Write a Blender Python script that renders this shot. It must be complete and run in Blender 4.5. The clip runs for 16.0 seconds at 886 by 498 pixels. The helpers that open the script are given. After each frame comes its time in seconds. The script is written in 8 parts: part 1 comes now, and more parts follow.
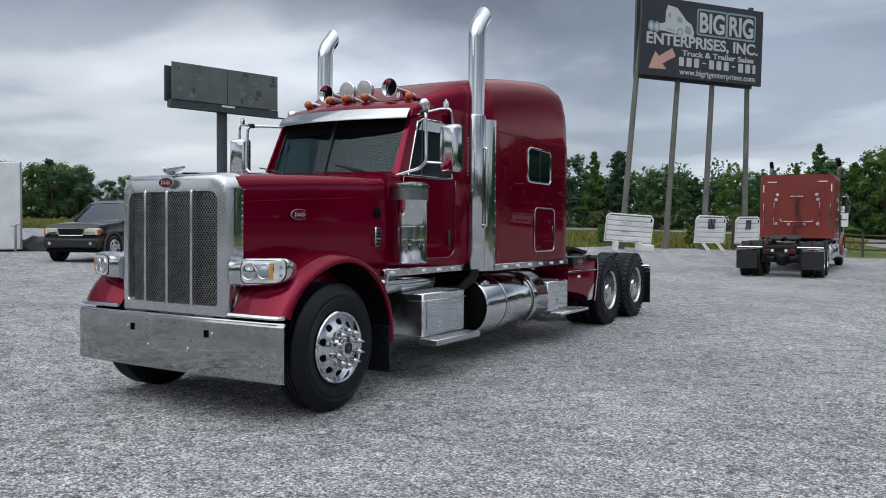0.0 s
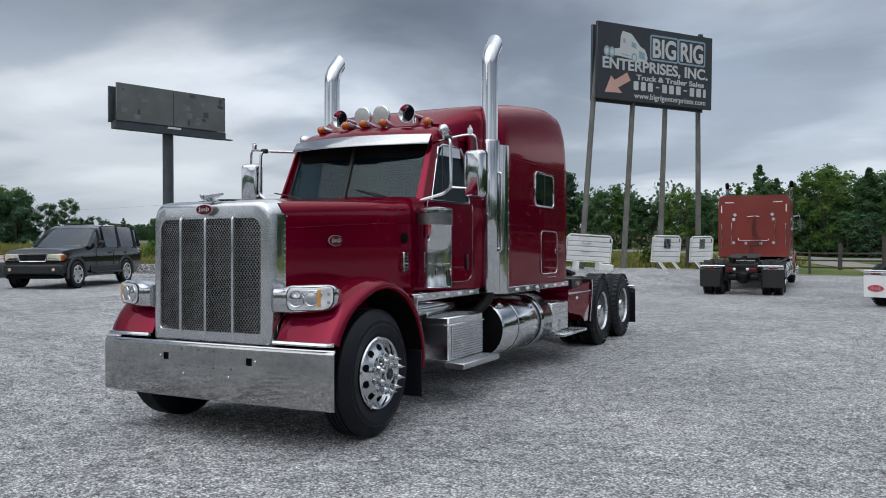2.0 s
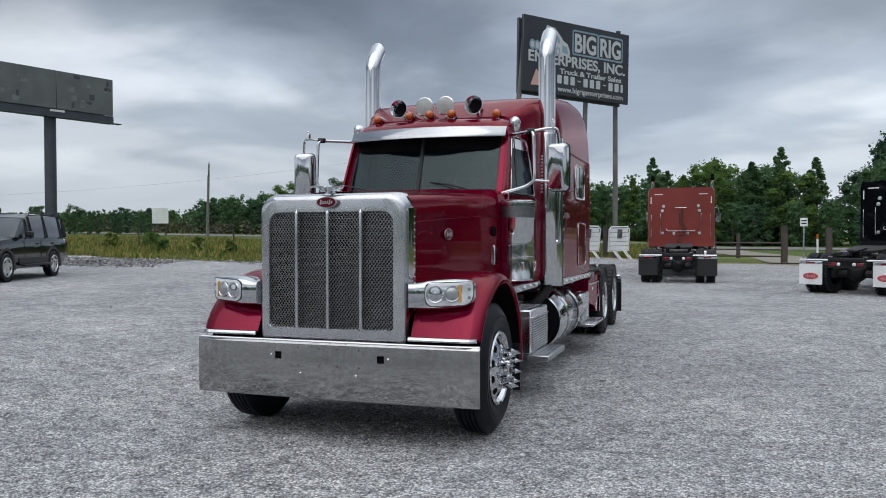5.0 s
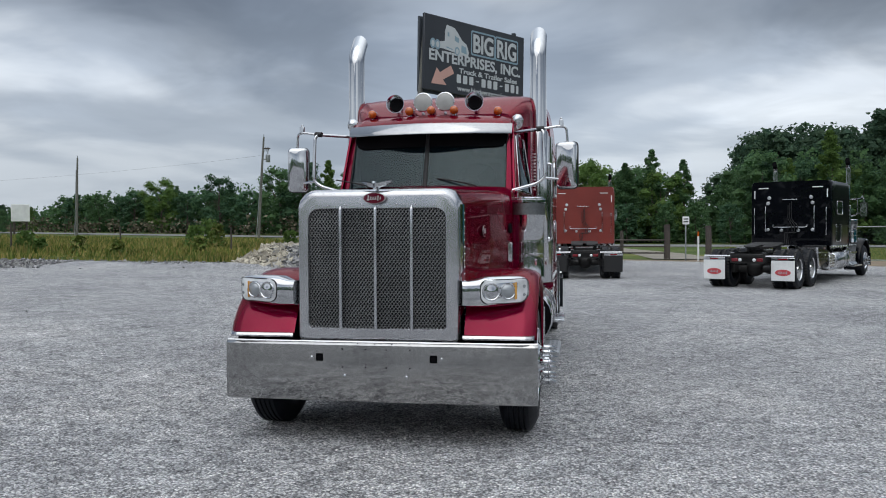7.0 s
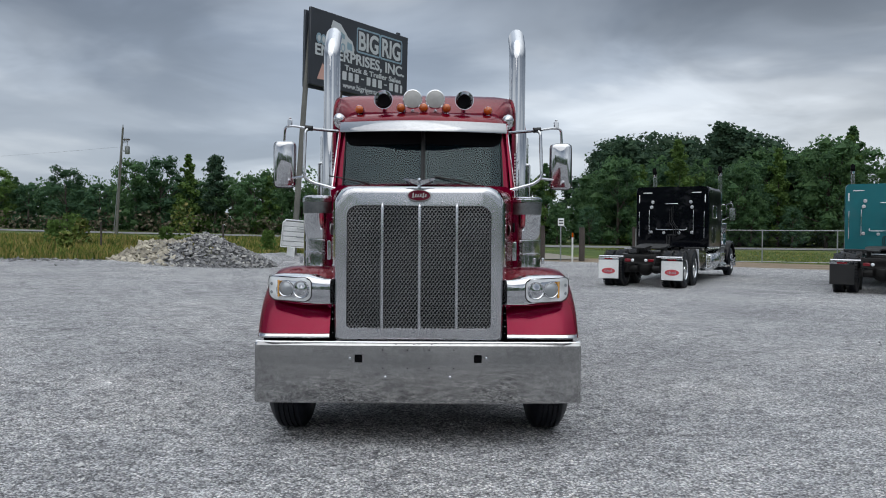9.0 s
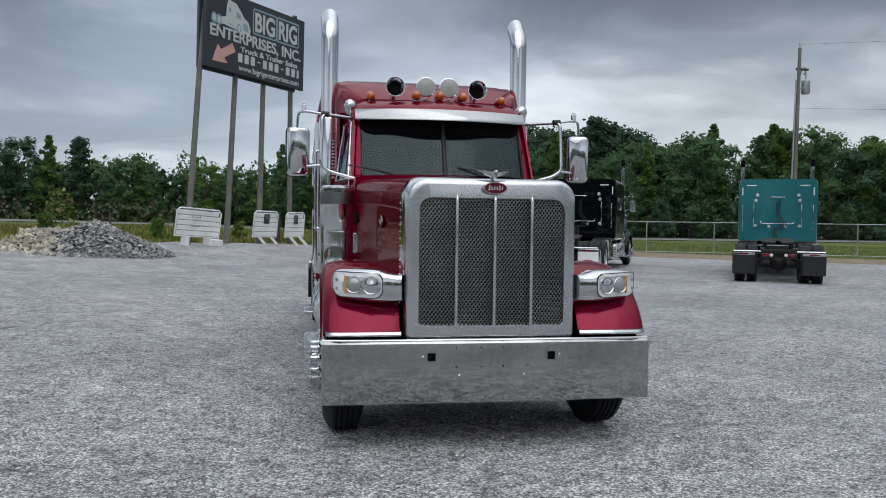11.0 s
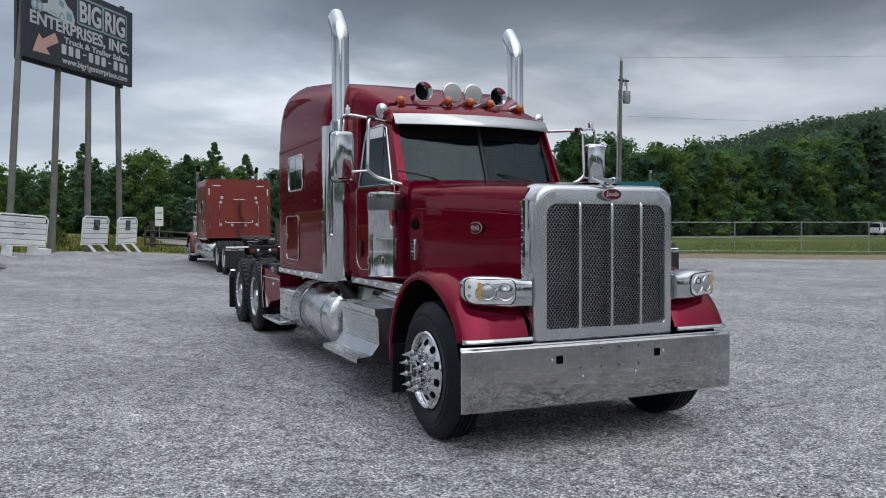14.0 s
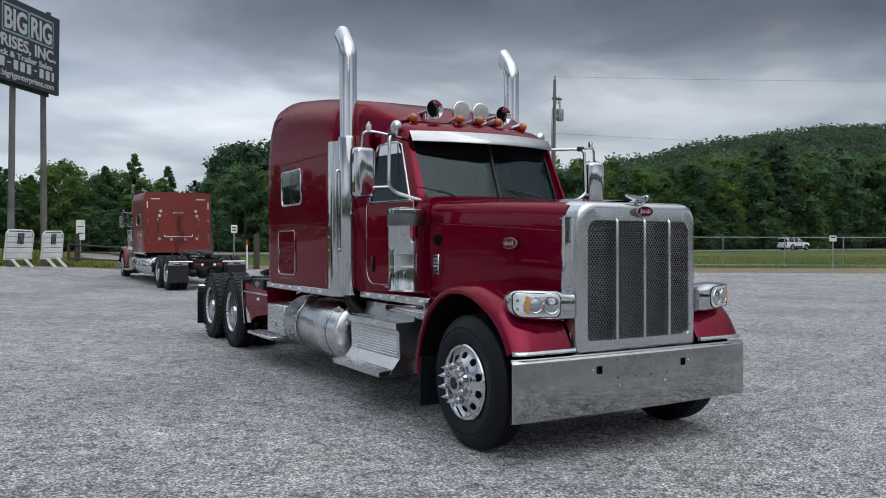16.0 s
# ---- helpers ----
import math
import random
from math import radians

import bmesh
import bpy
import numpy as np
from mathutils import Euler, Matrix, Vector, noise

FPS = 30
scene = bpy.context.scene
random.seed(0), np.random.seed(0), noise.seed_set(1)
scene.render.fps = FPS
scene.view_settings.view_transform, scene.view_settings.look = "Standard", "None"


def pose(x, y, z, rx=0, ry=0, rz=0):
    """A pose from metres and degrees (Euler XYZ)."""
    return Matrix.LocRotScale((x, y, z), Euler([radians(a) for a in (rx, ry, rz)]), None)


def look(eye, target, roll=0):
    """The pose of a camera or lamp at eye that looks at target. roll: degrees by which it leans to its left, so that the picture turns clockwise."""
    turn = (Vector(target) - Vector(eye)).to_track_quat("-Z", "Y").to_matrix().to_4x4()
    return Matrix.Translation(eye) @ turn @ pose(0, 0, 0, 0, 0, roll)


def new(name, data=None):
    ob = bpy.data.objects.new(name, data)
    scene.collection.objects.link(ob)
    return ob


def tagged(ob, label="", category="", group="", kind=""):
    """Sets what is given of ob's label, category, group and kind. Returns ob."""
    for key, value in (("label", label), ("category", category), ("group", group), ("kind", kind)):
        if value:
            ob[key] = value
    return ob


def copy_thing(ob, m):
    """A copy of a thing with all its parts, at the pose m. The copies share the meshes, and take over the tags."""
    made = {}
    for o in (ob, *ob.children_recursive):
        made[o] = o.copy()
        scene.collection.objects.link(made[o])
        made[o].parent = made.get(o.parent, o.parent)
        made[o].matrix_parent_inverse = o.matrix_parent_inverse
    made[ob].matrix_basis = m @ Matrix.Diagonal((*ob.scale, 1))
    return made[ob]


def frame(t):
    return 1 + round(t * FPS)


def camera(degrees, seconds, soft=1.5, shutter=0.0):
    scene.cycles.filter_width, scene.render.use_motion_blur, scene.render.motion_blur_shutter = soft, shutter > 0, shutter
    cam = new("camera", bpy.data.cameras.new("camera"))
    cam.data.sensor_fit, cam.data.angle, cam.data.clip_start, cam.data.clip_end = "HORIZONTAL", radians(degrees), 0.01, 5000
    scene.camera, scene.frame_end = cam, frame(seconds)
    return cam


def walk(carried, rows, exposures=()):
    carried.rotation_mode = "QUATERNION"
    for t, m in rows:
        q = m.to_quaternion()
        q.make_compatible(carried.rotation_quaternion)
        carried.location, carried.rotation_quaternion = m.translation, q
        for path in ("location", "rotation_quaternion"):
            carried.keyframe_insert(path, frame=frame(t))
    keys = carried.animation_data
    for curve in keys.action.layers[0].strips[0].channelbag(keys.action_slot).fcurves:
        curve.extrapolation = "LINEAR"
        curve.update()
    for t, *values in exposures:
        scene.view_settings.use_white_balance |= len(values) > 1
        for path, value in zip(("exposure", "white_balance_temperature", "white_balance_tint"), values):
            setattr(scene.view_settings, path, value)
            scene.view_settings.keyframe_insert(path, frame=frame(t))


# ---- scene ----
# ---- camera ----
cam = camera(58.4, 16.0, soft=1.0)
# seconds, eye, target, lean
ROWS = [
    (0.0, (5.215, -4.365, 1.545), (4.194, -2.646, 1.482), 0.3),
    (0.5, (5.110, -4.410, 1.530), (4.105, -2.682, 1.481), 0.1),
    (1.0, (4.966, -4.589, 1.545), (3.990, -2.843, 1.513), -0.1),
    (1.5, (4.787, -4.693, 1.548), (3.852, -2.924, 1.529), -0.1),
    (2.0, (4.571, -4.794, 1.578), (3.670, -3.009, 1.568), -0.2),
    (2.5, (4.314, -4.978, 1.594), (3.441, -3.178, 1.587), -0.2),
    (3.0, (4.050, -5.095, 1.597), (3.207, -3.281, 1.587), -0.3),
    (3.5, (3.729, -5.145, 1.613), (2.919, -3.316, 1.596), -0.6),
    (4.0, (3.414, -5.255, 1.612), (2.650, -3.407, 1.587), -0.7),
    (6.5, (1.836, -5.664, 1.639), (1.421, -3.708, 1.596), 0.1),
    (7.0, (1.486, -5.718, 1.617), (1.153, -3.747, 1.573), -0.3),
    (7.5, (1.155, -5.806, 1.621), (0.918, -3.820, 1.570), -0.4),
    (8.0, (0.830, -5.785, 1.634), (0.685, -3.791, 1.580), -0.2),
    (8.5, (0.462, -5.799, 1.627), (0.401, -3.800, 1.575), 0.1),
    (9.0, (0.098, -5.772, 1.612), (0.125, -3.773, 1.566), 0.4),
    (9.5, (-0.250, -5.715, 1.635), (-0.137, -3.719, 1.581), 0.9),
    (12.0, (-2.131, -5.260, 1.626), (-1.623, -3.327, 1.549), 0.4),
    (12.5, (-2.533, -5.184, 1.625), (-1.942, -3.275, 1.553), 0.4),
    (13.0, (-2.902, -5.092, 1.635), (-2.227, -3.211, 1.568), 0.3),
    (13.5, (-3.216, -4.932, 1.643), (-2.464, -3.080, 1.575), 0.2),
    (14.0, (-3.545, -4.801, 1.649), (-2.722, -2.980, 1.586), 0.0),
    (14.5, (-3.840, -4.683, 1.638), (-2.963, -2.887, 1.585), -0.1),
    (15.0, (-4.087, -4.541, 1.674), (-3.157, -2.771, 1.628), -0.2),
    (15.5, (-4.289, -4.505, 1.669), (-3.321, -2.755, 1.635), -0.0),
    (16.0, (-4.432, -4.514, 1.658), (-3.429, -2.783, 1.631), 0.1),
]
walk(cam, [(t, look(eye, target, roll)) for t, eye, target, roll in ROWS], exposures=[(0.0, 0.0), (3.0, -0.02), (7.0, -0.07), (9.5, -0.09), (12.0, -0.11), (16.0, -0.12)])

# ---- sky and sun ----
world = bpy.data.worlds.new("overcast_sky")
scene.world = world
world.use_nodes = True
wt = world.node_tree
wt.nodes.clear()


def wlink(a, b):
    wt.links.new(a, b)


SUN_EL, SUN_AZ = 52.0, 200.0
CLOUDS = ((-36, 11.5, 10, 3.4, 0.38), (16, 9.5, 10, 2.8, 0.34), (46, 9.6, 13, 2.2, 0.22), (-20, 12, 6, 4, -0.17), (-31, 18, 14, 3.6, -0.22), (50, 15.5, 17, 4.4, -0.44), (-9, 15, 9, 5.5, 0.30), (23, 16.5, 15, 4.5, -0.36), (-8, 9, 9, 4, 0.12), (-55, 12, 9, 6, 0.10), (29, 7.5, 8, 3.2, -0.26))
sky = wt.nodes.new("ShaderNodeTexSky")
sky.sky_type, sky.sun_disc = "NISHITA", False
sky.sun_elevation, sky.sun_rotation = radians(SUN_EL), radians(SUN_AZ)
coord = wt.nodes.new("ShaderNodeTexCoord")
sep = wt.nodes.new("ShaderNodeSeparateXYZ")
wlink(coord.outputs["Generated"], sep.inputs[0])


def wmath(op, a, b=None, clamp=False, add=None):
    n = wt.nodes.new("ShaderNodeMath")
    n.operation, n.use_clamp = op, clamp
    for i, v in enumerate((a, b, add)):
        if v is None:
            continue
        if isinstance(v, (int, float)):
            n.inputs[i].default_value = v
        else:
            wlink(v, n.inputs[i])
    return n.outputs[0]


def wramp(fac, stops, mode="EASE"):
    n = wt.nodes.new("ShaderNodeValToRGB")
    n.color_ramp.interpolation = mode
    while len(n.color_ramp.elements) < len(stops):
        n.color_ramp.elements.new(0.5)
    for e, (p, c) in zip(n.color_ramp.elements, stops):
        e.position, e.color = p, (*c, 1)
    wlink(fac, n.inputs[0])
    return n.outputs[0]


def wmix(fac, a, b, blend="MIX"):
    n = wt.nodes.new("ShaderNodeMix")
    n.data_type, n.blend_type = "RGBA", blend
    for i, v in ((0, fac), (6, a), (7, b)):
        if isinstance(v, (int, float)):
            n.inputs[i].default_value = v
        elif isinstance(v, tuple):
            n.inputs[i].default_value = (*v, 1)
        else:
            wlink(v, n.inputs[i])
    return n.outputs[2]


up = wmath("MAXIMUM", sep.outputs[2], 0.0)
low = wmath("ADD", up, 0.16)
flat = wt.nodes.new("ShaderNodeCombineXYZ")
wlink(wmath("DIVIDE", sep.outputs[0], low), flat.inputs[0])
wlink(wmath("DIVIDE", sep.outputs[1], low), flat.inputs[1])


def wnoise(scale, detail, rough, distort, shift):
    m = wt.nodes.new("ShaderNodeMapping")
    m.inputs["Location"].default_value = shift
    wlink(flat.outputs[0], m.inputs["Vector"])
    n = wt.nodes.new("ShaderNodeTexNoise")
    n.inputs["Scale"].default_value, n.inputs["Detail"].default_value = scale, detail
    n.inputs["Roughness"].default_value, n.inputs["Distortion"].default_value = rough, distort
    wlink(m.outputs[0], n.inputs["Vector"])
    return n.outputs[0]


big = wnoise(0.42, 3, 0.5, 0.5, (3.1, 0.4, 0))
mid = wnoise(1.1, 5, 0.52, 0.4, (0.7, 5.2, 0))
cloud = wmath("ADD", wmath("MULTIPLY", big, 0.76), wmath("MULTIPLY", mid, 0.24))
tone = wramp(cloud, [(0.39, (0.175, 0.208, 0.258)), (0.455, (0.27, 0.308, 0.36)), (0.52, (0.435, 0.47, 0.51)), (0.59, (0.56, 0.595, 0.63))])
# the cloud base is lit most towards the zenith and stays bright in a band above the horizon
lift = wramp(sep.outputs[2], [(0.0, (0.84, 0.87, 0.91)), (0.10, (1.03, 1.035, 1.04)), (0.19, (1.03, 1.03, 1.03)), (0.30, (0.70, 0.71, 0.73)), (0.48, (1.28, 1.28, 1.27)), (0.85, (2.15, 2.13, 2.09))])
overcast = wmix(1.0, tone, lift, "MULTIPLY")
haze = wramp(sep.outputs[2], [(0.0, (0.60, 0.60, 0.60)), (0.10, (0.18, 0.18, 0.18)), (0.22, (0.0, 0.0, 0.0))])
overcast = wmix(haze, overcast, (0.42, 0.465, 0.52))
# the cover is a little heavier towards the wooded hill
heavy = wramp(wmath("MULTIPLY_ADD", sep.outputs[0], 0.5, add=0.5), [(0.08, (0.95, 0.95, 0.955)), (0.25, (0.97, 0.97, 0.975)), (0.39, (1.10, 1.10, 1.10)), (0.52, (1.14, 1.14, 1.14)), (0.70, (0.97, 0.97, 0.975)), (0.95, (0.76, 0.77, 0.785))])
overcast = wmix(1.0, overcast, heavy, "MULTIPLY")

# cloud masses: azimuth and height in degrees, their spread, and how much lighter or darker they are
warp_a, warp_b = wnoise(1.6, 4, 0.55, 0.6, (8.3, 2.1, 0)), wnoise(1.9, 4, 0.55, 0.6, (1.4, 9.7, 0))
azim = wmath("ADD", wmath("MULTIPLY", wmath("ARCTAN2", sep.outputs[0], sep.outputs[1]), 57.3), wmath("MULTIPLY_ADD", warp_a, 26.0, add=-13.0))
elev = wmath("ADD", wmath("MULTIPLY", wmath("ARCSINE", sep.outputs[2]), 57.3), wmath("MULTIPLY_ADD", warp_b, 9.0, add=-4.5))
mass = 1.0
for a, e, sa_, se_, k in CLOUDS:
    q = wmath("ADD", wmath("POWER", wmath("DIVIDE", wmath("ABSOLUTE", wmath("SUBTRACT", azim, a)), sa_), 2.0), wmath("POWER", wmath("DIVIDE", wmath("ABSOLUTE", wmath("SUBTRACT", elev, e)), se_), 2.0))
    mass = wmath("ADD", wmath("MULTIPLY", wmath("POWER", 2.718, wmath("MULTIPLY", q, -1.0)), k), mass)
overcast = wmix(1.0, overcast, mass, "MULTIPLY")
clear = wmix(1.0, sky.outputs[0], (0.10, 0.10, 0.10), "MULTIPLY")
mixed = wmix(0.06, overcast, clear)
bg = wt.nodes.new("ShaderNodeBackground")
bg.inputs["Strength"].default_value = 1.42
wlink(mixed, bg.inputs["Color"])
wout = wt.nodes.new("ShaderNodeOutputWorld")
wlink(bg.outputs[0], wout.inputs[0])

sun_data = bpy.data.lights.new("sun", "SUN")
sun_data.energy, sun_data.angle, sun_data.color = 1.0, radians(75), (1.0, 0.97, 0.93)
sun = new("sun", sun_data)
sa, se = radians(SUN_AZ), radians(SUN_EL)
sun.matrix_world = look((40 * math.sin(sa), 40 * math.cos(sa), 60), (0, 0, 60 - 40 * math.tan(se)))


# ---- materials ----
def material(name, base, rough=0.5, metal=0.0, coat=0.0, noise_scale=0.0, spread=0.0, rough_spread=0.0, bump=0.0, bump_scale=0.0, fine=0.0, spec=0.5):
    """A principled surface whose colour, gloss and relief vary at a large and a fine scale."""
    m = bpy.data.materials.new(name)
    m.use_nodes = True
    nt = m.node_tree
    b = nt.nodes["Principled BSDF"]
    b.inputs["Base Color"].default_value = (*base, 1)
    b.inputs["Roughness"].default_value, b.inputs["Metallic"].default_value = rough, metal
    b.inputs["Coat Weight"].default_value = coat
    b.inputs["Coat Roughness"].default_value = 0.015
    b.inputs["Specular IOR Level"].default_value = spec
    if noise_scale:
        tc = nt.nodes.new("ShaderNodeTexCoord")
        n1 = nt.nodes.new("ShaderNodeTexNoise")
        n1.inputs["Scale"].default_value, n1.inputs["Detail"].default_value = noise_scale, 6
        nt.links.new(tc.outputs["Object"], n1.inputs["Vector"])
        n2 = nt.nodes.new("ShaderNodeTexNoise")
        n2.inputs["Scale"].default_value, n2.inputs["Detail"].default_value = noise_scale * 14, 4
        nt.links.new(tc.outputs["Object"], n2.inputs["Vector"])
        add = nt.nodes.new("ShaderNodeMath")
        add.operation = "MULTIPLY_ADD"
        nt.links.new(n2.outputs[0], add.inputs[0])
        add.inputs[1].default_value = fine
        nt.links.new(n1.outputs[0], add.inputs[2])
        rng = nt.nodes.new("ShaderNodeMapRange")
        rng.inputs[1].default_value, rng.inputs[2].default_value = 0.3 + fine * 0.5, 0.7 + fine * 0.5
        rng.inputs[3].default_value, rng.inputs[4].default_value = 1 - spread, 1 + spread
        nt.links.new(add.outputs[0], rng.inputs[0])
        mul = nt.nodes.new("ShaderNodeMix")
        mul.data_type, mul.blend_type = "RGBA", "MULTIPLY"
        mul.inputs[0].default_value = 1
        mul.inputs[6].default_value = (*base, 1)
        nt.links.new(rng.outputs[0], mul.inputs[7])
        nt.links.new(mul.outputs[2], b.inputs["Base Color"])
        if rough_spread:
            rr = nt.nodes.new("ShaderNodeMapRange")
            rr.inputs[1].default_value, rr.inputs[2].default_value = 0.3, 0.7
            rr.inputs[3].default_value, rr.inputs[4].default_value = max(0.02, rough - rough_spread), rough + rough_spread
            nt.links.new(n1.outputs[0], rr.inputs[0])
            nt.links.new(rr.outputs[0], b.inputs["Roughness"])
        if bump:
            n3 = nt.nodes.new("ShaderNodeTexNoise")
            n3.inputs["Scale"].default_value, n3.inputs["Detail"].default_value = bump_scale or noise_scale * 4, 5
            nt.links.new(tc.outputs["Object"], n3.inputs["Vector"])
            bp = nt.nodes.new("ShaderNodeBump")
            bp.inputs["Strength"].default_value, bp.inputs["Distance"].default_value = 1.0, bump
            nt.links.new(n3.outputs[0], bp.inputs["Height"])
            nt.links.new(bp.outputs[0], b.inputs["Normal"])
    return m


def glass(name, tint, clear, gleam=0.05, rough=0.015):
    """Tinted cab glass: a dark pane that lets part of the view straight through and gleams more at a slant."""
    m = bpy.data.materials.new(name)
    m.use_nodes = True
    nt = m.node_tree
    nt.nodes.remove(nt.nodes["Principled BSDF"])
    df, tr, gl = nt.nodes.new("ShaderNodeBsdfDiffuse"), nt.nodes.new("ShaderNodeBsdfTransparent"), nt.nodes.new("ShaderNodeBsdfGlossy")
    df.inputs["Color"].default_value = (*tint, 1)
    tr.inputs["Color"].default_value = (0.76, 0.91, 0.94, 1)
    gl.inputs["Roughness"].default_value = rough
    gl.inputs["Color"].default_value = (0.84, 0.97, 1.0, 1)
    lw = nt.nodes.new("ShaderNodeLayerWeight")
    cr = nt.nodes.new("ShaderNodeValToRGB")
    cr.color_ramp.elements.new(0.5)
    cr.color_ramp.elements.new(0.8)
    for e, (p, v) in zip(cr.color_ramp.elements, ((0.0, gleam), (0.5, gleam * 1.25), (0.8, 0.05 + gleam * 2.0), (1.0, 0.9))):
        e.position, e.color = p, (v, v, v, 1)
    nt.links.new(lw.outputs["Facing"], cr.inputs[0])
    m1, m2 = nt.nodes.new("ShaderNodeMixShader"), nt.nodes.new("ShaderNodeMixShader")
    m1.inputs[0].default_value = clear
    nt.links.new(df.outputs[0], m1.inputs[1])
    nt.links.new(tr.outputs[0], m1.inputs[2])
    nt.links.new(cr.outputs[0], m2.inputs[0])
    nt.links.new(m1.outputs[0], m2.inputs[1])
    nt.links.new(gl.outputs[0], m2.inputs[2])
    nt.links.new(m2.outputs[0], nt.nodes["Material Output"].inputs["Surface"])
    return m


PAINT_RED = material("candy_red_paint", (0.186, 0.0001, 0.0220), 0.24, 0.60, 0.45, 0.8, 0.08, 0.04, 0.00012, 3.0, 0.2, 0.02)
PAINT_RED.node_tree.nodes["Principled BSDF"].inputs["Specular Tint"].default_value = (0.55, 0.01, 0.09, 1)
PAINT_RUST = material("faded_orange_red_paint", (0.175, 0.020, 0.013), 0.42, 0.0, 0.35, 0.7, 0.14, 0.06, 0, 0, 0.3)
PAINT_BLACK = material("black_gloss_paint", (0.0020, 0.0024, 0.0042), 0.30, 0.0, 0.40, 0.8, 0.2, 0.05, 0, 0, 0.2, 0.03)
PAINT_TEAL = material("teal_paint", (0.001, 0.118, 0.138), 0.33, 0.1, 0.4, 0.8, 0.12, 0.06, 0, 0, 0.2)
PAINT_SUV = material("black_car_paint", (0.0022, 0.0034, 0.0065), 0.2, 0.0, 0.95, 0.9, 0.2, 0.05, 0, 0, 0.2, 0.10)
CHROME = material("polished_chrome", (0.60, 0.61, 0.63), 0.06, 1.0, 0, 3.0, 0.05, 0.03, 0.0006, 5.0, 0.2)
STAINLESS = material("polished_stainless", (0.58, 0.59, 0.61), 0.085, 1.0, 0, 2.2, 0.10, 0.05, 0.0008, 4.0, 0.3)
VISOR = material("brushed_stainless_visor", (0.40, 0.405, 0.415), 0.10, 1.0, 0, 2.2, 0.10, 0.05, 0.0008, 4.0, 0.3)
BUMPER = material("worn_chrome_bumper", (0.43, 0.425, 0.42), 0.085, 1.0, 0, 2.0, 0.12, 0.05, 0.0009, 3.5, 0.7)
ALU = material("polished_aluminium", (0.70, 0.71, 0.73), 0.24, 1.0, 0, 2.5, 0.10, 0.08, 0.0006, 6.0, 0.4)
POLISHED = material("mirror_polished_aluminium", (0.66, 0.67, 0.69), 0.11, 1.0, 0, 2.5, 0.10, 0.04, 0.0007, 5.0, 0.4)
# metal darkened for the drive wheels' dish shade; also used on the perforated band
DISC = material("darkened_metal", (0.20, 0.205, 0.21), 0.38, 1.0, 0, 3.0, 0.25, 0.10, 0.0005, 30.0, 0.5)
ALU_DULL = material("brushed_aluminium", (0.56, 0.57, 0.59), 0.40, 1.0, 0, 3.0, 0.16, 0.10, 0.0005, 30.0, 0.5)
SILVER = material("satin_silver_shell", (0.59, 0.595, 0.615), 0.21, 0.95, 0.1, 2.0, 0.08, 0.06, 0.0006, 4.0, 0.3)
MESH_METAL = material("grille_wire", (0.44, 0.445, 0.455), 0.35, 1.0, 0, 5.0, 0.15, 0.05)
RUBBER = material("tyre_rubber", (0.0036, 0.0050, 0.0092), 0.52, 0, 0, 4.0, 0.30, 0.10, 0.0008, 40, 0.6, 0.28)
DUSTY = material("dusty_tread_rubber", (0.020, 0.0195, 0.0195), 0.75, 0, 0, 4.0, 0.35, 0.06, 0.001, 40, 0.6)
BLACK = material("black_plastic", (0.007, 0.007, 0.008), 0.5, 0, 0, 4.0, 0.3, 0.1, 0.0004, 60, 0.4)
FRAME_BLACK = material("dirty_black_frame_steel", (0.010, 0.0095, 0.0095), 0.6, 0.2, 0, 4.0, 0.45, 0.12, 0.001, 25, 0.6)
# near-black for hollows, their shade put into the colour, and for black liners
VOID = material("black_and_cavity_shade", (0.004, 0.004, 0.005), 0.9, 0, 0, 2.0, 0.2, spec=0.08)
INTERIOR = material("grey_cab_lining", (0.022, 0.023, 0.025), 0.8, 0, 0, 5.0, 0.25)
AMBER = material("amber_lens", (0.43, 0.085, 0.006), 0.16, 0, 0.6, 6.0, 0.12)
AMBER_PALE = material("pale_amber_lens", (0.62, 0.30, 0.045), 0.14, 0, 0.6, 6.0, 0.12)
RED_LENS = material("red_lens", (0.16, 0.004, 0.010), 0.16, 0, 0.6, 6.0, 0.12)
CLEAR_LENS = material("clear_lamp_lens", (0.72, 0.74, 0.76), 0.12, 0.25, 0.6, 9.0, 0.25)
WHITE = material("white_paint", (0.72, 0.73, 0.73), 0.5, 0, 0, 1.5, 0.10, 0.08, 0.0005, 20, 0.5)
BADGE_RED = material("badge_red_enamel", (0.095, 0.002, 0.014), 0.22, 0, 0.8, 8.0, 0.1)
FLAP_RED = material("faded_red_print", (0.50, 0.060, 0.075), 0.5, 0, 0, 8.0, 0.15)
BADGE_SCRIPT = material("badge_script", (0.34, 0.32, 0.33), 0.35, 0.2, 0.2, 8.0, 0.1)
WOOD = material("weathered_pole_wood", (0.135, 0.135, 0.122), 0.85, 0, 0, 1.2, 0.25, 0.05, 0.006, 14, 0.7)
WOOD_DARK = material("dark_fence_wood", (0.06, 0.05, 0.045), 0.85, 0, 0, 1.6, 0.30, 0.05, 0.006, 14, 0.7)
SIGN_BLACK = material("sign_black_face", (0.022, 0.026, 0.034), 0.45, 0, 0.1, 0.5, 0.18, 0.05, 0, 0, 0.3)
SIGN_WHITE = material("sign_white_vinyl", (0.46, 0.49, 0.50), 0.5, 0, 0, 0.8, 0.06)
SIGN_BLUE = material("sign_pale_blue_vinyl", (0.20, 0.30, 0.36), 0.5, 0, 0, 0.8, 0.06)
SIGN_PEACH = material("sign_peach_arrow", (0.52, 0.31, 0.26), 0.5, 0, 0, 0.8, 0.06)
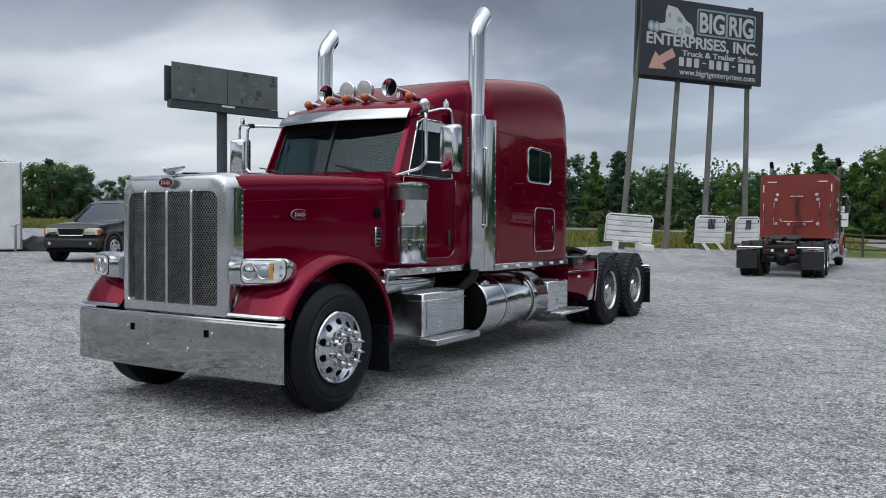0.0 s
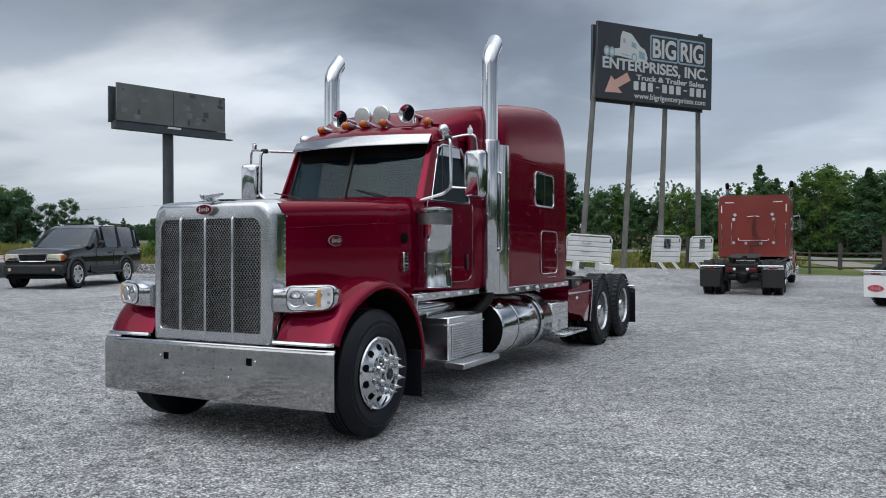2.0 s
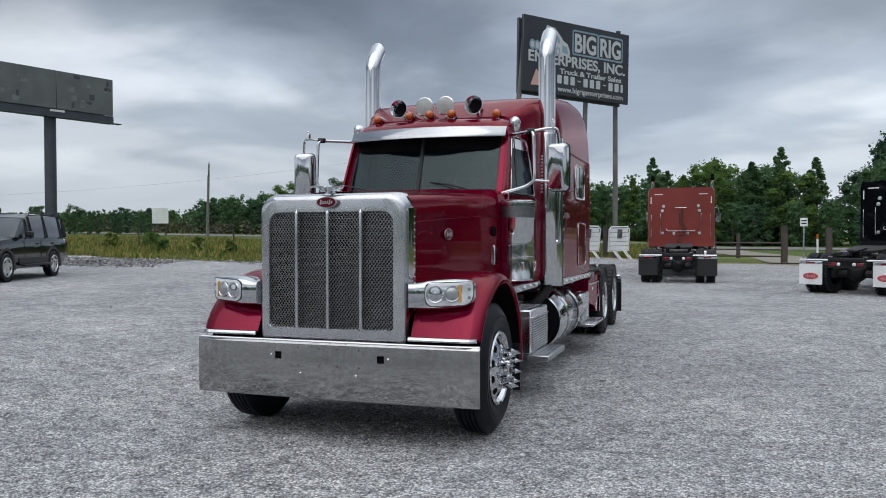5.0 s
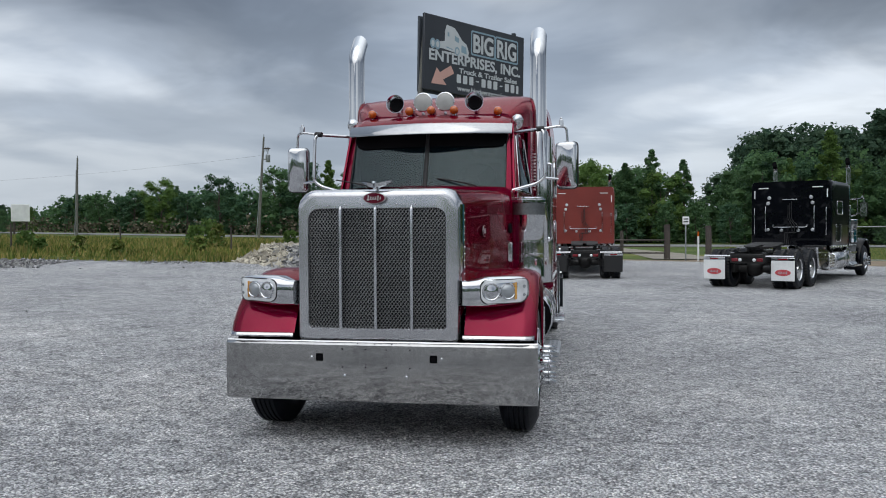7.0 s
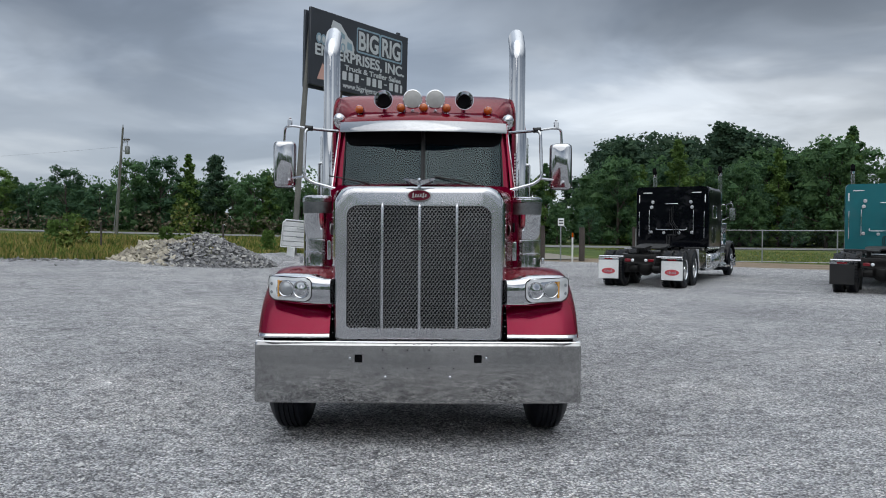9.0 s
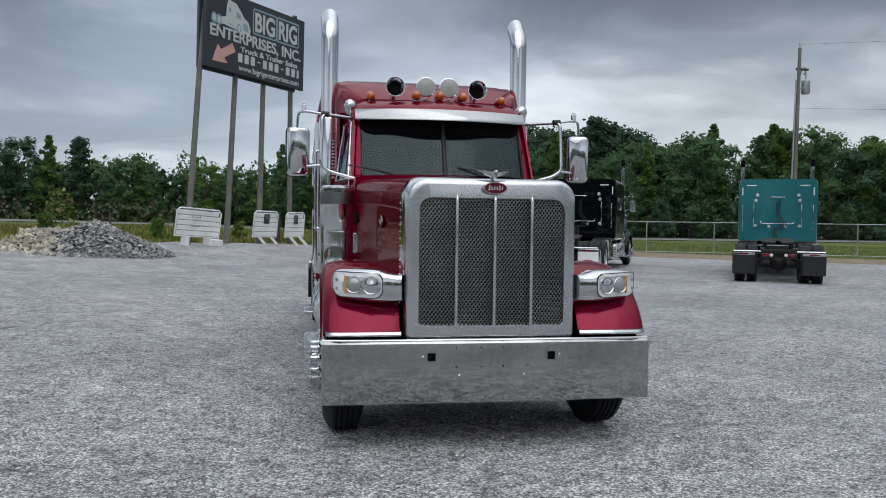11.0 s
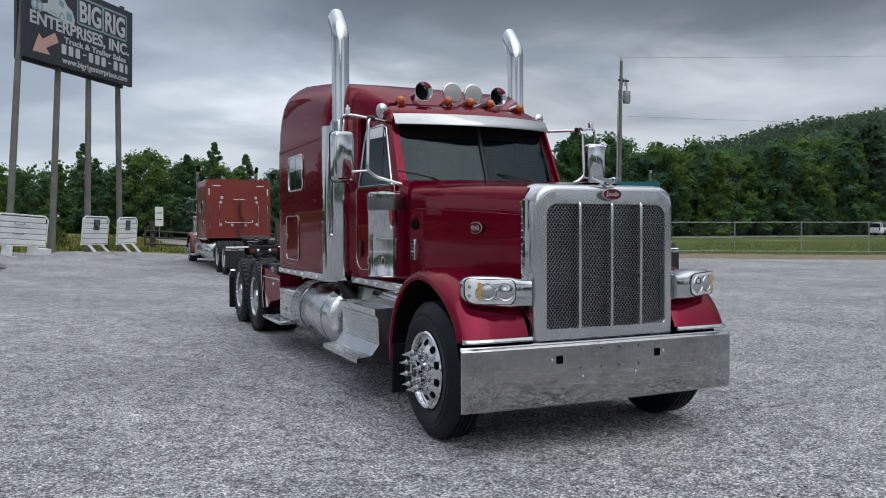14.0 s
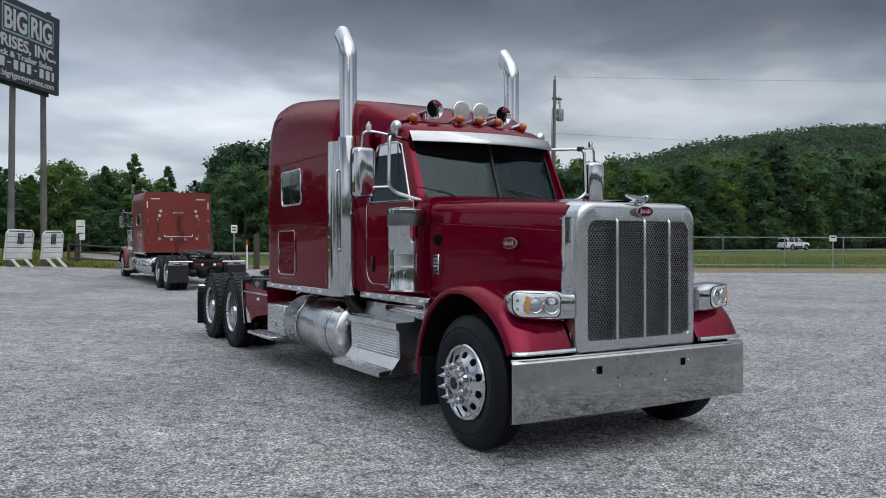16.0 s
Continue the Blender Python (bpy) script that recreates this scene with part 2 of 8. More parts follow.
SIGN_GREY = material("blank_billboard_sheet", (0.115, 0.125, 0.13), 0.6, 0, 0, 0.25, 0.18, 0.05, 0, 0, 0.5)
SIGN_PATCH = material("pale_billboard_patch", (0.15, 0.165, 0.175), 0.6, 0, 0, 0.6, 0.25, 0.05, 0, 0, 0.5)
GALV = material("galvanised_steel", (0.33, 0.35, 0.36), 0.45, 0.7, 0, 2.0, 0.2, 0.1, 0, 0, 0.4)
STEEL_DARK = material("dark_steel_column", (0.06, 0.07, 0.085), 0.5, 0.3, 0, 0.5, 0.2, 0.1)
GLASS = glass("tinted_cab_glass", (0.004, 0.010, 0.014), 0.40, 0.030)
GLASS_SIDE = glass("tinted_door_glass", (0.004, 0.008, 0.010), 0.46, 0.035)
GLASS_DARK = material("privacy_glass", (0.004, 0.007, 0.009), 0.05, 0, 0.45, 2.0, 0.2, 0, 0, 0, 0, 0.35)


# ---- mesh helpers ----
def part(name, bm, mat, parent=None, label="", smooth=38, weld=True):
    """Links a bmesh as one mesh object under a thing or a part."""
    if weld:
        bmesh.ops.recalc_face_normals(bm, faces=bm.faces)
    me = bpy.data.meshes.new(name)
    bm.to_mesh(me)
    bm.free()
    for m in (mat if isinstance(mat, (list, tuple)) else [mat]):
        me.materials.append(m)
    if smooth:
        me.polygons.foreach_set("use_smooth", [True] * len(me.polygons))
        me.set_sharp_from_angle(angle=radians(smooth))
    ob = new(name, me)
    if parent is not None:
        ob.parent = parent
    if label:
        ob["label"] = label
    return ob


def thing(name, label, category, at=None, group="", kind=""):
    ob = new(name)
    ob.empty_display_size = 0.2
    if at is not None:
        ob.matrix_basis = at
    return tagged(ob, label, category, group, kind)


def box(bm, x0, x1, y0, y1, z0, z1, bevel=0.0, m=None, seg=1):
    vs = [bm.verts.new((x, y, z)) for z in (z0, z1) for y in (y0, y1) for x in (x0, x1)]
    fs = [bm.faces.new([vs[i] for i in q]) for q in ((0, 2, 3, 1), (4, 5, 7, 6), (0, 1, 5, 4), (2, 6, 7, 3), (0, 4, 6, 2), (1, 3, 7, 5))]
    if bevel:
        es = {e for f in fs for e in f.edges}
        out = bmesh.ops.bevel(bm, geom=list(es), offset=bevel, segments=seg, affect="EDGES", profile=0.5)
        vs = list({v for f in out["faces"] for v in f.verts} | {v for v in vs if v.is_valid})
    if m is not None:
        bmesh.ops.transform(bm, matrix=m, verts=vs)
    return bm


def loft(bm, secs, closed=True, cap0=False, cap1=False):
    rows = [[bm.verts.new(p) for p in s] for s in secs]
    n = len(rows[0])
    for a, b in zip(rows, rows[1:]):
        for i in range(n if closed else n - 1):
            j = (i + 1) % n
            bm.faces.new((a[i], a[j], b[j], b[i]))
    if cap0:
        bm.faces.new(rows[0][::-1])
    if cap1:
        bm.faces.new(rows[-1])
    return bm


def ring(c, axis, r, n, up=None):
    """n points round the axis at c."""
    a = Vector(axis).normalized()
    u = a.orthogonal().normalized() if up is None else (Vector(up) - a * a.dot(Vector(up))).normalized()
    v = a.cross(u)
    return [Vector(c) + r * (math.cos(2 * math.pi * i / n) * u + math.sin(2 * math.pi * i / n) * v) for i in range(n)]


def tube(bm, pts, r, n=10, caps=True, loop=False):
    pts = [Vector(p) for p in pts]
    secs = []
    up = None
    k = len(pts)
    for i, p in enumerate(pts):
        a = pts[(i + 1) % k] - p if (i < k - 1 or loop) else p - pts[i - 1]
        b = p - pts[i - 1] if (i > 0 or loop) else a
        d = (a.normalized() + b.normalized())
        d = d.normalized() if d.length > 1e-6 else a.normalized()
        if up is None:
            up = d.orthogonal()
        up = (up - d * d.dot(up)).normalized()
        rr = r[i] if isinstance(r, (list, tuple)) else r
        secs.append(ring(p, d, rr, n, up))
    if loop:
        secs.append(secs[0])
        rows = [[bm.verts.new(q) for q in s] for s in secs[:-1]]
        for i in range(k):
            a, b = rows[i], rows[(i + 1) % k]
            for j in range(n):
                bm.faces.new((a[j], a[(j + 1) % n], b[(j + 1) % n], b[j]))
        return bm
    return loft(bm, secs, True, caps, caps)


def bend(pts, r=0.08, n=5):
    """Rounds the corners of a polyline."""
    pts = [Vector(p) for p in pts]
    out = [pts[0]]
    for a, b, c in zip(pts, pts[1:], pts[2:]):
        k = min(r, (a - b).length * 0.45, (c - b).length * 0.45)
        p, q = b + (a - b).normalized() * k, b + (c - b).normalized() * k
        for i in range(n + 1):
            t = i / n
            out.append((1 - t) ** 2 * p + 2 * t * (1 - t) * b + t * t * q)
    return out + [pts[-1]]


def cyl(bm, p0, p1, r0, r1=None, n=20, caps=True):
    return tube(bm, [p0, p1], [r0, r0 if r1 is None else r1], n, caps)


def lathe(bm, c, axis, prof, n=32, up=None):
    """prof: (distance along the axis, radius); a radius of 0 closes the shape."""
    a = Vector(axis).normalized()
    rows = []
    for d, r in prof:
        p = Vector(c) + a * d
        rows.append([bm.verts.new(p)] if r <= 0 else [bm.verts.new(q) for q in ring(p, a, r, n, up)])
    for s, t in zip(rows, rows[1:]):
        for i in range(n):
            j = (i + 1) % n
            if len(s) == 1 and len(t) == 1:
                continue
            if len(s) == 1:
                bm.faces.new((s[0], t[i], t[j]))
            elif len(t) == 1:
                bm.faces.new((s[i], s[j], t[0]))
            else:
                bm.faces.new((s[i], s[j], t[j], t[i]))
    return bm


def ball(bm, c, rx, ry, rz, u=16, v=10):
    out = bmesh.ops.create_uvsphere(bm, u_segments=u, v_segments=v, radius=1)
    bmesh.ops.transform(bm, matrix=Matrix.Translation(c) @ Matrix.Diagonal((rx, ry, rz, 1)), verts=out["verts"])
    return bm


def rrect(a0, a1, b0, b1, r, n=5):
    """A rounded rectangle as points (a, b); r: one radius or four (low-low, high-low, high-high, low-high)."""
    rs = r if isinstance(r, (list, tuple)) else [r] * 4
    out = []
    for (ca, cb, s), q in zip(((a0, b0, 180), (a1, b0, 270), (a1, b1, 0), (a0, b1, 90)), rs):
        ma, mb = ca + (q if ca == a0 else -q), cb + (q if cb == b0 else -q)
        for i in range(n + 1):
            t = radians(s + 90 * i / n)
            out.append((ma + q * math.cos(t), mb + q * math.sin(t)))
    return out


def slab(bm, poly, place, thick):
    """A plate with the outline poly; place(a, b, d) gives the point at depth d."""
    lo = [bm.verts.new(place(a, b, 0)) for a, b in poly]
    hi = [bm.verts.new(place(a, b, thick)) for a, b in poly]
    n = len(poly)
    for i in range(n):
        j = (i + 1) % n
        bm.faces.new((lo[i], lo[j], hi[j], hi[i]))
    bm.faces.new(hi)
    bm.faces.new(lo[::-1])
    return bm


def lerp(a, b, t):
    return a + (b - a) * t


def interp(x, table):
    for (x0, y0), (x1, y1) in zip(table, table[1:]):
        if x <= x1:
            return lerp(y0, y1, max(0.0, (x - x0) / (x1 - x0)))
    return table[-1][1]


def smooth01(a, b, x):
    t = min(1.0, max(0.0, (x - a) / (b - a)))
    return t * t * (3 - 2 * t)


def NB():
    return bmesh.new()


# ---- ground ----
def rise(x, y):
    """Height of the land: level round the trucks, climbing towards the highway side."""
    side = 0.033 * min(max(0.0, -x - 1.5), 12.5) + 0.012 * max(0.0, -x - 14.0)
    back = 0.33 * smooth01(24, 33, y) * smooth01(3, -3, x) + 0.006 * max(0.0, y - 50) * smooth01(40, 0, x)
    return side * (0.3 + 0.7 * smooth01(-12, 4, y)) + back


def gravel_edge(x):
    """y at which the gravel gives way to grass."""
    return interp(x, [(-400, 30), (-45, 28), (-30, 24.0), (-20, 22.6), (-15, 22.4), (-12.3, 23.6), (-9, 28), (-7, 31), (-5, 33.5), (-3, 36), (0, 39.5), (4, 40.5), (8, 38), (11, 36), (18, 31), (25, 25.5), (32, 20.3), (80, -8), (400, -190)])


def ground_material():
    m = bpy.data.materials.new("gravel_and_grass_ground")
    m.use_nodes = True
    nt = m.node_tree
    b = nt.nodes["Principled BSDF"]
    L = nt.links.new
    geo = nt.nodes.new("ShaderNodeNewGeometry")
    pos = geo.outputs["Position"]

    def noise_node(scale, detail=4, rough=0.55):
        n = nt.nodes.new("ShaderNodeTexNoise")
        n.inputs["Scale"].default_value, n.inputs["Detail"].default_value, n.inputs["Roughness"].default_value = scale, detail, rough
        L(pos, n.inputs["Vector"])
        return n.outputs[0]

    def ramp(fac, stops):
        n = nt.nodes.new("ShaderNodeValToRGB")
        while len(n.color_ramp.elements) < len(stops):
            n.color_ramp.elements.new(0.5)
        for e, (p, c) in zip(n.color_ramp.elements, stops):
            e.position, e.color = p, (*c, 1)
        L(fac, n.inputs[0])
        return n.outputs[0]

    def mix(fac, a, c, blend="MIX"):
        n = nt.nodes.new("ShaderNodeMix")
        n.data_type, n.blend_type = "RGBA", blend
        for i, v in ((0, fac), (6, a), (7, c)):
            if isinstance(v, (int, float)):
                n.inputs[i].default_value = v
            else:
                L(v, n.inputs[i])
        return n.outputs[2]

    vor = nt.nodes.new("ShaderNodeTexVoronoi")
    vor.inputs["Scale"].default_value = 56
    vor.inputs["Randomness"].default_value = 1.0
    warp = nt.nodes.new("ShaderNodeVectorMath")
    warp.operation = "ADD"
    wn2 = nt.nodes.new("ShaderNodeTexNoise")
    wn2.inputs["Scale"].default_value = 48
    L(pos, wn2.inputs["Vector"])
    sc = nt.nodes.new("ShaderNodeVectorMath")
    sc.operation = "SCALE"
    sc.inputs["Scale"].default_value = 0.018
    L(wn2.outputs["Color"], sc.inputs[0])
    L(pos, warp.inputs[0])
    L(sc.outputs[0], warp.inputs[1])
    L(warp.outputs[0], vor.inputs["Vector"])
    sepc = nt.nodes.new("ShaderNodeSeparateColor")
    L(vor.outputs["Color"], sepc.inputs[0])
    stone = ramp(sepc.outputs[0], [(0.0, (0.22, 0.22, 0.228)), (0.3, (0.39, 0.39, 0.405)), (0.62, (0.55, 0.56, 0.575)), (0.85, (0.68, 0.68, 0.685)), (1.0, (0.82, 0.81, 0.79))])
    # gaps between stones are darkened: their shade is put into the colour
    gap_shade = ramp(vor.outputs["Distance"], [(0.0, (1, 1, 1)), (0.38, (0.96, 0.96, 0.96)), (0.70, (0.36, 0.36, 0.36))])
    stone = mix(1.0, stone, gap_shade, "MULTIPLY")
    dust = ramp(noise_node(0.35, 6, 0.6), [(0.30, (0.78, 0.78, 0.795)), (0.5, (1.0, 1.0, 1.005)), (0.70, (1.22, 1.20, 1.18))])
    stone = mix(1.0, stone, dust, "MULTIPLY")
    fine = ramp(noise_node(2.6, 6, 0.62), [(0.3, (0.78, 0.78, 0.78)), (0.7, (1.24, 1.24, 1.24))])
    stone = mix(1.0, stone, fine, "MULTIPLY")
    lumps = ramp(noise_node(10.0, 3, 0.6), [(0.32, (0.80, 0.80, 0.81)), (0.5, (1.0, 1.0, 1.0)), (0.68, (1.19, 1.19, 1.18))])
    stone = mix(1.0, stone, lumps, "MULTIPLY")
    clods = ramp(noise_node(5.0, 5, 0.78), [(0.36, (0.58, 0.58, 0.59)), (0.46, (1.01, 1.01, 1.01)), (0.62, (1.0, 1.0, 1.0)), (0.72, (1.18, 1.17, 1.16))])
    stone = mix(1.0, stone, clods, "MULTIPLY")
    grass = ramp(noise_node(0.12, 6, 0.6), [(0.30, (0.050, 0.085, 0.018)), (0.5, (0.085, 0.125, 0.026)), (0.62, (0.150, 0.165, 0.040)), (0.75, (0.21, 0.185, 0.055))])
    grass = mix(0.6, grass, ramp(noise_node(5.0, 6, 0.7), [(0.3, (0.4, 0.4, 0.4)), (0.7, (1.35, 1.35, 1.35))]), "MULTIPLY")
    dirt = ramp(noise_node(0.9, 6, 0.6), [(0.3, (0.19, 0.145, 0.10)), (0.7, (0.30, 0.235, 0.17))])
    zone = nt.nodes.new("ShaderNodeVertexColor")
    zone.layer_name = "zone"
    sz = nt.nodes.new("ShaderNodeSeparateColor")
    L(zone.outputs[0], sz.inputs[0])

    def torn(channel, scale, amount):
        add = nt.nodes.new("ShaderNodeMath")
        add.operation = "MULTIPLY_ADD"
        L(noise_node(scale, 5, 0.65), add.inputs[0])
        add.inputs[1].default_value = amount
        L(channel, add.inputs[2])
        return ramp(add.outputs[0], [(0.5 + amount * 0.5 - 0.08, (0, 0, 0)), (0.5 + amount * 0.5 + 0.08, (1, 1, 1))])

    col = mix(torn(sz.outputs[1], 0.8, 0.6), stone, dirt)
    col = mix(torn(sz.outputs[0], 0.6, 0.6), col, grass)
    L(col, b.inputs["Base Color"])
    b.inputs["Roughness"].default_value = 0.88
    b.inputs["Specular IOR Level"].default_value = 0.25
    bump = nt.nodes.new("ShaderNodeBump")
    bump.inputs["Strength"].default_value, bump.inputs["Distance"].default_value = 1.0, 0.016
    inv = nt.nodes.new("ShaderNodeMath")
    inv.operation = "SUBTRACT"
    inv.inputs[0].default_value = 1.0
    L(vor.outputs["Distance"], inv.inputs[1])
    L(inv.outputs[0], bump.inputs["Height"])
    L(bump.outputs[0], b.inputs["Normal"])
    return m


def sheet_axis(lo, hi, near):
    vals = {round(v, 3) for v in np.arange(-near, near + 0.01, 1.0)}
    v, step = near, 1.3
    while v < hi:
        v += step
        step *= 1.12
        vals.add(round(min(v, hi), 3))
    v, step = -near, 1.3
    while v > lo:
        v -= step
        step *= 1.12
        vals.add(round(max(v, lo), 3))
    return sorted(vals)


def build_ground():
    xs, ys = sheet_axis(-2500, 2500, 50), [v for v in sheet_axis(-600, 2500, 64)]
    verts, faces, zones = [], [], []
    rng = np.random.default_rng(5)
    for y in ys:
        for x in xs:
            z = rise(max(-170, min(170, x)), min(190, y))
            near = abs(x) < 60 and abs(y) < 66
            z += 0.03 * noise.noise((x * 0.16, y * 0.16, 0.3)) * (0 if (abs(x) < 2.5 and -1 < y < 10) else 1) if near else 0
            edge = gravel_edge(x)
            if near and edge - 3 < y < edge + 1.5 and x < -6:
                z += 0.22 * max(0, noise.noise((x * 0.35, y * 0.35, 4.0))) + 0.08
            verts.append((x, y, z - 0.004))
            g = smooth01(edge - 1.2, edge + 1.6, y) if x < 8 else smooth01(edge + 4.2, edge + 7.0, y)
            d = smooth01(edge - 3.2, edge - 0.4, y) * (1 if x > 6 else 0.85 if x > -4 else 0.3)
            zones.append((g, d, 0, 1))
    nx = len(xs)
    for j in range(len(ys) - 1):
        for i in range(nx - 1):
            a = j * nx + i
            faces.append((a, a + 1, a + nx + 1, a + nx))
    me = bpy.data.meshes.new("ground")
    me.from_pydata(verts, [], faces)
    attr = me.color_attributes.new("zone", "FLOAT_COLOR", "POINT")
    attr.data.foreach_set("color", np.array(zones, dtype=np.float32).ravel())
    me.materials.append(ground_material())
    me.polygons.foreach_set("use_smooth", [True] * len(me.polygons))
    return tagged(new("ground", me), "grey crushed limestone gravel yard running into grass", "ground", kind="structure")


def island_material(name, stops, rough=0.85, noise_scale=20.0, thin=0.0):
    """Colour that differs from piece to piece of one mesh, with a fine grain."""
    m = bpy.data.materials.new(name)
    m.use_nodes = True
    nt = m.node_tree
    b = nt.nodes["Principled BSDF"]
    geo = nt.nodes.new("ShaderNodeNewGeometry")
    r = nt.nodes.new("ShaderNodeValToRGB")
    while len(r.color_ramp.elements) < len(stops):
        r.color_ramp.elements.new(0.5)
    for e, (p, c) in zip(r.color_ramp.elements, stops):
        e.position, e.color = p, (*c, 1)
    nt.links.new(geo.outputs["Random Per Island"], r.inputs[0])
    n = nt.nodes.new("ShaderNodeTexNoise")
    n.inputs["Scale"].default_value, n.inputs["Detail"].default_value = noise_scale, 5
    nt.links.new(geo.outputs["Position"], n.inputs["Vector"])
    rng = nt.nodes.new("ShaderNodeMapRange")
    rng.inputs[1].default_value, rng.inputs[2].default_value, rng.inputs[3].default_value, rng.inputs[4].default_value = 0.3, 0.7, 0.75, 1.2
    nt.links.new(n.outputs[0], rng.inputs[0])
    mul = nt.nodes.new("ShaderNodeMix")
    mul.data_type, mul.blend_type = "RGBA", "MULTIPLY"
    mul.inputs[0].default_value = 1
    nt.links.new(r.outputs[0], mul.inputs[6])
    nt.links.new(rng.outputs[0], mul.inputs[7])
    if thin:
        # single leaves within a spray
        n2 = nt.nodes.new("ShaderNodeTexNoise")
        n2.inputs["Scale"].default_value, n2.inputs["Detail"].default_value = 5.5, 3
        nt.links.new(geo.outputs["Position"], n2.inputs["Vector"])
        rg2 = nt.nodes.new("ShaderNodeMapRange")
        rg2.inputs[1].default_value, rg2.inputs[2].default_value, rg2.inputs[3].default_value, rg2.inputs[4].default_value = 0.40, 0.60, 0.80, 1.16
        nt.links.new(n2.outputs[0], rg2.inputs[0])
        mul0, mul = mul, nt.nodes.new("ShaderNodeMix")
        mul.data_type, mul.blend_type = "RGBA", "MULTIPLY"
        mul.inputs[0].default_value = 1
        nt.links.new(mul0.outputs[2], mul.inputs[6])
        nt.links.new(rg2.outputs[0], mul.inputs[7])
    nt.links.new(mul.outputs[2], b.inputs["Base Color"])
    b.inputs["Roughness"].default_value = rough
    b.inputs["Specular IOR Level"].default_value = 0.12 if thin else 0.3
    if thin:
        # leaves let part of the light through
        tr = nt.nodes.new("ShaderNodeBsdfTranslucent")
        nt.links.new(mul.outputs[2], tr.inputs["Color"])
        mx = nt.nodes.new("ShaderNodeMixShader")
        mx.inputs[0].default_value = thin
        nt.links.new(b.outputs[0], mx.inputs[1])
        nt.links.new(tr.outputs[0], mx.inputs[2])
        nt.links.new(mx.outputs[0], nt.nodes["Material Output"].inputs["Surface"])
    return m


STONE = island_material("crushed_stone", [(0.0, (0.20, 0.20, 0.21)), (0.4, (0.36, 0.36, 0.37)), (0.75, (0.49, 0.49, 0.50)), (0.95, (0.60, 0.60, 0.59)), (1.0, (0.76, 0.75, 0.73))], 0.85, 60)

# a crushed stone: a lopsided double pyramid
OCTA = np.array([(1, 0, 0), (0, 1, 0), (-1, 0, 0), (0, -1, 0), (0, 0, 1), (0, 0, -1)], dtype=float)
OCTA_F = np.array([(0, 1, 4), (1, 2, 4), (2, 3, 4), (3, 0, 4), (1, 0, 5), (2, 1, 5), (3, 2, 5), (0, 3, 5)])


def stones_mesh(name, centres, sizes, rng, squash=0.6):
    n = len(centres)
    v = np.repeat(OCTA[None], n, 0) * (0.55 + 0.75 * rng.random((n, 6, 1)))
    v += rng.normal(0, 0.16, (n, 6, 3))
    v[:, :, 2] *= squash
    a = rng.random(n) * 2 * math.pi
    tilt = rng.normal(0, 0.35, n)
    c, s = np.cos(tilt)[:, None], np.sin(tilt)[:, None]
    y, z = v[:, :, 1] * c - v[:, :, 2] * s, v[:, :, 1] * s + v[:, :, 2] * c
    x = v[:, :, 0]
    c, s = np.cos(a)[:, None], np.sin(a)[:, None]
    v = np.stack([x * c - y * s, x * s + y * c, z], -1) * sizes[:, None, None] + centres[:, None, :]
    f = OCTA_F[None] + 6 * np.arange(n)[:, None, None]
    me = bpy.data.meshes.new(name)
    me.from_pydata(v.reshape(-1, 3).tolist(), [], f.reshape(-1, 3).tolist())
    return me


def build_loose_stones():
    rng = np.random.default_rng(11)
    n = 46000
    ang = radians(90) + (rng.random(n) - 0.5) * radians(150)
    d = 1.6 + 17 * rng.random(n) ** 1.7
    cx, cy = 0.4 + d * np.cos(ang) * 1.05, -5.6 + d * np.sin(ang)
    cx += (rng.random(n) - 0.5) * 9
    size = 0.0065 + 0.011 * rng.random(n) ** 2 + 0.014 * (rng.random(n) > 0.985) * rng.random(n)
    cz = np.array([rise(x, y) for x, y in zip(cx, cy)]) + size * 0.15
    me = stones_mesh("loose_gravel", np.stack([cx, cy, cz], -1), size, rng)
    me.materials.append(STONE)
    tagged(new("loose_gravel", me), "loose grey crushed stones scattered over the yard", "gravel", kind="stuff")


build_ground()
build_loose_stones()


# ---- conventional tractor truck ----
# local frame: x to its left side, y towards its tail, z up, origin on the ground under the bumper's middle
def hood_half(y):
    return 0.640 + 0.137 * (y - 0.15)


def cab_half(y):
    return interp(y, [(1.8, 0.86), (2.1, 0.90), (3.0, 1.0), (3.3, 1.03)])


def oval_badge(parent, place, w, h, label, enamel=None, rim=None):
    """An oval badge: place(a, b, d) puts a point of the oval's plane."""
    el = lambda k: [(k * w * math.cos(t * math.pi / 16), k * h * math.sin(t * math.pi / 16)) for t in range(32)]
    b = part("badge", slab(NB(), el(1.0), place, 0.006), rim or BADGE_SCRIPT, parent, label)
    part("enamel", slab(NB(), el(0.91), lambda a, c, d: place(a, c, 0.006 + d), 0.003), enamel or BADGE_RED, b)
    bars = NB()
    for i in range(6):
        a = (-0.58 + 0.21 * i) * w
        k = 0.46 if i in (0, 4) else 0.24
        slab(bars, [(a, -k * h), (a + 0.10 * w, -k * h), (a + 0.16 * w, k * h), (a + 0.05 * w, k * h)], lambda p, q, d: place(p, q, 0.009 + d), 0.002)
    slab(bars, [(-0.62 * w, -0.34 * h), (0.60 * w, -0.20 * h), (0.60 * w, -0.12 * h), (-0.62 * w, -0.24 * h)], lambda p, q, d: place(p, q, 0.0095 + d), 0.002)
    tagged(part("script_mark", bars, BADGE_SCRIPT, b), kind="stuff")
    return b


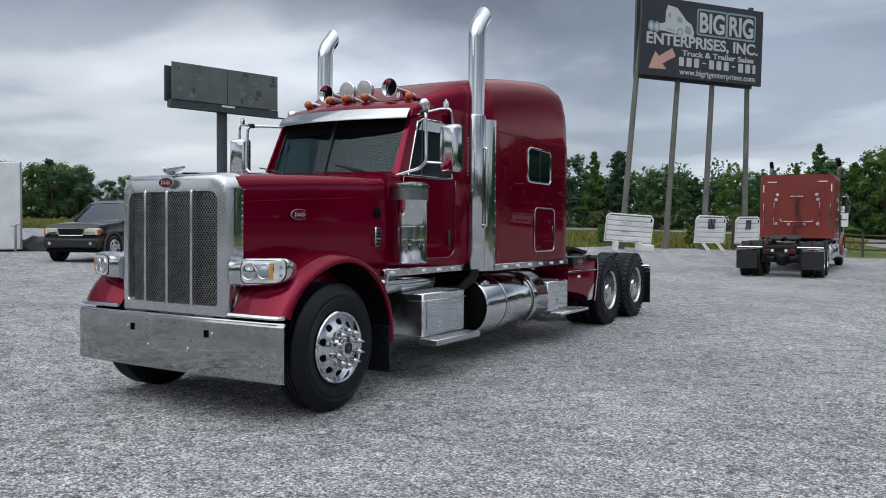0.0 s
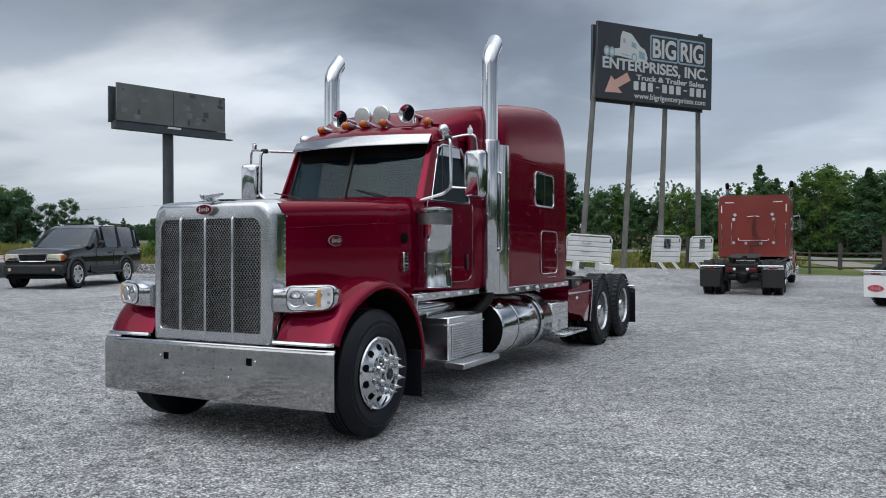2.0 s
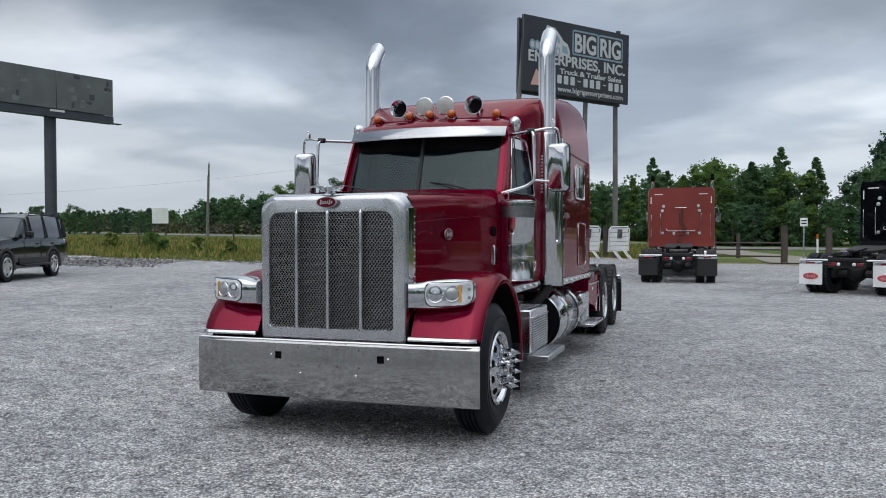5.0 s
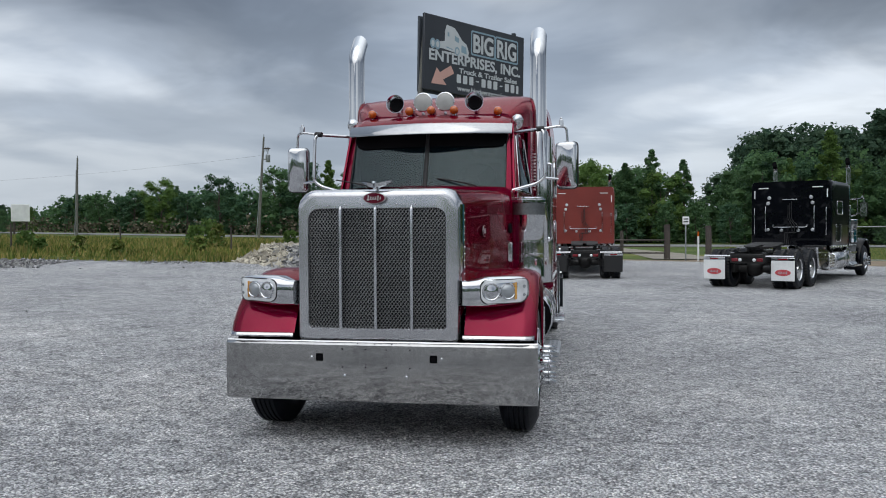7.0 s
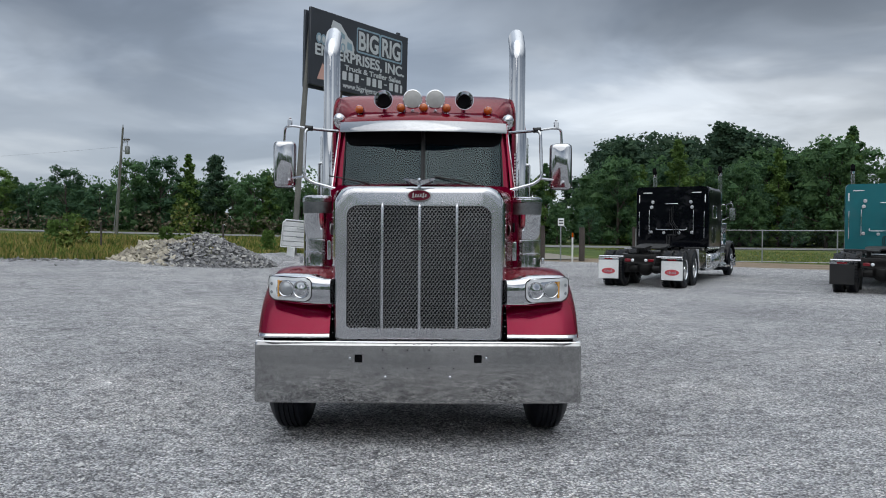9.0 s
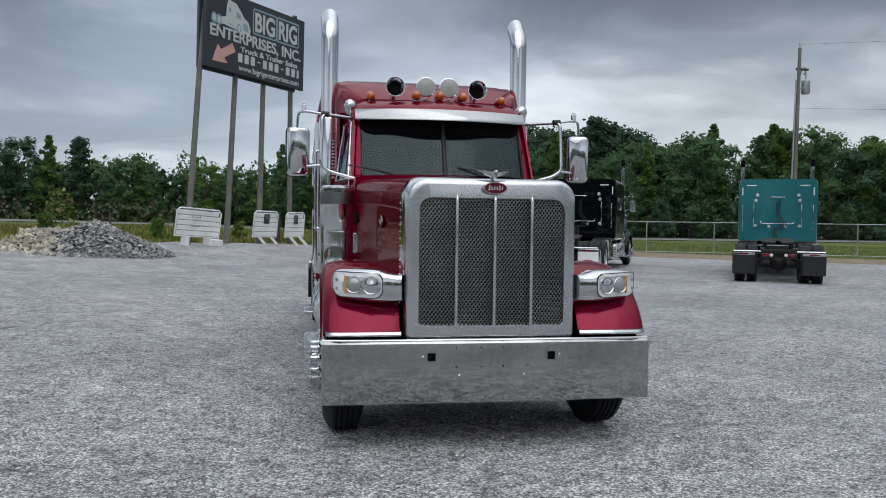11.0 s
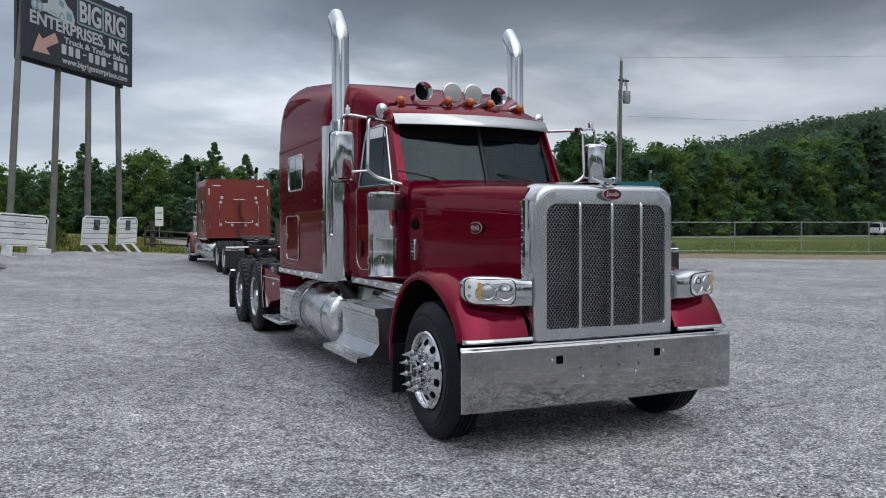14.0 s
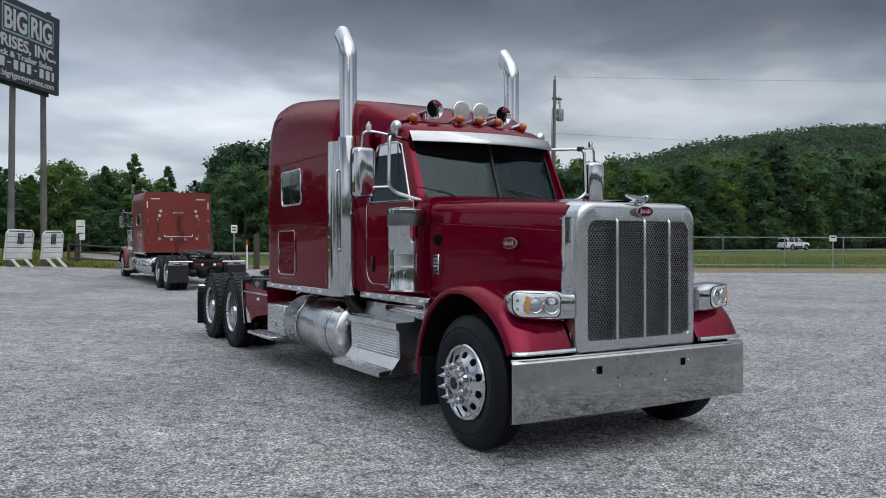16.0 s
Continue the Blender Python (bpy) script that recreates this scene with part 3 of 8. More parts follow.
def wheel(truck, s, y, steer, rad=0.525, spikes=True):
    """One wheel position: a steer wheel, or a pair of duals with a dished outer rim."""
    out = 1.175 if steer else 1.170
    w = part("wheel", cyl(NB(), (s * (out - 0.30), y, rad), (s * (out - 0.25), y, rad), 0.16, n=20), FRAME_BLACK, truck)
    ax = (s, 0, 0)
    for k, off in enumerate([0.0] if steer else [0.0, 0.34]):
        o = out - off
        width = 0.30 if steer else 0.275
        c = (s * (o - width), y, rad)
        r0 = 0.295
        prof = [(0.03, r0), (0.0, r0 + 0.035), (-0.004, rad - 0.14), (0.02, rad - 0.055), (0.055, rad - 0.006)]
        ribs = 5 if steer else 6
        x0, x1 = 0.055, width - 0.055
        step = (x1 - x0) / ribs
        for i in range(ribs):
            a = x0 + i * step
            prof += [(a + 0.006, rad), (a + step - 0.008, rad)]
            if i < ribs - 1:
                prof += [(a + step - 0.005, rad - 0.012), (a + step + 0.003, rad - 0.012)]
        prof += [(width - 0.055, rad - 0.006), (width - 0.02, rad - 0.055), (width - 0.006, rad - 0.085), (width - 0.001, rad - 0.092), (width - 0.006, rad - 0.099), (width - 0.003, rad - 0.125), (width + 0.003, rad - 0.131), (width - 0.001, rad - 0.14), (width - 0.002, r0 + 0.05), (width - 0.012, r0 + 0.03), (width - 0.03, r0)]
        part("tyre", lathe(NB(), c, ax, prof, 64 if steer else 44), RUBBER, w)
        if not steer:
            lugs = NB()
            for i in range(40):
                t = 2 * math.pi * i / 40
                for e in (0, 1):
                    m = Matrix.Translation((s * (o - width / 2 + (0.10 if e else -0.10)), y, rad)) @ Matrix.Rotation(t + 0.06 * e, 4, "X")
                    box(lugs, -0.032, 0.032, -0.026, 0.026, rad - 0.010, rad + 0.003, m=m)
            tagged(part("tread_pattern", lugs, DUSTY, w), kind="stuff")
    if steer:
        c = (s * out, y, rad)
        # flange and convex disc; ten near-black discs on it put in the holes' shade
        part("rim", lathe(NB(), c, ax, [(-0.05, 0.300), (-0.008, 0.302), (0.004, 0.292), (-0.004, 0.276), (-0.035, 0.262), (-0.028, 0.245)], 48), POLISHED, w, "polished aluminium rim")
        disc = NB()
        n = 60
        rings = []
        prof = [(-0.030, 0.250), (-0.022, 0.228), (-0.004, 0.195), (0.018, 0.168), (0.026, 0.150), (0.028, 0.110)]
        for d, r in prof:
            rings.append([disc.verts.new(q) for q in ring((s * (out + d), y, rad), ax, r, n, (0, 0, 1))])
        for k in range(len(rings) - 1):
            for i in range(n):
                j = (i + 1) % n
                disc.faces.new((rings[k][i], rings[k][j], rings[k + 1][j], rings[k + 1][i]))
        part("wheel_disc", disc, POLISHED, w, "polished aluminium wheel disc with hand holes")
        for i in range(10):
            holes = NB()
            t = 2 * math.pi * (i * 6 + 3) / 60
            rad_dir = Vector((0, math.cos(t), math.sin(t)))
            q = Vector((s * (out - 0.012), y, rad)) + rad_dir * 0.209
            lathe(holes, q, Vector((s, 0, 0)) + rad_dir * 0.5, [(-0.004, 0.0325), (0.0025, 0.031), (0.0025, 0.0)], 16)
            part("hand_hole", holes, VOID, w)
        part("brake_drum", cyl(NB(), (s * (out - 0.09), y, rad), (s * (out - 0.06), y, rad), 0.262, n=40), VOID, w)
        part("hub_cover", lathe(NB(), c, ax, [(0.024, 0.118), (0.05, 0.105), (0.055, 0.082), (0.085, 0.078), (0.088, 0.052), (0.078, 0.050), (0.078, 0.0)], 32), CHROME, w, "chrome hub")
        part("hub_cap", lathe(NB(), c, ax, [(0.079, 0.045), (0.090, 0.040), (0.092, 0.0)], 20), BLACK, w)
        part("hub_mark", lathe(NB(), c, ax, [(0.092, 0.014), (0.0935, 0.013), (0.0935, 0.0)], 14), BADGE_RED, w)
        for i in range(10):
            t = 2 * math.pi * (i + 0.5) / 10
            q = (s * (out + 0.024), y + 0.142 * math.cos(t), rad + 0.142 * math.sin(t))
            sp = [(0.0, 0.026), (0.018, 0.026), (0.022, 0.019), (0.060, 0.019), (0.066, 0.024), (0.072, 0.024), (0.078, 0.017), (0.135, 0.0)]
            if not spikes:
                sp = [(0.0, 0.024), (0.03, 0.024), (0.05, 0.0)]
            part("lug_nut_cover", lathe(NB(), q, ax, sp, 12), CHROME, w, "pointed chrome lug nut cover")
    else:
        c = (s * out, y, rad)
        part("rim", lathe(NB(), c, ax, [(-0.03, 0.298), (-0.004, 0.305), (-0.002, 0.292), (-0.03, 0.272)], 40), POLISHED, w, "dished polished aluminium rim")
        # the dish's shade is put into the darker barrel and disc
        part("rim_barrel", lathe(NB(), c, ax, [(-0.03, 0.272), (-0.10, 0.262), (-0.125, 0.245), (-0.140, 0.215)], 40), DISC, w)
        part("wheel_disc", lathe(NB(), c, ax, [(-0.140, 0.216), (-0.148, 0.195), (-0.152, 0.12), (-0.152, 0.0)], 40), DISC, w)
        # near-black plugs put in the shade of ten hand holes
        for i in range(10):
            t = 2 * math.pi * i / 10
            hand = cyl(NB(), (s * (out - 0.150), y + 0.225 * math.cos(t), rad + 0.225 * math.sin(t)), (s * (out - 0.128), y + 0.225 * math.cos(t), rad + 0.225 * math.sin(t)), 0.025, n=10)
            part("hand_hole", hand, VOID, w)
        part("hub_cover", lathe(NB(), c, ax, [(-0.15, 0.115), (-0.06, 0.105), (-0.02, 0.085), (-0.012, 0.05), (-0.012, 0.0)], 24), CHROME, w, "chrome axle cover")
        for i in range(10):
            t = 2 * math.pi * (i + 0.5) / 10
            cyl_at = (s * (out - 0.150), y + 0.158 * math.cos(t), rad + 0.158 * math.sin(t))
            part("lug_nut_cover", lathe(NB(), cyl_at, ax, [(0, 0.02), (0.035, 0.02), (0.05, 0.0)], 8), CHROME, w)
    return w


def bumper(truck):
    bm = NB()
    xs = [-1.205, -1.18, -0.9, -0.467, -0.410, -0.2, 0.0, 0.2, 0.410, 0.467, 0.9, 1.18, 1.205]
    zs = [0.340, 0.355, 0.642, 0.700, 0.765, 0.785]
    yf = lambda x, z: 0.022 + 0.030 * (x / 1.2) ** 2 + (0.012 if abs(x) > 1.19 else 0) + (0.018 if z > 0.78 else 0) + (0.010 if z < 0.345 else 0)
    grid = [[bm.verts.new((x, yf(x, z), z)) for x in xs] for z in zs]
    for j in range(len(zs) - 1):
        for i in range(len(xs) - 1):
            if j == 2 and i in (3, 8):
                continue
            bm.faces.new((grid[j][i], grid[j][i + 1], grid[j + 1][i + 1], grid[j + 1][i]))
    out = bmesh.ops.extrude_face_region(bm, geom=bm.faces[:])
    bmesh.ops.translate(bm, vec=(0, 0.010, 0), verts=[v for v in out["geom"] if isinstance(v, bmesh.types.BMVert)])
    b = part("bumper", bm, BUMPER, truck, "worn chrome bumper with two tow holes")
    lip = NB()
    tube(lip, [(x, yf(x, 0.7) + 0.022, 0.787) for x in np.linspace(-1.2, 1.2, 17)], 0.011, 8)
    part("bumper_lip", lip, CHROME, b, "bright rolled bumper edge")
    for s in (1, -1):
        hole = box(NB(), s * 0.4385 - 0.045, s * 0.4385 + 0.045, 0.045, 0.16, 0.625, 0.715)
        part("tow_pocket", hole, VOID, b)
    for x, z in ((-0.50, 0.670), (0.50, 0.674), (-0.24, 0.535), (0.235, 0.535)):
        part("bolt", ball(NB(), (x, yf(x, z) - 0.002, z), 0.013, 0.008, 0.013, 10, 6), CHROME, b)
    for x in (-0.26, -0.08, 0.08, 0.26):
        for z in (0.735, 0.60):
            part("plug_hole", lathe(NB(), (x, yf(x, z) - 0.0015, z), (0, 1, 0), [(0, 0.0), (0, 0.006), (0.004, 0.006)], 8), VOID, b)
    part("bumper_bracket", box(NB(), -1.0, 1.0, 0.10, 0.24, 0.40, 0.66, 0.01), FRAME_BLACK, truck)


def grille(truck):
    yf = lambda x: 0.012 + 0.055 * (x / 0.64) ** 2
    outer = rrect(-0.622, 0.622, 0.815, 1.962, [0.03, 0.03, 0.135, 0.135], 9)
    inner = rrect(-0.527, 0.527, 0.917, 1.818, [0.03, 0.03, 0.075, 0.075], 9)

    def crown(a, b):
        return b - 0.016 * (a / 0.64) ** 2 if b > 1.6 else b

    def sec(poly, dy, grow=0.0, mixto=None, t=0.0):
        res = []
        for i, (a, b) in enumerate(poly):
            if mixto:
                a, b = lerp(a, mixto[i][0], t), lerp(b, mixto[i][1], t)
            g = 1 + grow / 0.64
            res.append((a * g, yf(a) + dy, crown(a, 1.38 + (b - 1.38) * (1 + grow / 0.57))))
        return res

    bm = loft(NB(), [sec(inner, 0.055), sec(inner, 0.010), sec(inner, 0.0, 0, outer, 0.06), sec(outer, -0.002, -0.045), sec(outer, 0.002, -0.02), sec(outer, 0.014, -0.006), sec(outer, 0.035, 0.002), sec(outer, 0.07, 0.008)])
    shell = part("grille_shell", bm, SILVER, truck, "satin silver radiator shell", smooth=50)
    # chrome side strips with rivets, from the shell back to the hood
    for s in (1, -1):
        side = loft(NB(), [[(s * 0.628, yf(0.64) + 0.06, z), (s * 0.643, yf(0.64) + 0.10, z), (s * 0.651, yf(0.64) + 0.145, z)] for z in (0.84, 1.1, 1.4, 1.7, 1.845)], closed=False)
        part("shell_side_strip", side, CHROME, shell, "bright riveted side strip")

    rv = NB()
    for s in (1, -1):
        for i in range(19):
            ball(rv, (s * 0.651, 0.20, 0.86 + i * 0.051), 0.006, 0.006, 0.006, 8, 5)
    tagged(part("side_rivets", rv, CHROME, shell), kind="stuff")
    top = NB()
    rows = []
    for k, (dy, dz) in enumerate(((0.07, 0.0), (0.12, 0.012), (0.19, 0.016))):
        rows.append([(a * (1.012 + 0.012 * k), yf(a) + dy, crown(a, b) + 0.004 + dz) for a, b in outer if b > 1.75])
    loft(top, rows, closed=False)
    part("shell_top", top, SILVER, shell, smooth=60)
    rivets = NB()
    n = len(inner)
    ring_pts = rrect(-0.556, 0.556, 0.890, 1.846, [0.03, 0.03, 0.085, 0.085], 5)
    per = []
    legs = [(p, q, math.hypot(q[0] - p[0], q[1] - p[1])) for p, q in zip(ring_pts, ring_pts[1:] + ring_pts[:1])]
    total = sum(k for _, _, k in legs)
    for i in range(30):
        want = total * i / 30
        for p, q, k in legs:
            if want <= k:
                per.append((lerp(p[0], q[0], want / k), lerp(p[1], q[1], want / k)))
                break
            want -= k
    for a, b in per:
        ball(rivets, (a, yf(a) - 0.004, crown(a, b)), 0.0058, 0.005, 0.0058, 8, 5)
    tagged(part("shell_rivets", rivets, SILVER, shell), kind="stuff")
    # punched honeycomb sheet: webs between flat hexagonal holes
    px, pz = 0.0270, 0.0178
    web = NB()
    hw, hh, fl = px * 0.5, pz * 0.5, 0.28
    wire = 0.00135

    def bar(p, q):
        d = Vector((q[0] - p[0], 0, q[1] - p[1]))
        nrm = Vector((-d.z, 0, d.x)).normalized() * wire
        pts = []
        for (a, b), e in ((p, 1), (q, 1), (q, -1), (p, -1)):
            pts.append(web.verts.new((a + e * nrm.x, yf(a) + 0.040, b + e * nrm.z)))
        web.faces.new(pts)

    row = 0
    z = 0.905
    while z < 1.82:
        x = -0.54 + (hw if row % 2 else 0)
        while x < 0.54:
            lim = 0.527 - (0.075 - min(0.075, 1.818 - z) if z > 1.743 else 0) * 0.6
            if abs(x) < lim + 0.01 and z < 1.818 - (0.02 if abs(x) > 0.49 else 0):
                bar((x - hw * 0.5, z + hh * 0.72), (x + hw * 0.5, z + hh * 0.72))
                bar((x + hw * 0.5, z + hh * 0.72), (x + hw, z + hh * 0.0))
                bar((x - hw * 0.5, z + hh * 0.72), (x - hw, z + hh * 0.0))
                bar((x + hw, z), (x + hw * 0.5, z - hh * 0.72))
                bar((x - hw, z), (x - hw * 0.5, z - hh * 0.72))
            x += px * 1.0
        z += pz
        row += 1
    tagged(part("grille_mesh", web, MESH_METAL, shell, "punched metal grille screen", smooth=0, weld=False), kind="stuff")
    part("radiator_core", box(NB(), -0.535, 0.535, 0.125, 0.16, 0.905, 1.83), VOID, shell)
    for x in (-0.269, 0.004, 0.277):
        bm = NB()
        pts = [(x, yf(x) + 0.004, 0.905), (x, yf(x) - 0.002, 0.93), (x, yf(x) - 0.002, 1.80), (x, yf(x) + 0.0, 1.815), (x, yf(x) + 0.006, 1.836)]
        tube(bm, pts, [0.010, 0.0135, 0.0135, 0.013, 0.003], 10)
        part("grille_bar", bm, SILVER, shell, "vertical bright grille bar")
    oval_badge(shell, lambda a, b, d: (a, 0.006 - d, 1.890 + b), 0.088, 0.042, "oval red badge with bright rim")
    for o in (shell, *shell.children_recursive):
        o.data.transform(Matrix.Translation((0, 0, -0.022)))
    # hood ornament: a bird with swept wings
    bm = NB()
    loft(bm, [[(0.014 * k * math.cos(t * math.pi / 4), y, z + 0.013 * k * math.sin(t * math.pi / 4)) for t in range(8)] for y, z, k in ((-0.035, 2.030, 0.2), (-0.02, 2.035, 0.9), (0.03, 2.025, 1.3), (0.10, 2.005, 1.0), (0.18, 2.000, 0.3))], True, True, True)
    for s in (1, -1):
        loft(bm, [[(s * x, y0, z0), (s * x, y1, z0 + 0.006), (s * x, y1 + 0.01, z0 - c), (s * x, y0 + 0.012, z0 - c)] for x, y0, y1, z0, c in ((0.006, -0.01, 0.05, 2.026, 0.030), (0.040, 0.0, 0.06, 2.036, 0.030), (0.080, 0.03, 0.08, 2.045, 0.022), (0.115, 0.07, 0.09, 2.050, 0.006))], True, True, True)
    cyl(bm, (0, 0.02, 1.985), (0, 0.02, 2.025), 0.012, 0.010, 8)
    bmesh.ops.translate(bm, vec=(0, 0, -0.052), verts=bm.verts[:])
    part("hood_ornament", bm, CHROME, truck, "bright winged hood ornament")


def hood(truck, paint):
    secs = []
    for y in (0.185, 0.24, 0.5, 0.9, 1.3, 1.6, 1.83, 1.90, 1.925):
        w = hood_half(y)
        top = interp(y, [(0.18, 1.952), (0.5, 1.975), (1.0, 2.005), (1.9, 2.05)])
        edge = top - 0.070
        if y > 1.85:
            w -= 0.02 if y > 1.91 else 0
        half = [(w * 0.93, 1.02), (w * 0.985, 1.16), (w, 1.42), (w * 0.998, edge - 0.17), (w * 0.985, edge - 0.165), (w * 0.985, edge - 0.06), (w * 0.975, edge - 0.012), (w * 0.945, edge + 0.022), (w * 0.88, edge + 0.040), (w * 0.62, edge + 0.052), (w * 0.40, edge + 0.066), (w * 0.22, edge + 0.076), (0, edge + 0.080)]
        secs.append([(x, y, z) for x, z in half] + [(-x, y, z) for x, z in half[-2::-1]])
    h = part("hood", loft(NB(), secs, closed=False), paint, truck, "long glossy red hood" if paint is PAINT_RED else "", smooth=42)
    for s in (1, -1):
        seam = NB()
        tube(seam, [(s * (hood_half(y) + 0.001), y, interp(y, [(0.18, 1.952), (0.5, 1.975), (1.0, 2.005), (1.9, 2.05)]) - 0.24) for y in (0.26, 0.6, 1.0, 1.5, 1.82)], 0.003, 6)
        part("side_moulding", seam, paint, h)
        oval_badge(h, lambda a, b, d, s=s: (s * (hood_half(0.78) + 0.004 + d), 0.78 + a, 1.625 + b), 0.108, 0.047, "oval side badge with bright rim")
        # hood latch and hinge hardware ahead of the air cleaner
        hw = NB()
        box(hw, s * 0.868 - 0.022, s * 0.868 + 0.022, 1.675, 1.765, 1.345, 1.525, 0.006)
        lt = part("hinge", hw, CHROME, truck, "chrome louvred hinge")
        for k in range(5):
            part("slot", box(NB(), s * 0.891 - 0.002, s * 0.891 + 0.003, 1.700 if k % 2 else 1.690, 1.750, 1.362 + k * 0.034, 1.374 + k * 0.034), VOID, lt)
        part("vent_roundel", lathe(NB(), (s * 0.862, 1.73, 1.66), (s, -0.2, 0), [(0, 0.05), (0.012, 0.046), (0.016, 0.035), (0.01, 0.0)], 20), VOID, truck)


def fender(truck, s, paint):
    cy, cz = 0.835, 0.525
    bm = NB()
    secs = []
    for k in range(27):
        th = radians(lerp(157, -3, k / 26))
        up = max(0.0, math.sin(th))
        front = smooth01(110, 150, math.degrees(th))
        rear = smooth01(60, 0, math.degrees(th))
        prof = []
        for x, r in ((1.150, 0.690), (1.182, 0.692), (1.196, 0.702), (1.196, 0.722), (1.182, 0.745), (1.150, 0.772), (1.08, 0.790 - 0.02 * rear), (0.98, 0.797 - 0.05 * rear), (0.86, 0.795 - 0.07 * rear), (0.70, 0.785 - 0.08 * rear), (0.66, 0.775 - 0.08 * rear)):
            rr = r + 0.040 * front
            yy, zz = cy + rr * math.cos(th), cz + rr * math.sin(th)
            xx = x
            if rear > 0:
                xx = x - 0.015 * rear if x > 1.1 else x
            prof.append((s * xx, yy, zz))
        secs.append(prof)
    loft(bm, secs, closed=False)
    f = part("fender", bm, paint, truck, "flared glossy front fender", smooth=50)
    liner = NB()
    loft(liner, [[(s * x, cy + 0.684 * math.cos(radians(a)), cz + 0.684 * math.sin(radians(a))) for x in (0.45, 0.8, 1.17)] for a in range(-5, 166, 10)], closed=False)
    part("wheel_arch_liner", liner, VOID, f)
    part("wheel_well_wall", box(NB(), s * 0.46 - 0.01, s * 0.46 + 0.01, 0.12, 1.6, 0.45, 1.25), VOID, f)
    strip = NB()
    loft(strip, [[(s * x, y, z) for y, z in ((yb - 0.012, 0.818), (yb - 0.020, 0.830), (yb - 0.012, 0.848), (yb + 0.012, 0.852), (yb + 0.012, 0.818))] for x, yb in ((0.655, 0.055), (0.9, 0.052), (1.10, 0.055), (1.150, 0.068), (1.178, 0.10))], True, True, True)
    part("fender_trim", strip, CHROME, f, "bright strip along the fender's foot")
    flap = NB()
    box(flap, s * 0.90 - 0.27, s * 0.90 + 0.27, 1.50, 1.515, 0.22, 0.64, 0.004)
    part("front_mudflap", flap, RUBBER, truck)


def headlight(truck, s):
    # swept pod: inner end by the shell, outer end further aft
    p0, p1 = Vector((s * 0.640, 0.10, 1.165)), Vector((s * 1.128, 0.235, 1.178))
    out = (p1 - p0)
    ln = out.length
    out = out.normalized()
    nrm = Vector((s * 0.28, -0.96, 0)).normalized()
    bm = NB()
    secs = []
    for t, hu, hd, fr, bk in ((0.0, 0.085, 0.105, 0.050, 0.07), (0.10, 0.085, 0.108, 0.058, 0.08), (0.2, 0.095, 0.112, 0.080, 0.12), (0.32, 0.112, 0.116, 0.098, 0.16), (0.5, 0.114, 0.114, 0.098, 0.18), (0.7, 0.112, 0.108, 0.090, 0.18), (0.87, 0.106, 0.095, 0.074, 0.16), (0.95, 0.094, 0.075, 0.055, 0.14), (1.0, 0.065, 0.04, 0.02, 0.10)):
        c = p0 + out * ln * t
        sec = []
        for i in range(20):
            a = 2 * math.pi * i / 20
            ca, sa = math.cos(a), math.sin(a)
            ex = 0.55
            u = math.copysign(abs(ca) ** ex, ca) * (fr if ca > 0 else bk)
            v = math.copysign(abs(sa) ** ex, sa) * (hu if sa > 0 else hd)
            sec.append(c + nrm * u + Vector((0, 0, v)))
        secs.append(sec)
    loft(bm, secs, True, True, True)
    pod = part("headlight", bm, CHROME, truck, "chrome headlight pod", smooth=50)

    def place(a, b, d):
        # a along the pod from its inner end, b up, d out of the face
        t = a / ln
        bow = interp(t, [(0.0, 0.05), (0.32, 0.100), (0.6, 0.098), (0.8, 0.086), (0.93, 0.066), (1.0, 0.04)])
        return p0 + out * a + Vector((0, 0, b + 0.002)) + nrm * (bow + d)

    def lens_poly(k):
        pts = []
        for a, b in rrect(0.128 + k, 0.490 - k, -0.088 + k, 0.088 - k, [0.055, 0.075, 0.03, 0.05], 5):
            pts.append((a, b))
        return pts

    def band(poly_out, poly_in, mat, name, d0, d1):
        g = NB()
        loft(g, [[place(a, b, d0) for a, b in poly_out], [place(a, b, d1) for a, b in poly_out], [place(a, b, d1) for a, b in poly_in], [place(a, b, d0) for a, b in poly_in]], True)
        return part(name, g, mat, pod)

    band(lens_poly(-0.003), lens_poly(0.001), BLACK, "lens_gasket", -0.004, 0.0025)
    # reflector bowl
    g = NB()
    rows = [[place(a, b, 0.0) for a, b in lens_poly(0.004)], [place(lerp(a, 0.31, 0.10), lerp(b, 0, 0.16), 0.003) for a, b in lens_poly(0.004)]]
    loft(g, rows, True, False, True)
    part("reflector", g, CLEAR_LENS, pod, "silvered reflector behind clear lens")
    for a, r, mat2 in ((0.205, 0.060, CHROME), (0.330, 0.054, STAINLESS)):
        c = place(a, 0.0, 0.003)
        part("lamp_ring", lathe(NB(), c, nrm, [(0.0, r + 0.008), (0.008, r + 0.004), (0.008, r), (0.001, r * 0.85)], 24), CHROME, pod)
        part("lamp_bowl", lathe(NB(), c, nrm, [(0.003, r * 0.92), (0.005, r * 0.55), (0.010, r * 0.3), (0.012, 0.0)] if mat2 is CHROME else [(0.003, r * 0.95), (0.008, r * 0.75), (0.014, r * 0.40), (0.016, 0.0)], 24), mat2 if mat2 is CHROME else GLASS_DARK_LENS, pod)
    g = NB()
    wall = [(0.380, 0.024), (0.384, 0.024), (0.400, 0.006), (0.400, 0.003), (0.380, 0.003)]
    loft(g, [[place(a, b, d) for a, d in wall] for b in (-0.060, 0.064)], True, True, True)
    part("amber_reflector", g, AMBER_PALE, pod, "amber turn lamp")
    for b in (-0.03, 0.032):
        part("marker_bulb", lathe(NB(), place(0.456, b, 0.002), nrm, [(0, 0.013), (0.006, 0.010), (0.007, 0.0)], 12), GLASS_DARK_LENS, pod)


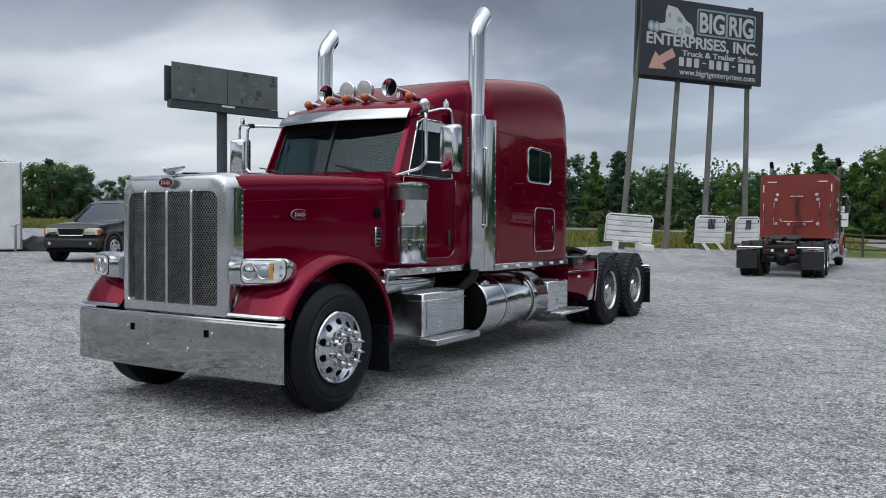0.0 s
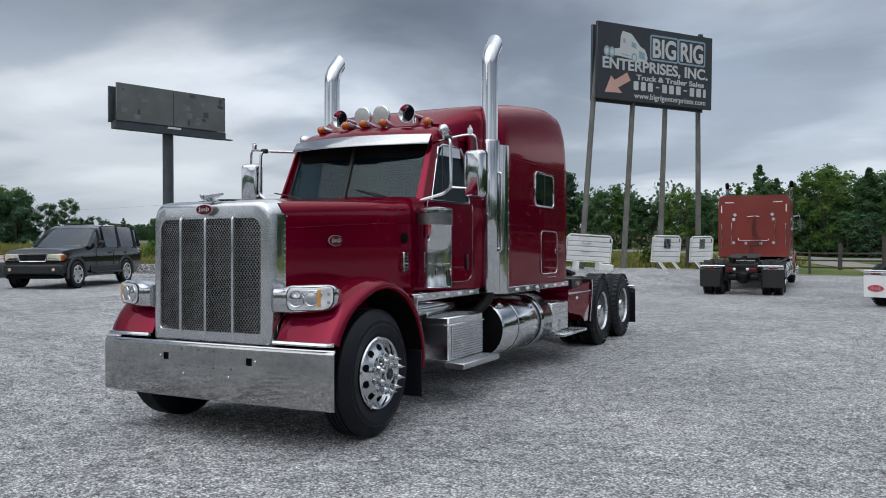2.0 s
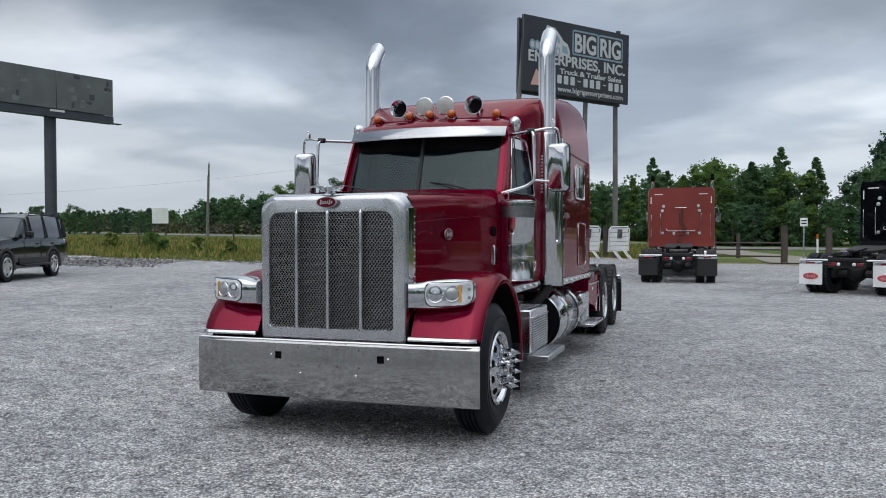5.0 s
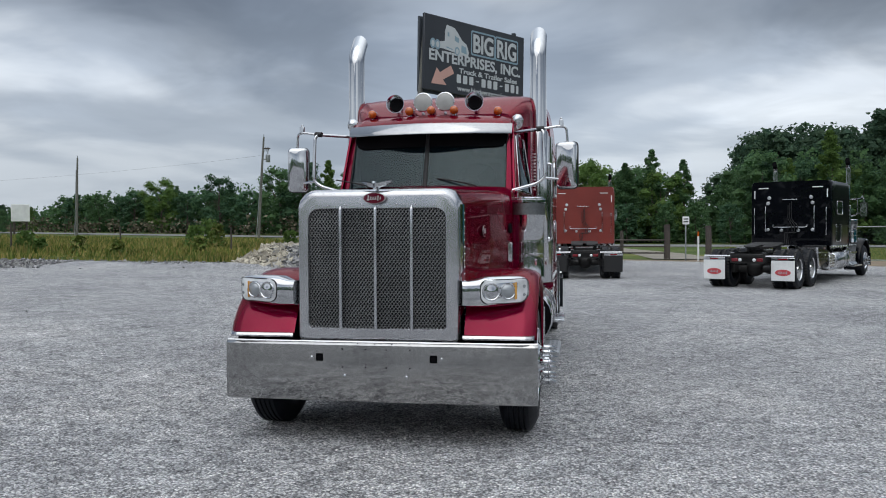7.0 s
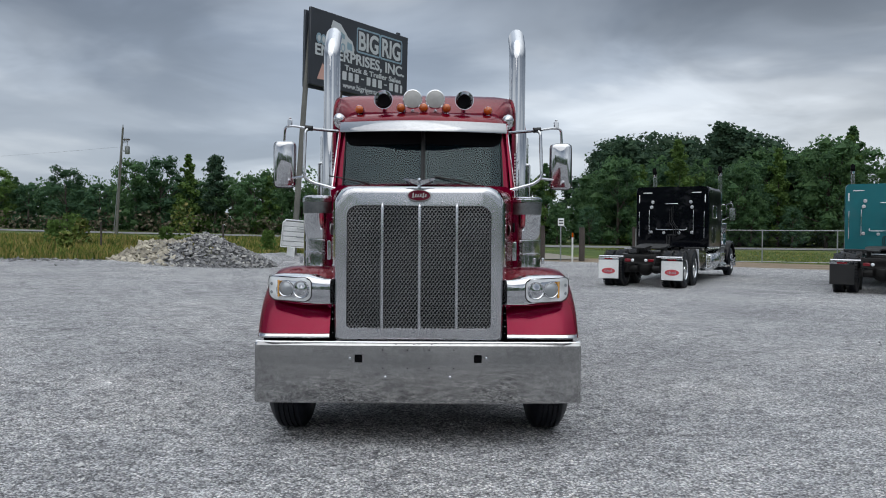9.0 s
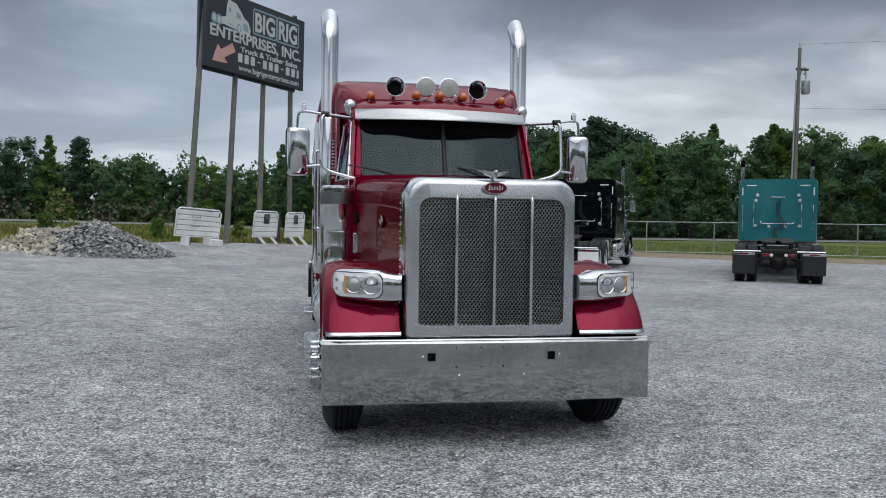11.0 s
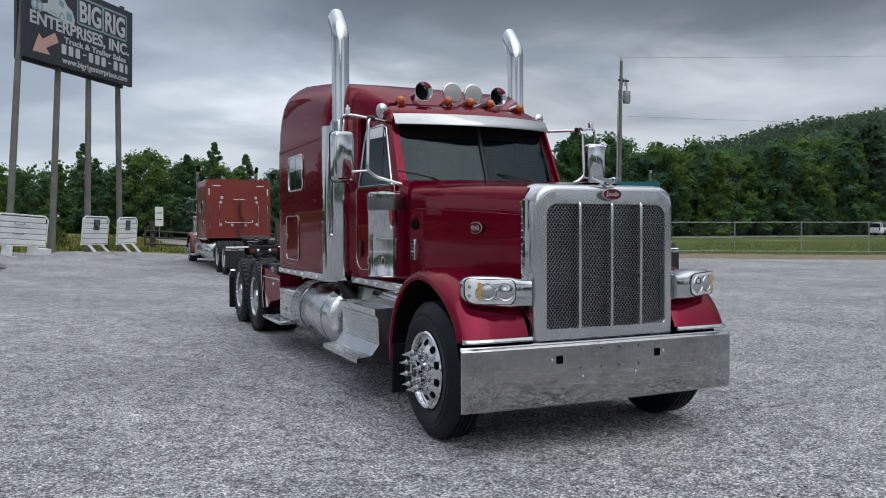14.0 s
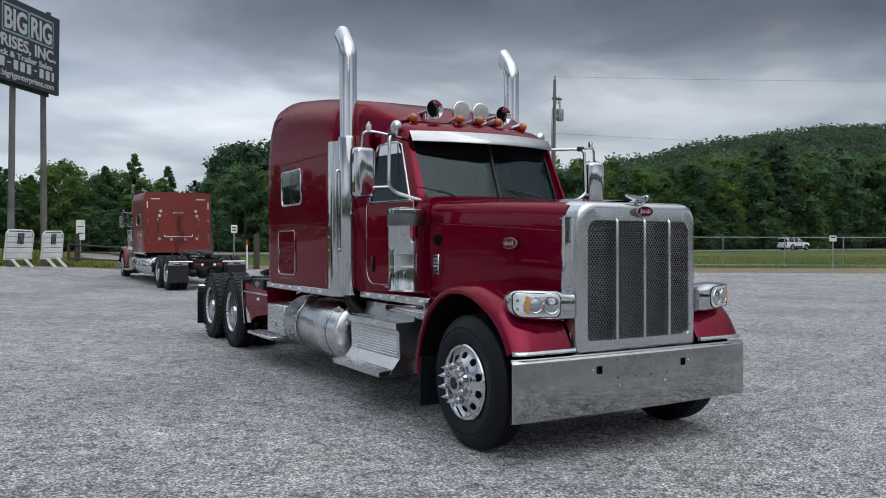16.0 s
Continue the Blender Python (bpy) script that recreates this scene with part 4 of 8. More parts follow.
LAMP_LENS = material("frosted_lamp_lens", (0.33, 0.335, 0.325), 0.40, 0.1, 0.3, 12.0, 0.12, 0.06, 0.0008, 60, 0.3)
GLASS_DARK_LENS = material("smoky_projector_lens", (0.30, 0.32, 0.34), 0.08, 0.4, 1.0, 8.0, 0.25)


def cab(truck, paint):
    # lower body
    secs = []
    for y in (1.88, 1.95, 2.1, 2.5, 3.0, 3.3):
        w = cab_half(y)
        half = [(w * 0.985, 1.13), (w, 1.25), (w, 1.95), (w * 0.985, 2.02), (w * 0.93, 2.055), (0, 2.065)]
        secs.append([(x, y, z) for x, z in half] + [(-x, y, z) for x, z in half[-2::-1]])
    body = part("cab_body", loft(NB(), secs, True, True, True), paint, truck, smooth=40)
    # cowl ramps up from the hood to the windscreen's foot
    cw = NB()
    loft(cw, [[(x * k, y + 0.12 * (x / 0.86) ** 2, z - 0.012 * (x / 0.86) ** 2) for x in np.linspace(-0.86, 0.86, 13)] for y, z, k in ((1.86, 2.045, 1.0), (1.93, 2.066, 0.97), (1.985, 2.085, 0.92))], closed=False)
    part("cowl", cw, paint, body, smooth=40)
    # roof: low brow over the windscreen that climbs to the sleeper
    secs = []
    for y, w, zs, zt in ((2.062, 0.80, 2.660, 2.704), (2.085, 0.83, 2.665, 2.728), (2.14, 0.842, 2.68, 2.765), (2.20, 0.846, 2.69, 2.796), (2.30, 0.852, 2.70, 2.833), (2.60, 0.880, 2.72, 2.868), (2.85, 0.930, 2.74, 2.905), (3.05, 0.975, 2.76, 2.93), (3.28, 1.01, 2.78, 2.95)):
        half = [(w * 0.97, 2.640), (w, zs), (w * 0.992, lerp(zs, zt, 0.45)), (w * 0.955, lerp(zs, zt, 0.82)), (w * 0.85, lerp(zs, zt, 0.97)), (0, zt)]
        bow = 0.285
        secs.append([(x, y + bow * (x / 0.9) ** 2 * smooth01(3.2, 2.2, y), z) for x, z in half] + [(-x, y + bow * (x / 0.9) ** 2 * smooth01(3.2, 2.2, y), z) for x, z in half[-2::-1]])
    part("roof", loft(NB(), secs, True, True, True), paint, body, smooth=45)
    # pillars
    for s in (1, -1):
        a = NB()
        loft(a, [[(s * (x + dx), y + dy, z) for dx, dy in ((-0.035, -0.02), (0.02, 0.0), (0.03, 0.06), (-0.02, 0.05))] for x, y, z in ((0.835, 2.075, 2.03), (0.832, 2.22, 2.35), (0.822, 2.40, 2.70))], True, True, True)
        part("windscreen_pillar", a, paint, body)
        bp = NB()
        loft(bp, [[(s * x, y, z) for x, y in ((cab_half(2.93) - 0.03, 2.93), (cab_half(2.93), 2.93), (1.025, 3.30), (0.99, 3.30))] for z in (2.02, 2.40, 2.78)], True, True, True)
        part("rear_pillar", bp, paint, body)
        # door with its own outline, window frame, glass and handle
        poly = rrect(2.10, 2.955, 1.215, 2.03, [0.05, 0.14, 0.02, 0.02], 6)
        door = part("door", slab(NB(), poly, lambda y, z, d: (s * (cab_half(y) - 0.004 + d), y, z), 0.014), paint, body, "painted cab door")
        edge = NB()
        tube(edge, [(s * (cab_half(y) + 0.012), y, z) for y, z in poly], 0.0045, 6, loop=True)
        part("door_trim", edge, CHROME, door)
        wpoly = [(2.17, 2.045), (2.90, 2.045), (2.90, 2.56), (2.86, 2.62), (2.80, 2.635), (2.50, 2.635), (2.42, 2.60)]
        fr = NB()
        tube(fr, [(s * (cab_half(y) - 0.075 * smooth01(2.0, 2.64, z) + 0.008), y, z) for y, z in wpoly], 0.012, 8, loop=True)
        part("window_frame", fr, CHROME, door, "bright window frame")
        fill = [(2.04, 2.02), (2.185, 2.02), (2.435, 2.615), (2.50, 2.645), (2.80, 2.645), (2.87, 2.63), (2.91, 2.57), (2.91, 2.02), (2.97, 2.02), (2.97, 2.76), (2.36, 2.73)]
        part("window_surround", slab(NB(), fill, lambda y, z, d: (s * (cab_half(y) - 0.075 * smooth01(2.0, 2.64, z) - 0.022 + d), y, z), 0.020), paint, body)
        gl = NB()
        slab(gl, wpoly, lambda y, z, d: (s * (cab_half(y) - 0.075 * smooth01(2.0, 2.64, z) - d), y, z), 0.005)
        part("window_glass", gl, GLASS_SIDE, door, "tinted side window")
        visor_strip = NB()
        slab(visor_strip, [(2.43, 2.52), (2.885, 2.52), (2.885, 2.60), (2.83, 2.63), (2.50, 2.63)], lambda y, z, d: (s * (cab_half(y) - 0.075 * smooth01(2.0, 2.64, z) + 0.004 + d), y, z), 0.004)
        part("window_shade", visor_strip, STAINLESS, door, "bright ventshade over the window")
        part("division_bar", tube(NB(), [(s * (cab_half(2.36) - 0.0), 2.40, 2.045), (s * (cab_half(2.48) - 0.07), 2.50, 2.62)], 0.008, 8), BLACK, door)
        hd = NB()
        box(hd, s * (cab_half(2.84) + 0.018) - 0.012, s * (cab_half(2.84) + 0.018) + 0.012, 2.815, 2.860, 1.34, 1.50, 0.006)
        part("door_handle", hd, BLACK, door, "black recessed handle")
        script = NB()
        for k in range(9):
            slab(script, [(2.34 + k * 0.032, 1.185), (2.36 + k * 0.032, 1.185), (2.367 + k * 0.032, 1.200), (2.347 + k * 0.032, 1.200)], lambda y, z, d: (s * (cab_half(y) + 0.004 + d), y, z), 0.002)
        tagged(part("script_mark", script, CHROME, body), kind="stuff")
        # lower light strip with oval lamps
        strip = NB()
        box(strip, s * 1.0 - 0.03, s * 1.0 + 0.03, 1.62, 3.08, 1.065, 1.135, 0.006)
        st = part("light_strip", strip, STAINLESS, body, "bright rocker strip with oval lamps")
        for k in range(5):
            y = 1.74 + k * 0.285
            part("oval_lamp", ball(NB(), (s * 1.032, y, 1.10), 0.016, 0.055, 0.020, 14, 8), CLEAR_LENS, st, "clear oval marker lamp")
    # split windscreen, a shallow vee about the centre post
    for s in (1, -1):
        pane = NB()
        foot = [(s * 0.018, 1.988, 2.058), (s * 0.40, 2.018, 2.058), (s * 0.80, 2.108, 2.058)]
        head = [(s * 0.018, 2.243, 2.70), (s * 0.40, 2.268, 2.70), (s * 0.79, 2.383, 2.70)]
        loft(pane, [[foot[i], head[i], (head[i][0], head[i][1] + 0.006, head[i][2]), (foot[i][0], foot[i][1] + 0.006, foot[i][2])] for i in range(3)], True, True, True)
        p = part("windscreen_pane", pane, GLASS, body, "tinted windscreen half", smooth=20)
        seal = NB()
        tube(seal, [(s * 0.018, 1.984, 2.062), (s * 0.40, 2.014, 2.062), (s * 0.80, 2.104, 2.062), (s * 0.79, 2.379, 2.695)], 0.012, 6)
        part("windscreen_seal", seal, BLACK, p)
        # wiper
        wp = NB()
        piv = Vector((s * 0.52, 1.99, 2.075))
        tip = Vector((s * 0.52 - 0.32, 2.035, 2.150))
        tube(wp, [piv, piv + Vector((-0.05, -0.015, 0.02)), lerp(piv, tip, 0.6) + Vector((0, -0.02, 0.0))], [0.012, 0.008, 0.006], 6)
        tube(wp, [tip + Vector((-0.08, -0.005, 0.01)), lerp(piv, tip, 0.45) + Vector((0.02, -0.02, 0.005)), piv + Vector((-0.04, -0.02, 0.0))], 0.007, 6)
        part("wiper", wp, BLACK, body, "black wiper arm")
    cp = NB()
    tube(cp, [(0, 1.982, 2.05), (0, 2.238, 2.70)], 0.022, 8)
    part("centre_post", cp, BLACK, body)
    # sun visor: bright drop visor with a pointed middle and a dark underside
    def vis(u, v, lift=0.0):
        x = u * 0.845
        a = abs(u)
        yf = 1.985 + 0.265 * a ** 2.0
        yb = 2.064 + 0.252 * a ** 2.0
        zf, zb = 2.612 + 0.018 * a ** 2, 2.716 + 0.010 * a ** 2
        return (x, lerp(yf, yb, v), lerp(zf, zb, v) + 0.006 * math.sin(math.pi * v) + lift)
    vb = NB()
    us = np.linspace(-1, 1, 25)
    loft(vb, [[vis(u, 0.0, -0.012) for u in us], [vis(u, 0.0) for u in us], [vis(u, 0.35) for u in us], [vis(u, 0.7) for u in us], [vis(u, 1.0) for u in us]], closed=False)
    vz = part("sun_visor", vb, VISOR, truck, "bright stainless sun visor", smooth=50)
    vu = NB()
    loft(vu, [[vis(u, 0.01, -0.013) for u in us], [(x, y + 0.02, z - 0.07) for x, y, z in [vis(u, 0.95) for u in us]]], closed=False)
    part("visor_underside", vu, VOID, vz)
    # black strip before the glass: the visor's shade put in as a dark band
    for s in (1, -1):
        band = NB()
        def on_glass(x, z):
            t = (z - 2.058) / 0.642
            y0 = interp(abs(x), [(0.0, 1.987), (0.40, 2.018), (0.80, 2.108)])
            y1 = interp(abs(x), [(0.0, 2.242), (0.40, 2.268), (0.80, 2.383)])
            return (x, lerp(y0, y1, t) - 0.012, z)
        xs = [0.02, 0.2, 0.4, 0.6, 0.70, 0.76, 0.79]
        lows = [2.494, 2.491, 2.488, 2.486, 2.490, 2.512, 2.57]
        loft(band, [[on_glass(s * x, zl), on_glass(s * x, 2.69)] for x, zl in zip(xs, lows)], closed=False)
        part("sun_band", band, VOID, body, "black windscreen band with the visor's shade painted in")
    # sparse cab furniture behind the glass
    for s in (1, -1):
        seat = NB()
        box(seat, s * 0.5 - 0.24, s * 0.5 + 0.24, 2.75, 2.90, 2.02, 2.42, 0.05)
        box(seat, s * 0.5 - 0.14, s * 0.5 + 0.14, 2.78, 2.88, 2.44, 2.60, 0.04)
        part("seat_back", seat, INTERIOR, body, "grey high-backed cab seat")
    dash = NB()
    box(dash, -0.74, 0.74, 2.10, 2.42, 2.0, 2.10, 0.03)
    part("dashboard", dash, INTERIOR, body)
    sw = NB()
    c = Vector((0.46, 2.42, 2.20))
    ax = Vector((0, 0.75, -0.66)).normalized()
    tube(sw, ring(c, ax, 0.20, 24), 0.014, 8, loop=True)
    for k in (0, 8, 16):
        tube(sw, [c, ring(c, ax, 0.20, 24)[k]], 0.01, 6)
    part("steering_wheel", sw, BLACK, body)
    lining = NB()
    box(lining, -0.97, 0.97, 3.20, 3.25, 2.0, 2.72)
    part("rear_curtain", lining, INTERIOR, body)


def sleeper(truck, paint, low=0.0):
    def sec(y):
        w = interp(y, [(3.24, 1.02), (3.29, 1.05), (3.42, 1.185), (3.47, 1.20), (5.60, 1.20), (5.68, 1.185 if low else 1.175), (5.73, 1.16 if low else 1.11)])
        top = interp(y, [(3.24, 3.15), (3.30, 3.17), (3.45, 3.20), (3.62, 3.235), (4.0, 3.305), (4.4, 3.37), (5.0, 3.445), (5.35, 3.465), (5.55, 3.45), (5.66, 3.41), (5.73, 3.32)])
        k = (top - 2.63)
        if low:
            # the older, flat-topped sleeper: lower and squarer
            top = min(top + 0.065, 3.53 - low)
            k = top - 2.63
            half = [(w * 0.985, 1.125), (w, 1.16), (w, 2.0), (w, 2.40), (w, 2.55), (w, 2.63), (w, 2.63 + k * 0.30), (w, 2.63 + k * 0.55), (w * 0.992, 2.63 + k * 0.78), (w * 0.972, 2.63 + k * 0.91), (w * 0.935, 2.63 + k * 0.98), (w * 0.80, top), (w * 0.4, top), (0, top)]
            return [(x, y, z) for x, z in half] + [(-x, y, z) for x, z in half[-2::-1]]
        half = [(w * 0.985, 1.125), (w, 1.16), (w, 2.0), (w, 2.628), (w * 0.993, 2.636), (w * 0.992, 2.70), (w * 0.986, 2.63 + k * 0.30), (w * 0.970, 2.63 + k * 0.52), (w * 0.940, 2.63 + k * 0.72), (w * 0.895, 2.63 + k * 0.86), (w * 0.82, 2.63 + k * 0.95), (w * 0.70, 2.63 + k * 0.985), (w * 0.4, 2.63 + k * 0.998), (0, top)]
        return [(x, y, z) for x, z in half] + [(-x, y, z) for x, z in half[-2::-1]]
    ys = (3.24, 3.29, 3.36, 3.42, 3.47, 3.60, 3.8, 4.0, 4.3, 4.7, 5.0, 5.3, 5.5, 5.60, 5.65, 5.69, 5.72)
    body = part("sleeper_body", loft(NB(), [sec(y) for y in ys], True, True, True), paint, truck, "tall painted sleeper box", smooth=40)
    # brow that joins the cab roof to the raised sleeper roof
    fb = NB()
    secs = []
    for y, w, zt in ((2.64, 0.80, 2.885), (2.75, 0.87, 2.945), (2.90, 0.93, 3.02), (3.05, 0.97, 3.09), (3.18, 1.005, 3.14), (3.28, 1.025, 3.165)):
        half = [(w, 2.72), (w * 0.995, lerp(2.80, zt, 0.50)), (w * 0.972, lerp(2.80, zt, 0.80)), (w * 0.91, lerp(2.80, zt, 0.96)), (w * 0.5, zt - 0.003), (0, zt)]
        secs.append([(x, y, z) for x, z in half] + [(-x, y, z) for x, z in half[-2::-1]])
    part("roof_fairing", loft(fb, secs, True, True, True), paint, body, smooth=50)
    for s in (1, -1):
        X = lambda d: s * (1.20 + d)
        wp = rrect(4.36, 5.05, 2.095, 2.505, 0.065, 5)
        win = part("sleeper_window", slab(NB(), wp, lambda y, z, d: (X(d - 0.002), y, z), 0.006), GLASS_DARK, body, "dark sliding sleeper window")
        fr = NB()
        tube(fr, [(X(0.005), y, z) for y, z in wp], 0.014, 8, loop=True)
        part("window_frame", fr, CHROME, win, "bright window surround")
        part("slider_bar", box(NB(), X(0.004) - 0.004, X(0.004) + 0.004, 4.70, 4.722, 2.11, 2.49), BLACK, win)
        sh = NB()
        slab(sh, [(4.385, 2.33), (5.025, 2.33), (5.025, 2.47), (5.00, 2.492), (4.41, 2.492), (4.385, 2.47)], lambda y, z, d: (X(0.004 + d), y, z), 0.003)
        if s < 0:
            part("window_blind", sh, STAINLESS, win)
        else:
            sh.free()
        dp = rrect(4.575, 5.19, 1.250, 1.785, 0.07, 5)
        dr = part("luggage_door", slab(NB(), dp, lambda y, z, d: (X(d - 0.002), y, z), 0.008), paint, body)
        tr = NB()
        tube(tr, [(X(0.006), y, z) for y, z in dp], 0.008, 8, loop=True)
        part("door_trim", tr, CHROME, dr, "bright trim round the locker door")
        part("latch", box(NB(), X(0.008) - 0.008, X(0.008) + 0.008, 5.11, 5.15, 1.50, 1.56, 0.003), CHROME, dr)
        rv = NB()
        for k in range(34):
            y = 3.50 + k * 0.062
            ball(rv, (X(-0.001), y, 2.612), 0.006, 0.009, 0.009, 6, 4)
        tagged(part("seam_rivets", rv, paint, body), kind="stuff")
        part("roof_seam", box(NB(), X(0.0) - 0.003, X(0.0) + 0.003, 3.50, 5.60, 2.597, 2.602), BLACK, body)
        bars = NB()
        for k in range(8):
            box(bars, X(0.001) - 0.002, X(0.001) + 0.002, 4.78 + k * 0.05, 4.81 + k * 0.05, 1.192, 1.206)
        tagged(part("script_mark", bars, STAINLESS, body), kind="stuff")
        part("reflector", box(NB(), X(0.001) - 0.003, X(0.001) + 0.003, 3.56, 3.61, 1.20, 1.30), RED_LENS, body)
        strip = NB()
        box(strip, s * 1.165 - 0.03, s * 1.165 + 0.03, 3.46, 5.72, 1.055, 1.128, 0.006)
        st = part("light_strip", strip, STAINLESS, body, "bright lower strip with oval lamps")
        for k in range(6):
            part("oval_lamp", ball(NB(), (s * 1.197, 3.80 + k * 0.335, 1.09), 0.016, 0.060, 0.022, 14, 8), CLEAR_LENS, st, "clear oval marker lamp")
        # mirror-finish shield between stack and sleeper
        shd = NB()
        loft(shd, [[(s * 1.045, 3.255, z), (s * 1.11, 3.31, z), (s * 1.175, 3.38, z), (s * 1.208, 3.44, z), (s * 1.212, 3.50, z)] for z in (1.06, 1.6, 2.2, 2.72)], closed=False)
        part("stack_shield", shd, CHROME, body, "mirror-bright exhaust shield")
        sr = NB()
        for k in range(12):
            ball(sr, (s * 1.214, 3.487, 1.15 + k * 0.136), 0.006, 0.010, 0.010, 8, 5)
        tagged(part("shield_bolts", sr, CHROME, body), kind="stuff")
        # louvred bright panel on the step between cab and sleeper
        for k in range(12):
            part("louvre_slat", box(NB(), s * 1.02 - 0.03, s * 1.02 + 0.03, 3.195, 3.215, 2.10 + k * 0.036, 2.118 + k * 0.036), ALU_DULL, body)
    # rear wall fittings
    Y = 5.735
    for s in (1, -1):
        g = NB()
        tube(g, bend([(s * 0.72, Y - 0.02, 1.55), (s * 0.72, Y + 0.06, 1.55), (s * 0.72, Y + 0.06, 2.35), (s * 0.72, Y - 0.02, 2.35)], 0.04), 0.014, 8)
        part("grab_rail", g, CHROME, body, "bright vertical grab rail")
        g = NB()
        tube(g, bend([(s * 1.06, Y - 0.03, 1.45), (s * 1.06, Y + 0.05, 1.45), (s * 1.06, Y + 0.05, 2.30), (s * 1.06, Y - 0.03, 2.30)], 0.04), 0.012, 8)
        part("grab_rail", g, CHROME, body, "bright vertical grab rail")
        for x, z, r in ((0.62, 2.62, 0.055), (0.66, 2.45, 0.055), (0.66, 1.62, 0.05), (0.25, 1.60, 0.05)):
            part("work_lamp", lathe(NB(), (s * x, Y - 0.01, z), (0, 1, 0), [(0, r), (0.03, r), (0.04, r * 0.8), (0.042, 0)], 16), CLEAR_LENS if paint is PAINT_RED else ALU_DULL, body, "round work lamp")
        part("reflective_tape", box(NB(), s * 0.80 - 0.15, s * 0.80 + 0.15, Y - 0.045, Y - (0.028 if not low else 0.004), 3.215 - 0.75 * low, 3.245 - 0.75 * low), WHITE, body)
        part("reflective_tape", box(NB(), s * 1.075 - 0.016, s * 1.075 + 0.016, Y - 0.03, Y - 0.012, 2.85 - 0.6 * low, 3.10 - 0.6 * low), WHITE, body)
    g = NB()
    tube(g, bend([(-0.5, Y - 0.02, 1.78), (-0.5, Y + 0.06, 1.70), (0.5, Y + 0.06, 1.70), (0.5, Y - 0.02, 1.78)], 0.05), 0.014, 8)
    part("hose_rail", g, CHROME, body, "bright horizontal hose rail")
    g = NB()
    tube(g, bend([(-0.22, Y - 0.02, 2.52), (-0.22, Y + 0.05, 2.56), (0.22, Y + 0.05, 2.56), (0.22, Y - 0.02, 2.52)], 0.05), 0.012, 8)
    part("hose_rail", g, CHROME, body)
    for k in range(3):
        g = NB()
        x = -0.06 + 0.05 * k
        tube(g, bend([(x, Y + 0.05, 2.50 - 0.06 * k), (x, Y + 0.08, 1.95), (x - 0.22 + 0.06 * k, Y + 0.10, 1.72 + 0.05 * k), (x - 0.16, Y + 0.12, 1.50), (x + 0.10, Y + 0.10, 1.56), (x + 0.06, Y + 0.16, 1.16)], 0.25, 8), 0.011, 6)
        part("air_hose", g, BLACK, body, "coiled dark air hose")


def stack(truck, s, black_tip=False):
    bm = NB()
    sx, rr = (1.14, 0.068) if black_tip else (1.058, 0.093)
    path = [(s * sx, 3.305, 2.60), (s * sx, 3.305, 3.60)]
    for k in range(1, 9):
        a = radians(42 * k / 8)
        path.append((s * sx, 3.305 + 0.26 * (1 - math.cos(a)), 3.60 + 0.26 * math.sin(a)))
    e = Vector(path[-1])
    d = Vector((0, math.sin(radians(42)), math.cos(radians(42))))
    path.append(tuple(e + d * 0.05))
    secs = []
    pts = [Vector(p) for p in path]
    for i, p in enumerate(pts):
        a = (pts[min(i + 1, len(pts) - 1)] - pts[max(i - 1, 0)]).normalized()
        secs.append(ring(p, a, rr, 28, (1, 0, 0)))
    # slanted mouth
    end = []
    for q in secs[-1]:
        up = (q - pts[-1]).dot(Vector((0, -d.z, d.y)))
        end.append(q + d * (0.07 + up * 0.75))
    secs.append(end)
    secs.append([pts[-1] + (q - pts[-1]) * 1.0 + (Vector((0, 0, 0))) for q in [lerp(q, sum(end, Vector()) / len(end), 0.07) for q in end]])
    secs.append([q - d * 0.15 for q in secs[-1]])
    loft(bm, secs, True)
    st = part("exhaust_pipe", bm, CHROME, truck, "tall chrome exhaust stack with an angled tip", smooth=60)
    dk = NB()
    dk.faces.new([dk.verts.new(q - d * 0.10) for q in secs[-2]])
    part("stack_throat", dk, VOID, st)
    if black_tip:
        tb = NB()
        loft(tb, [[pts[-1] + (q - pts[-1]) * 1.04 - d * 0.15 for q in secs[-4]], [pts[-1] + (q - pts[-1]) * 1.03 for q in secs[-4]], [pts[-1] + (q - pts[-1]) * 1.03 + d * 0.006 for q in secs[-3]]], True, False, True)
        part("sooted_tip", tb, VOID, st)
    sh = NB()
    lathe(sh, (s * 1.058, 3.305, 0), (0, 0, 1), [(1.08, 0.0), (1.08, 0.106), (1.10, 0.113), (2.74, 0.113), (2.765, 0.107), (2.765, 0.095)], 32)
    m = part("muffler_shield", sh, CHROME, st, "wide chrome muffler cover", smooth=40)
    hb = NB()
    tube(hb, bend([(s * 1.145, 3.30, 1.55), (s * 1.20, 3.30, 1.55), (s * 1.20, 3.30, 2.40), (s * 1.145, 3.30, 2.40)], 0.05), 0.017, 10)
    part("grab_handle", hb, CHROME, st, "bright grab handle")
    part("handle_foot", lathe(NB(), (s * 1.155, 3.30, 1.55), (s, 0, 0), [(0, 0.03), (0.03, 0.028), (0.04, 0.0)], 12), CHROME, st)
    el = NB()
    tube(el, bend([(s * 1.058, 3.305, 1.10), (s * 1.05, 3.295, 1.00), (s * 0.92, 3.22, 0.84), (s * 0.5, 3.1, 0.80)], 0.10), [0.055] * 14, 14)
    part("exhaust_elbow", el, FRAME_BLACK, st)


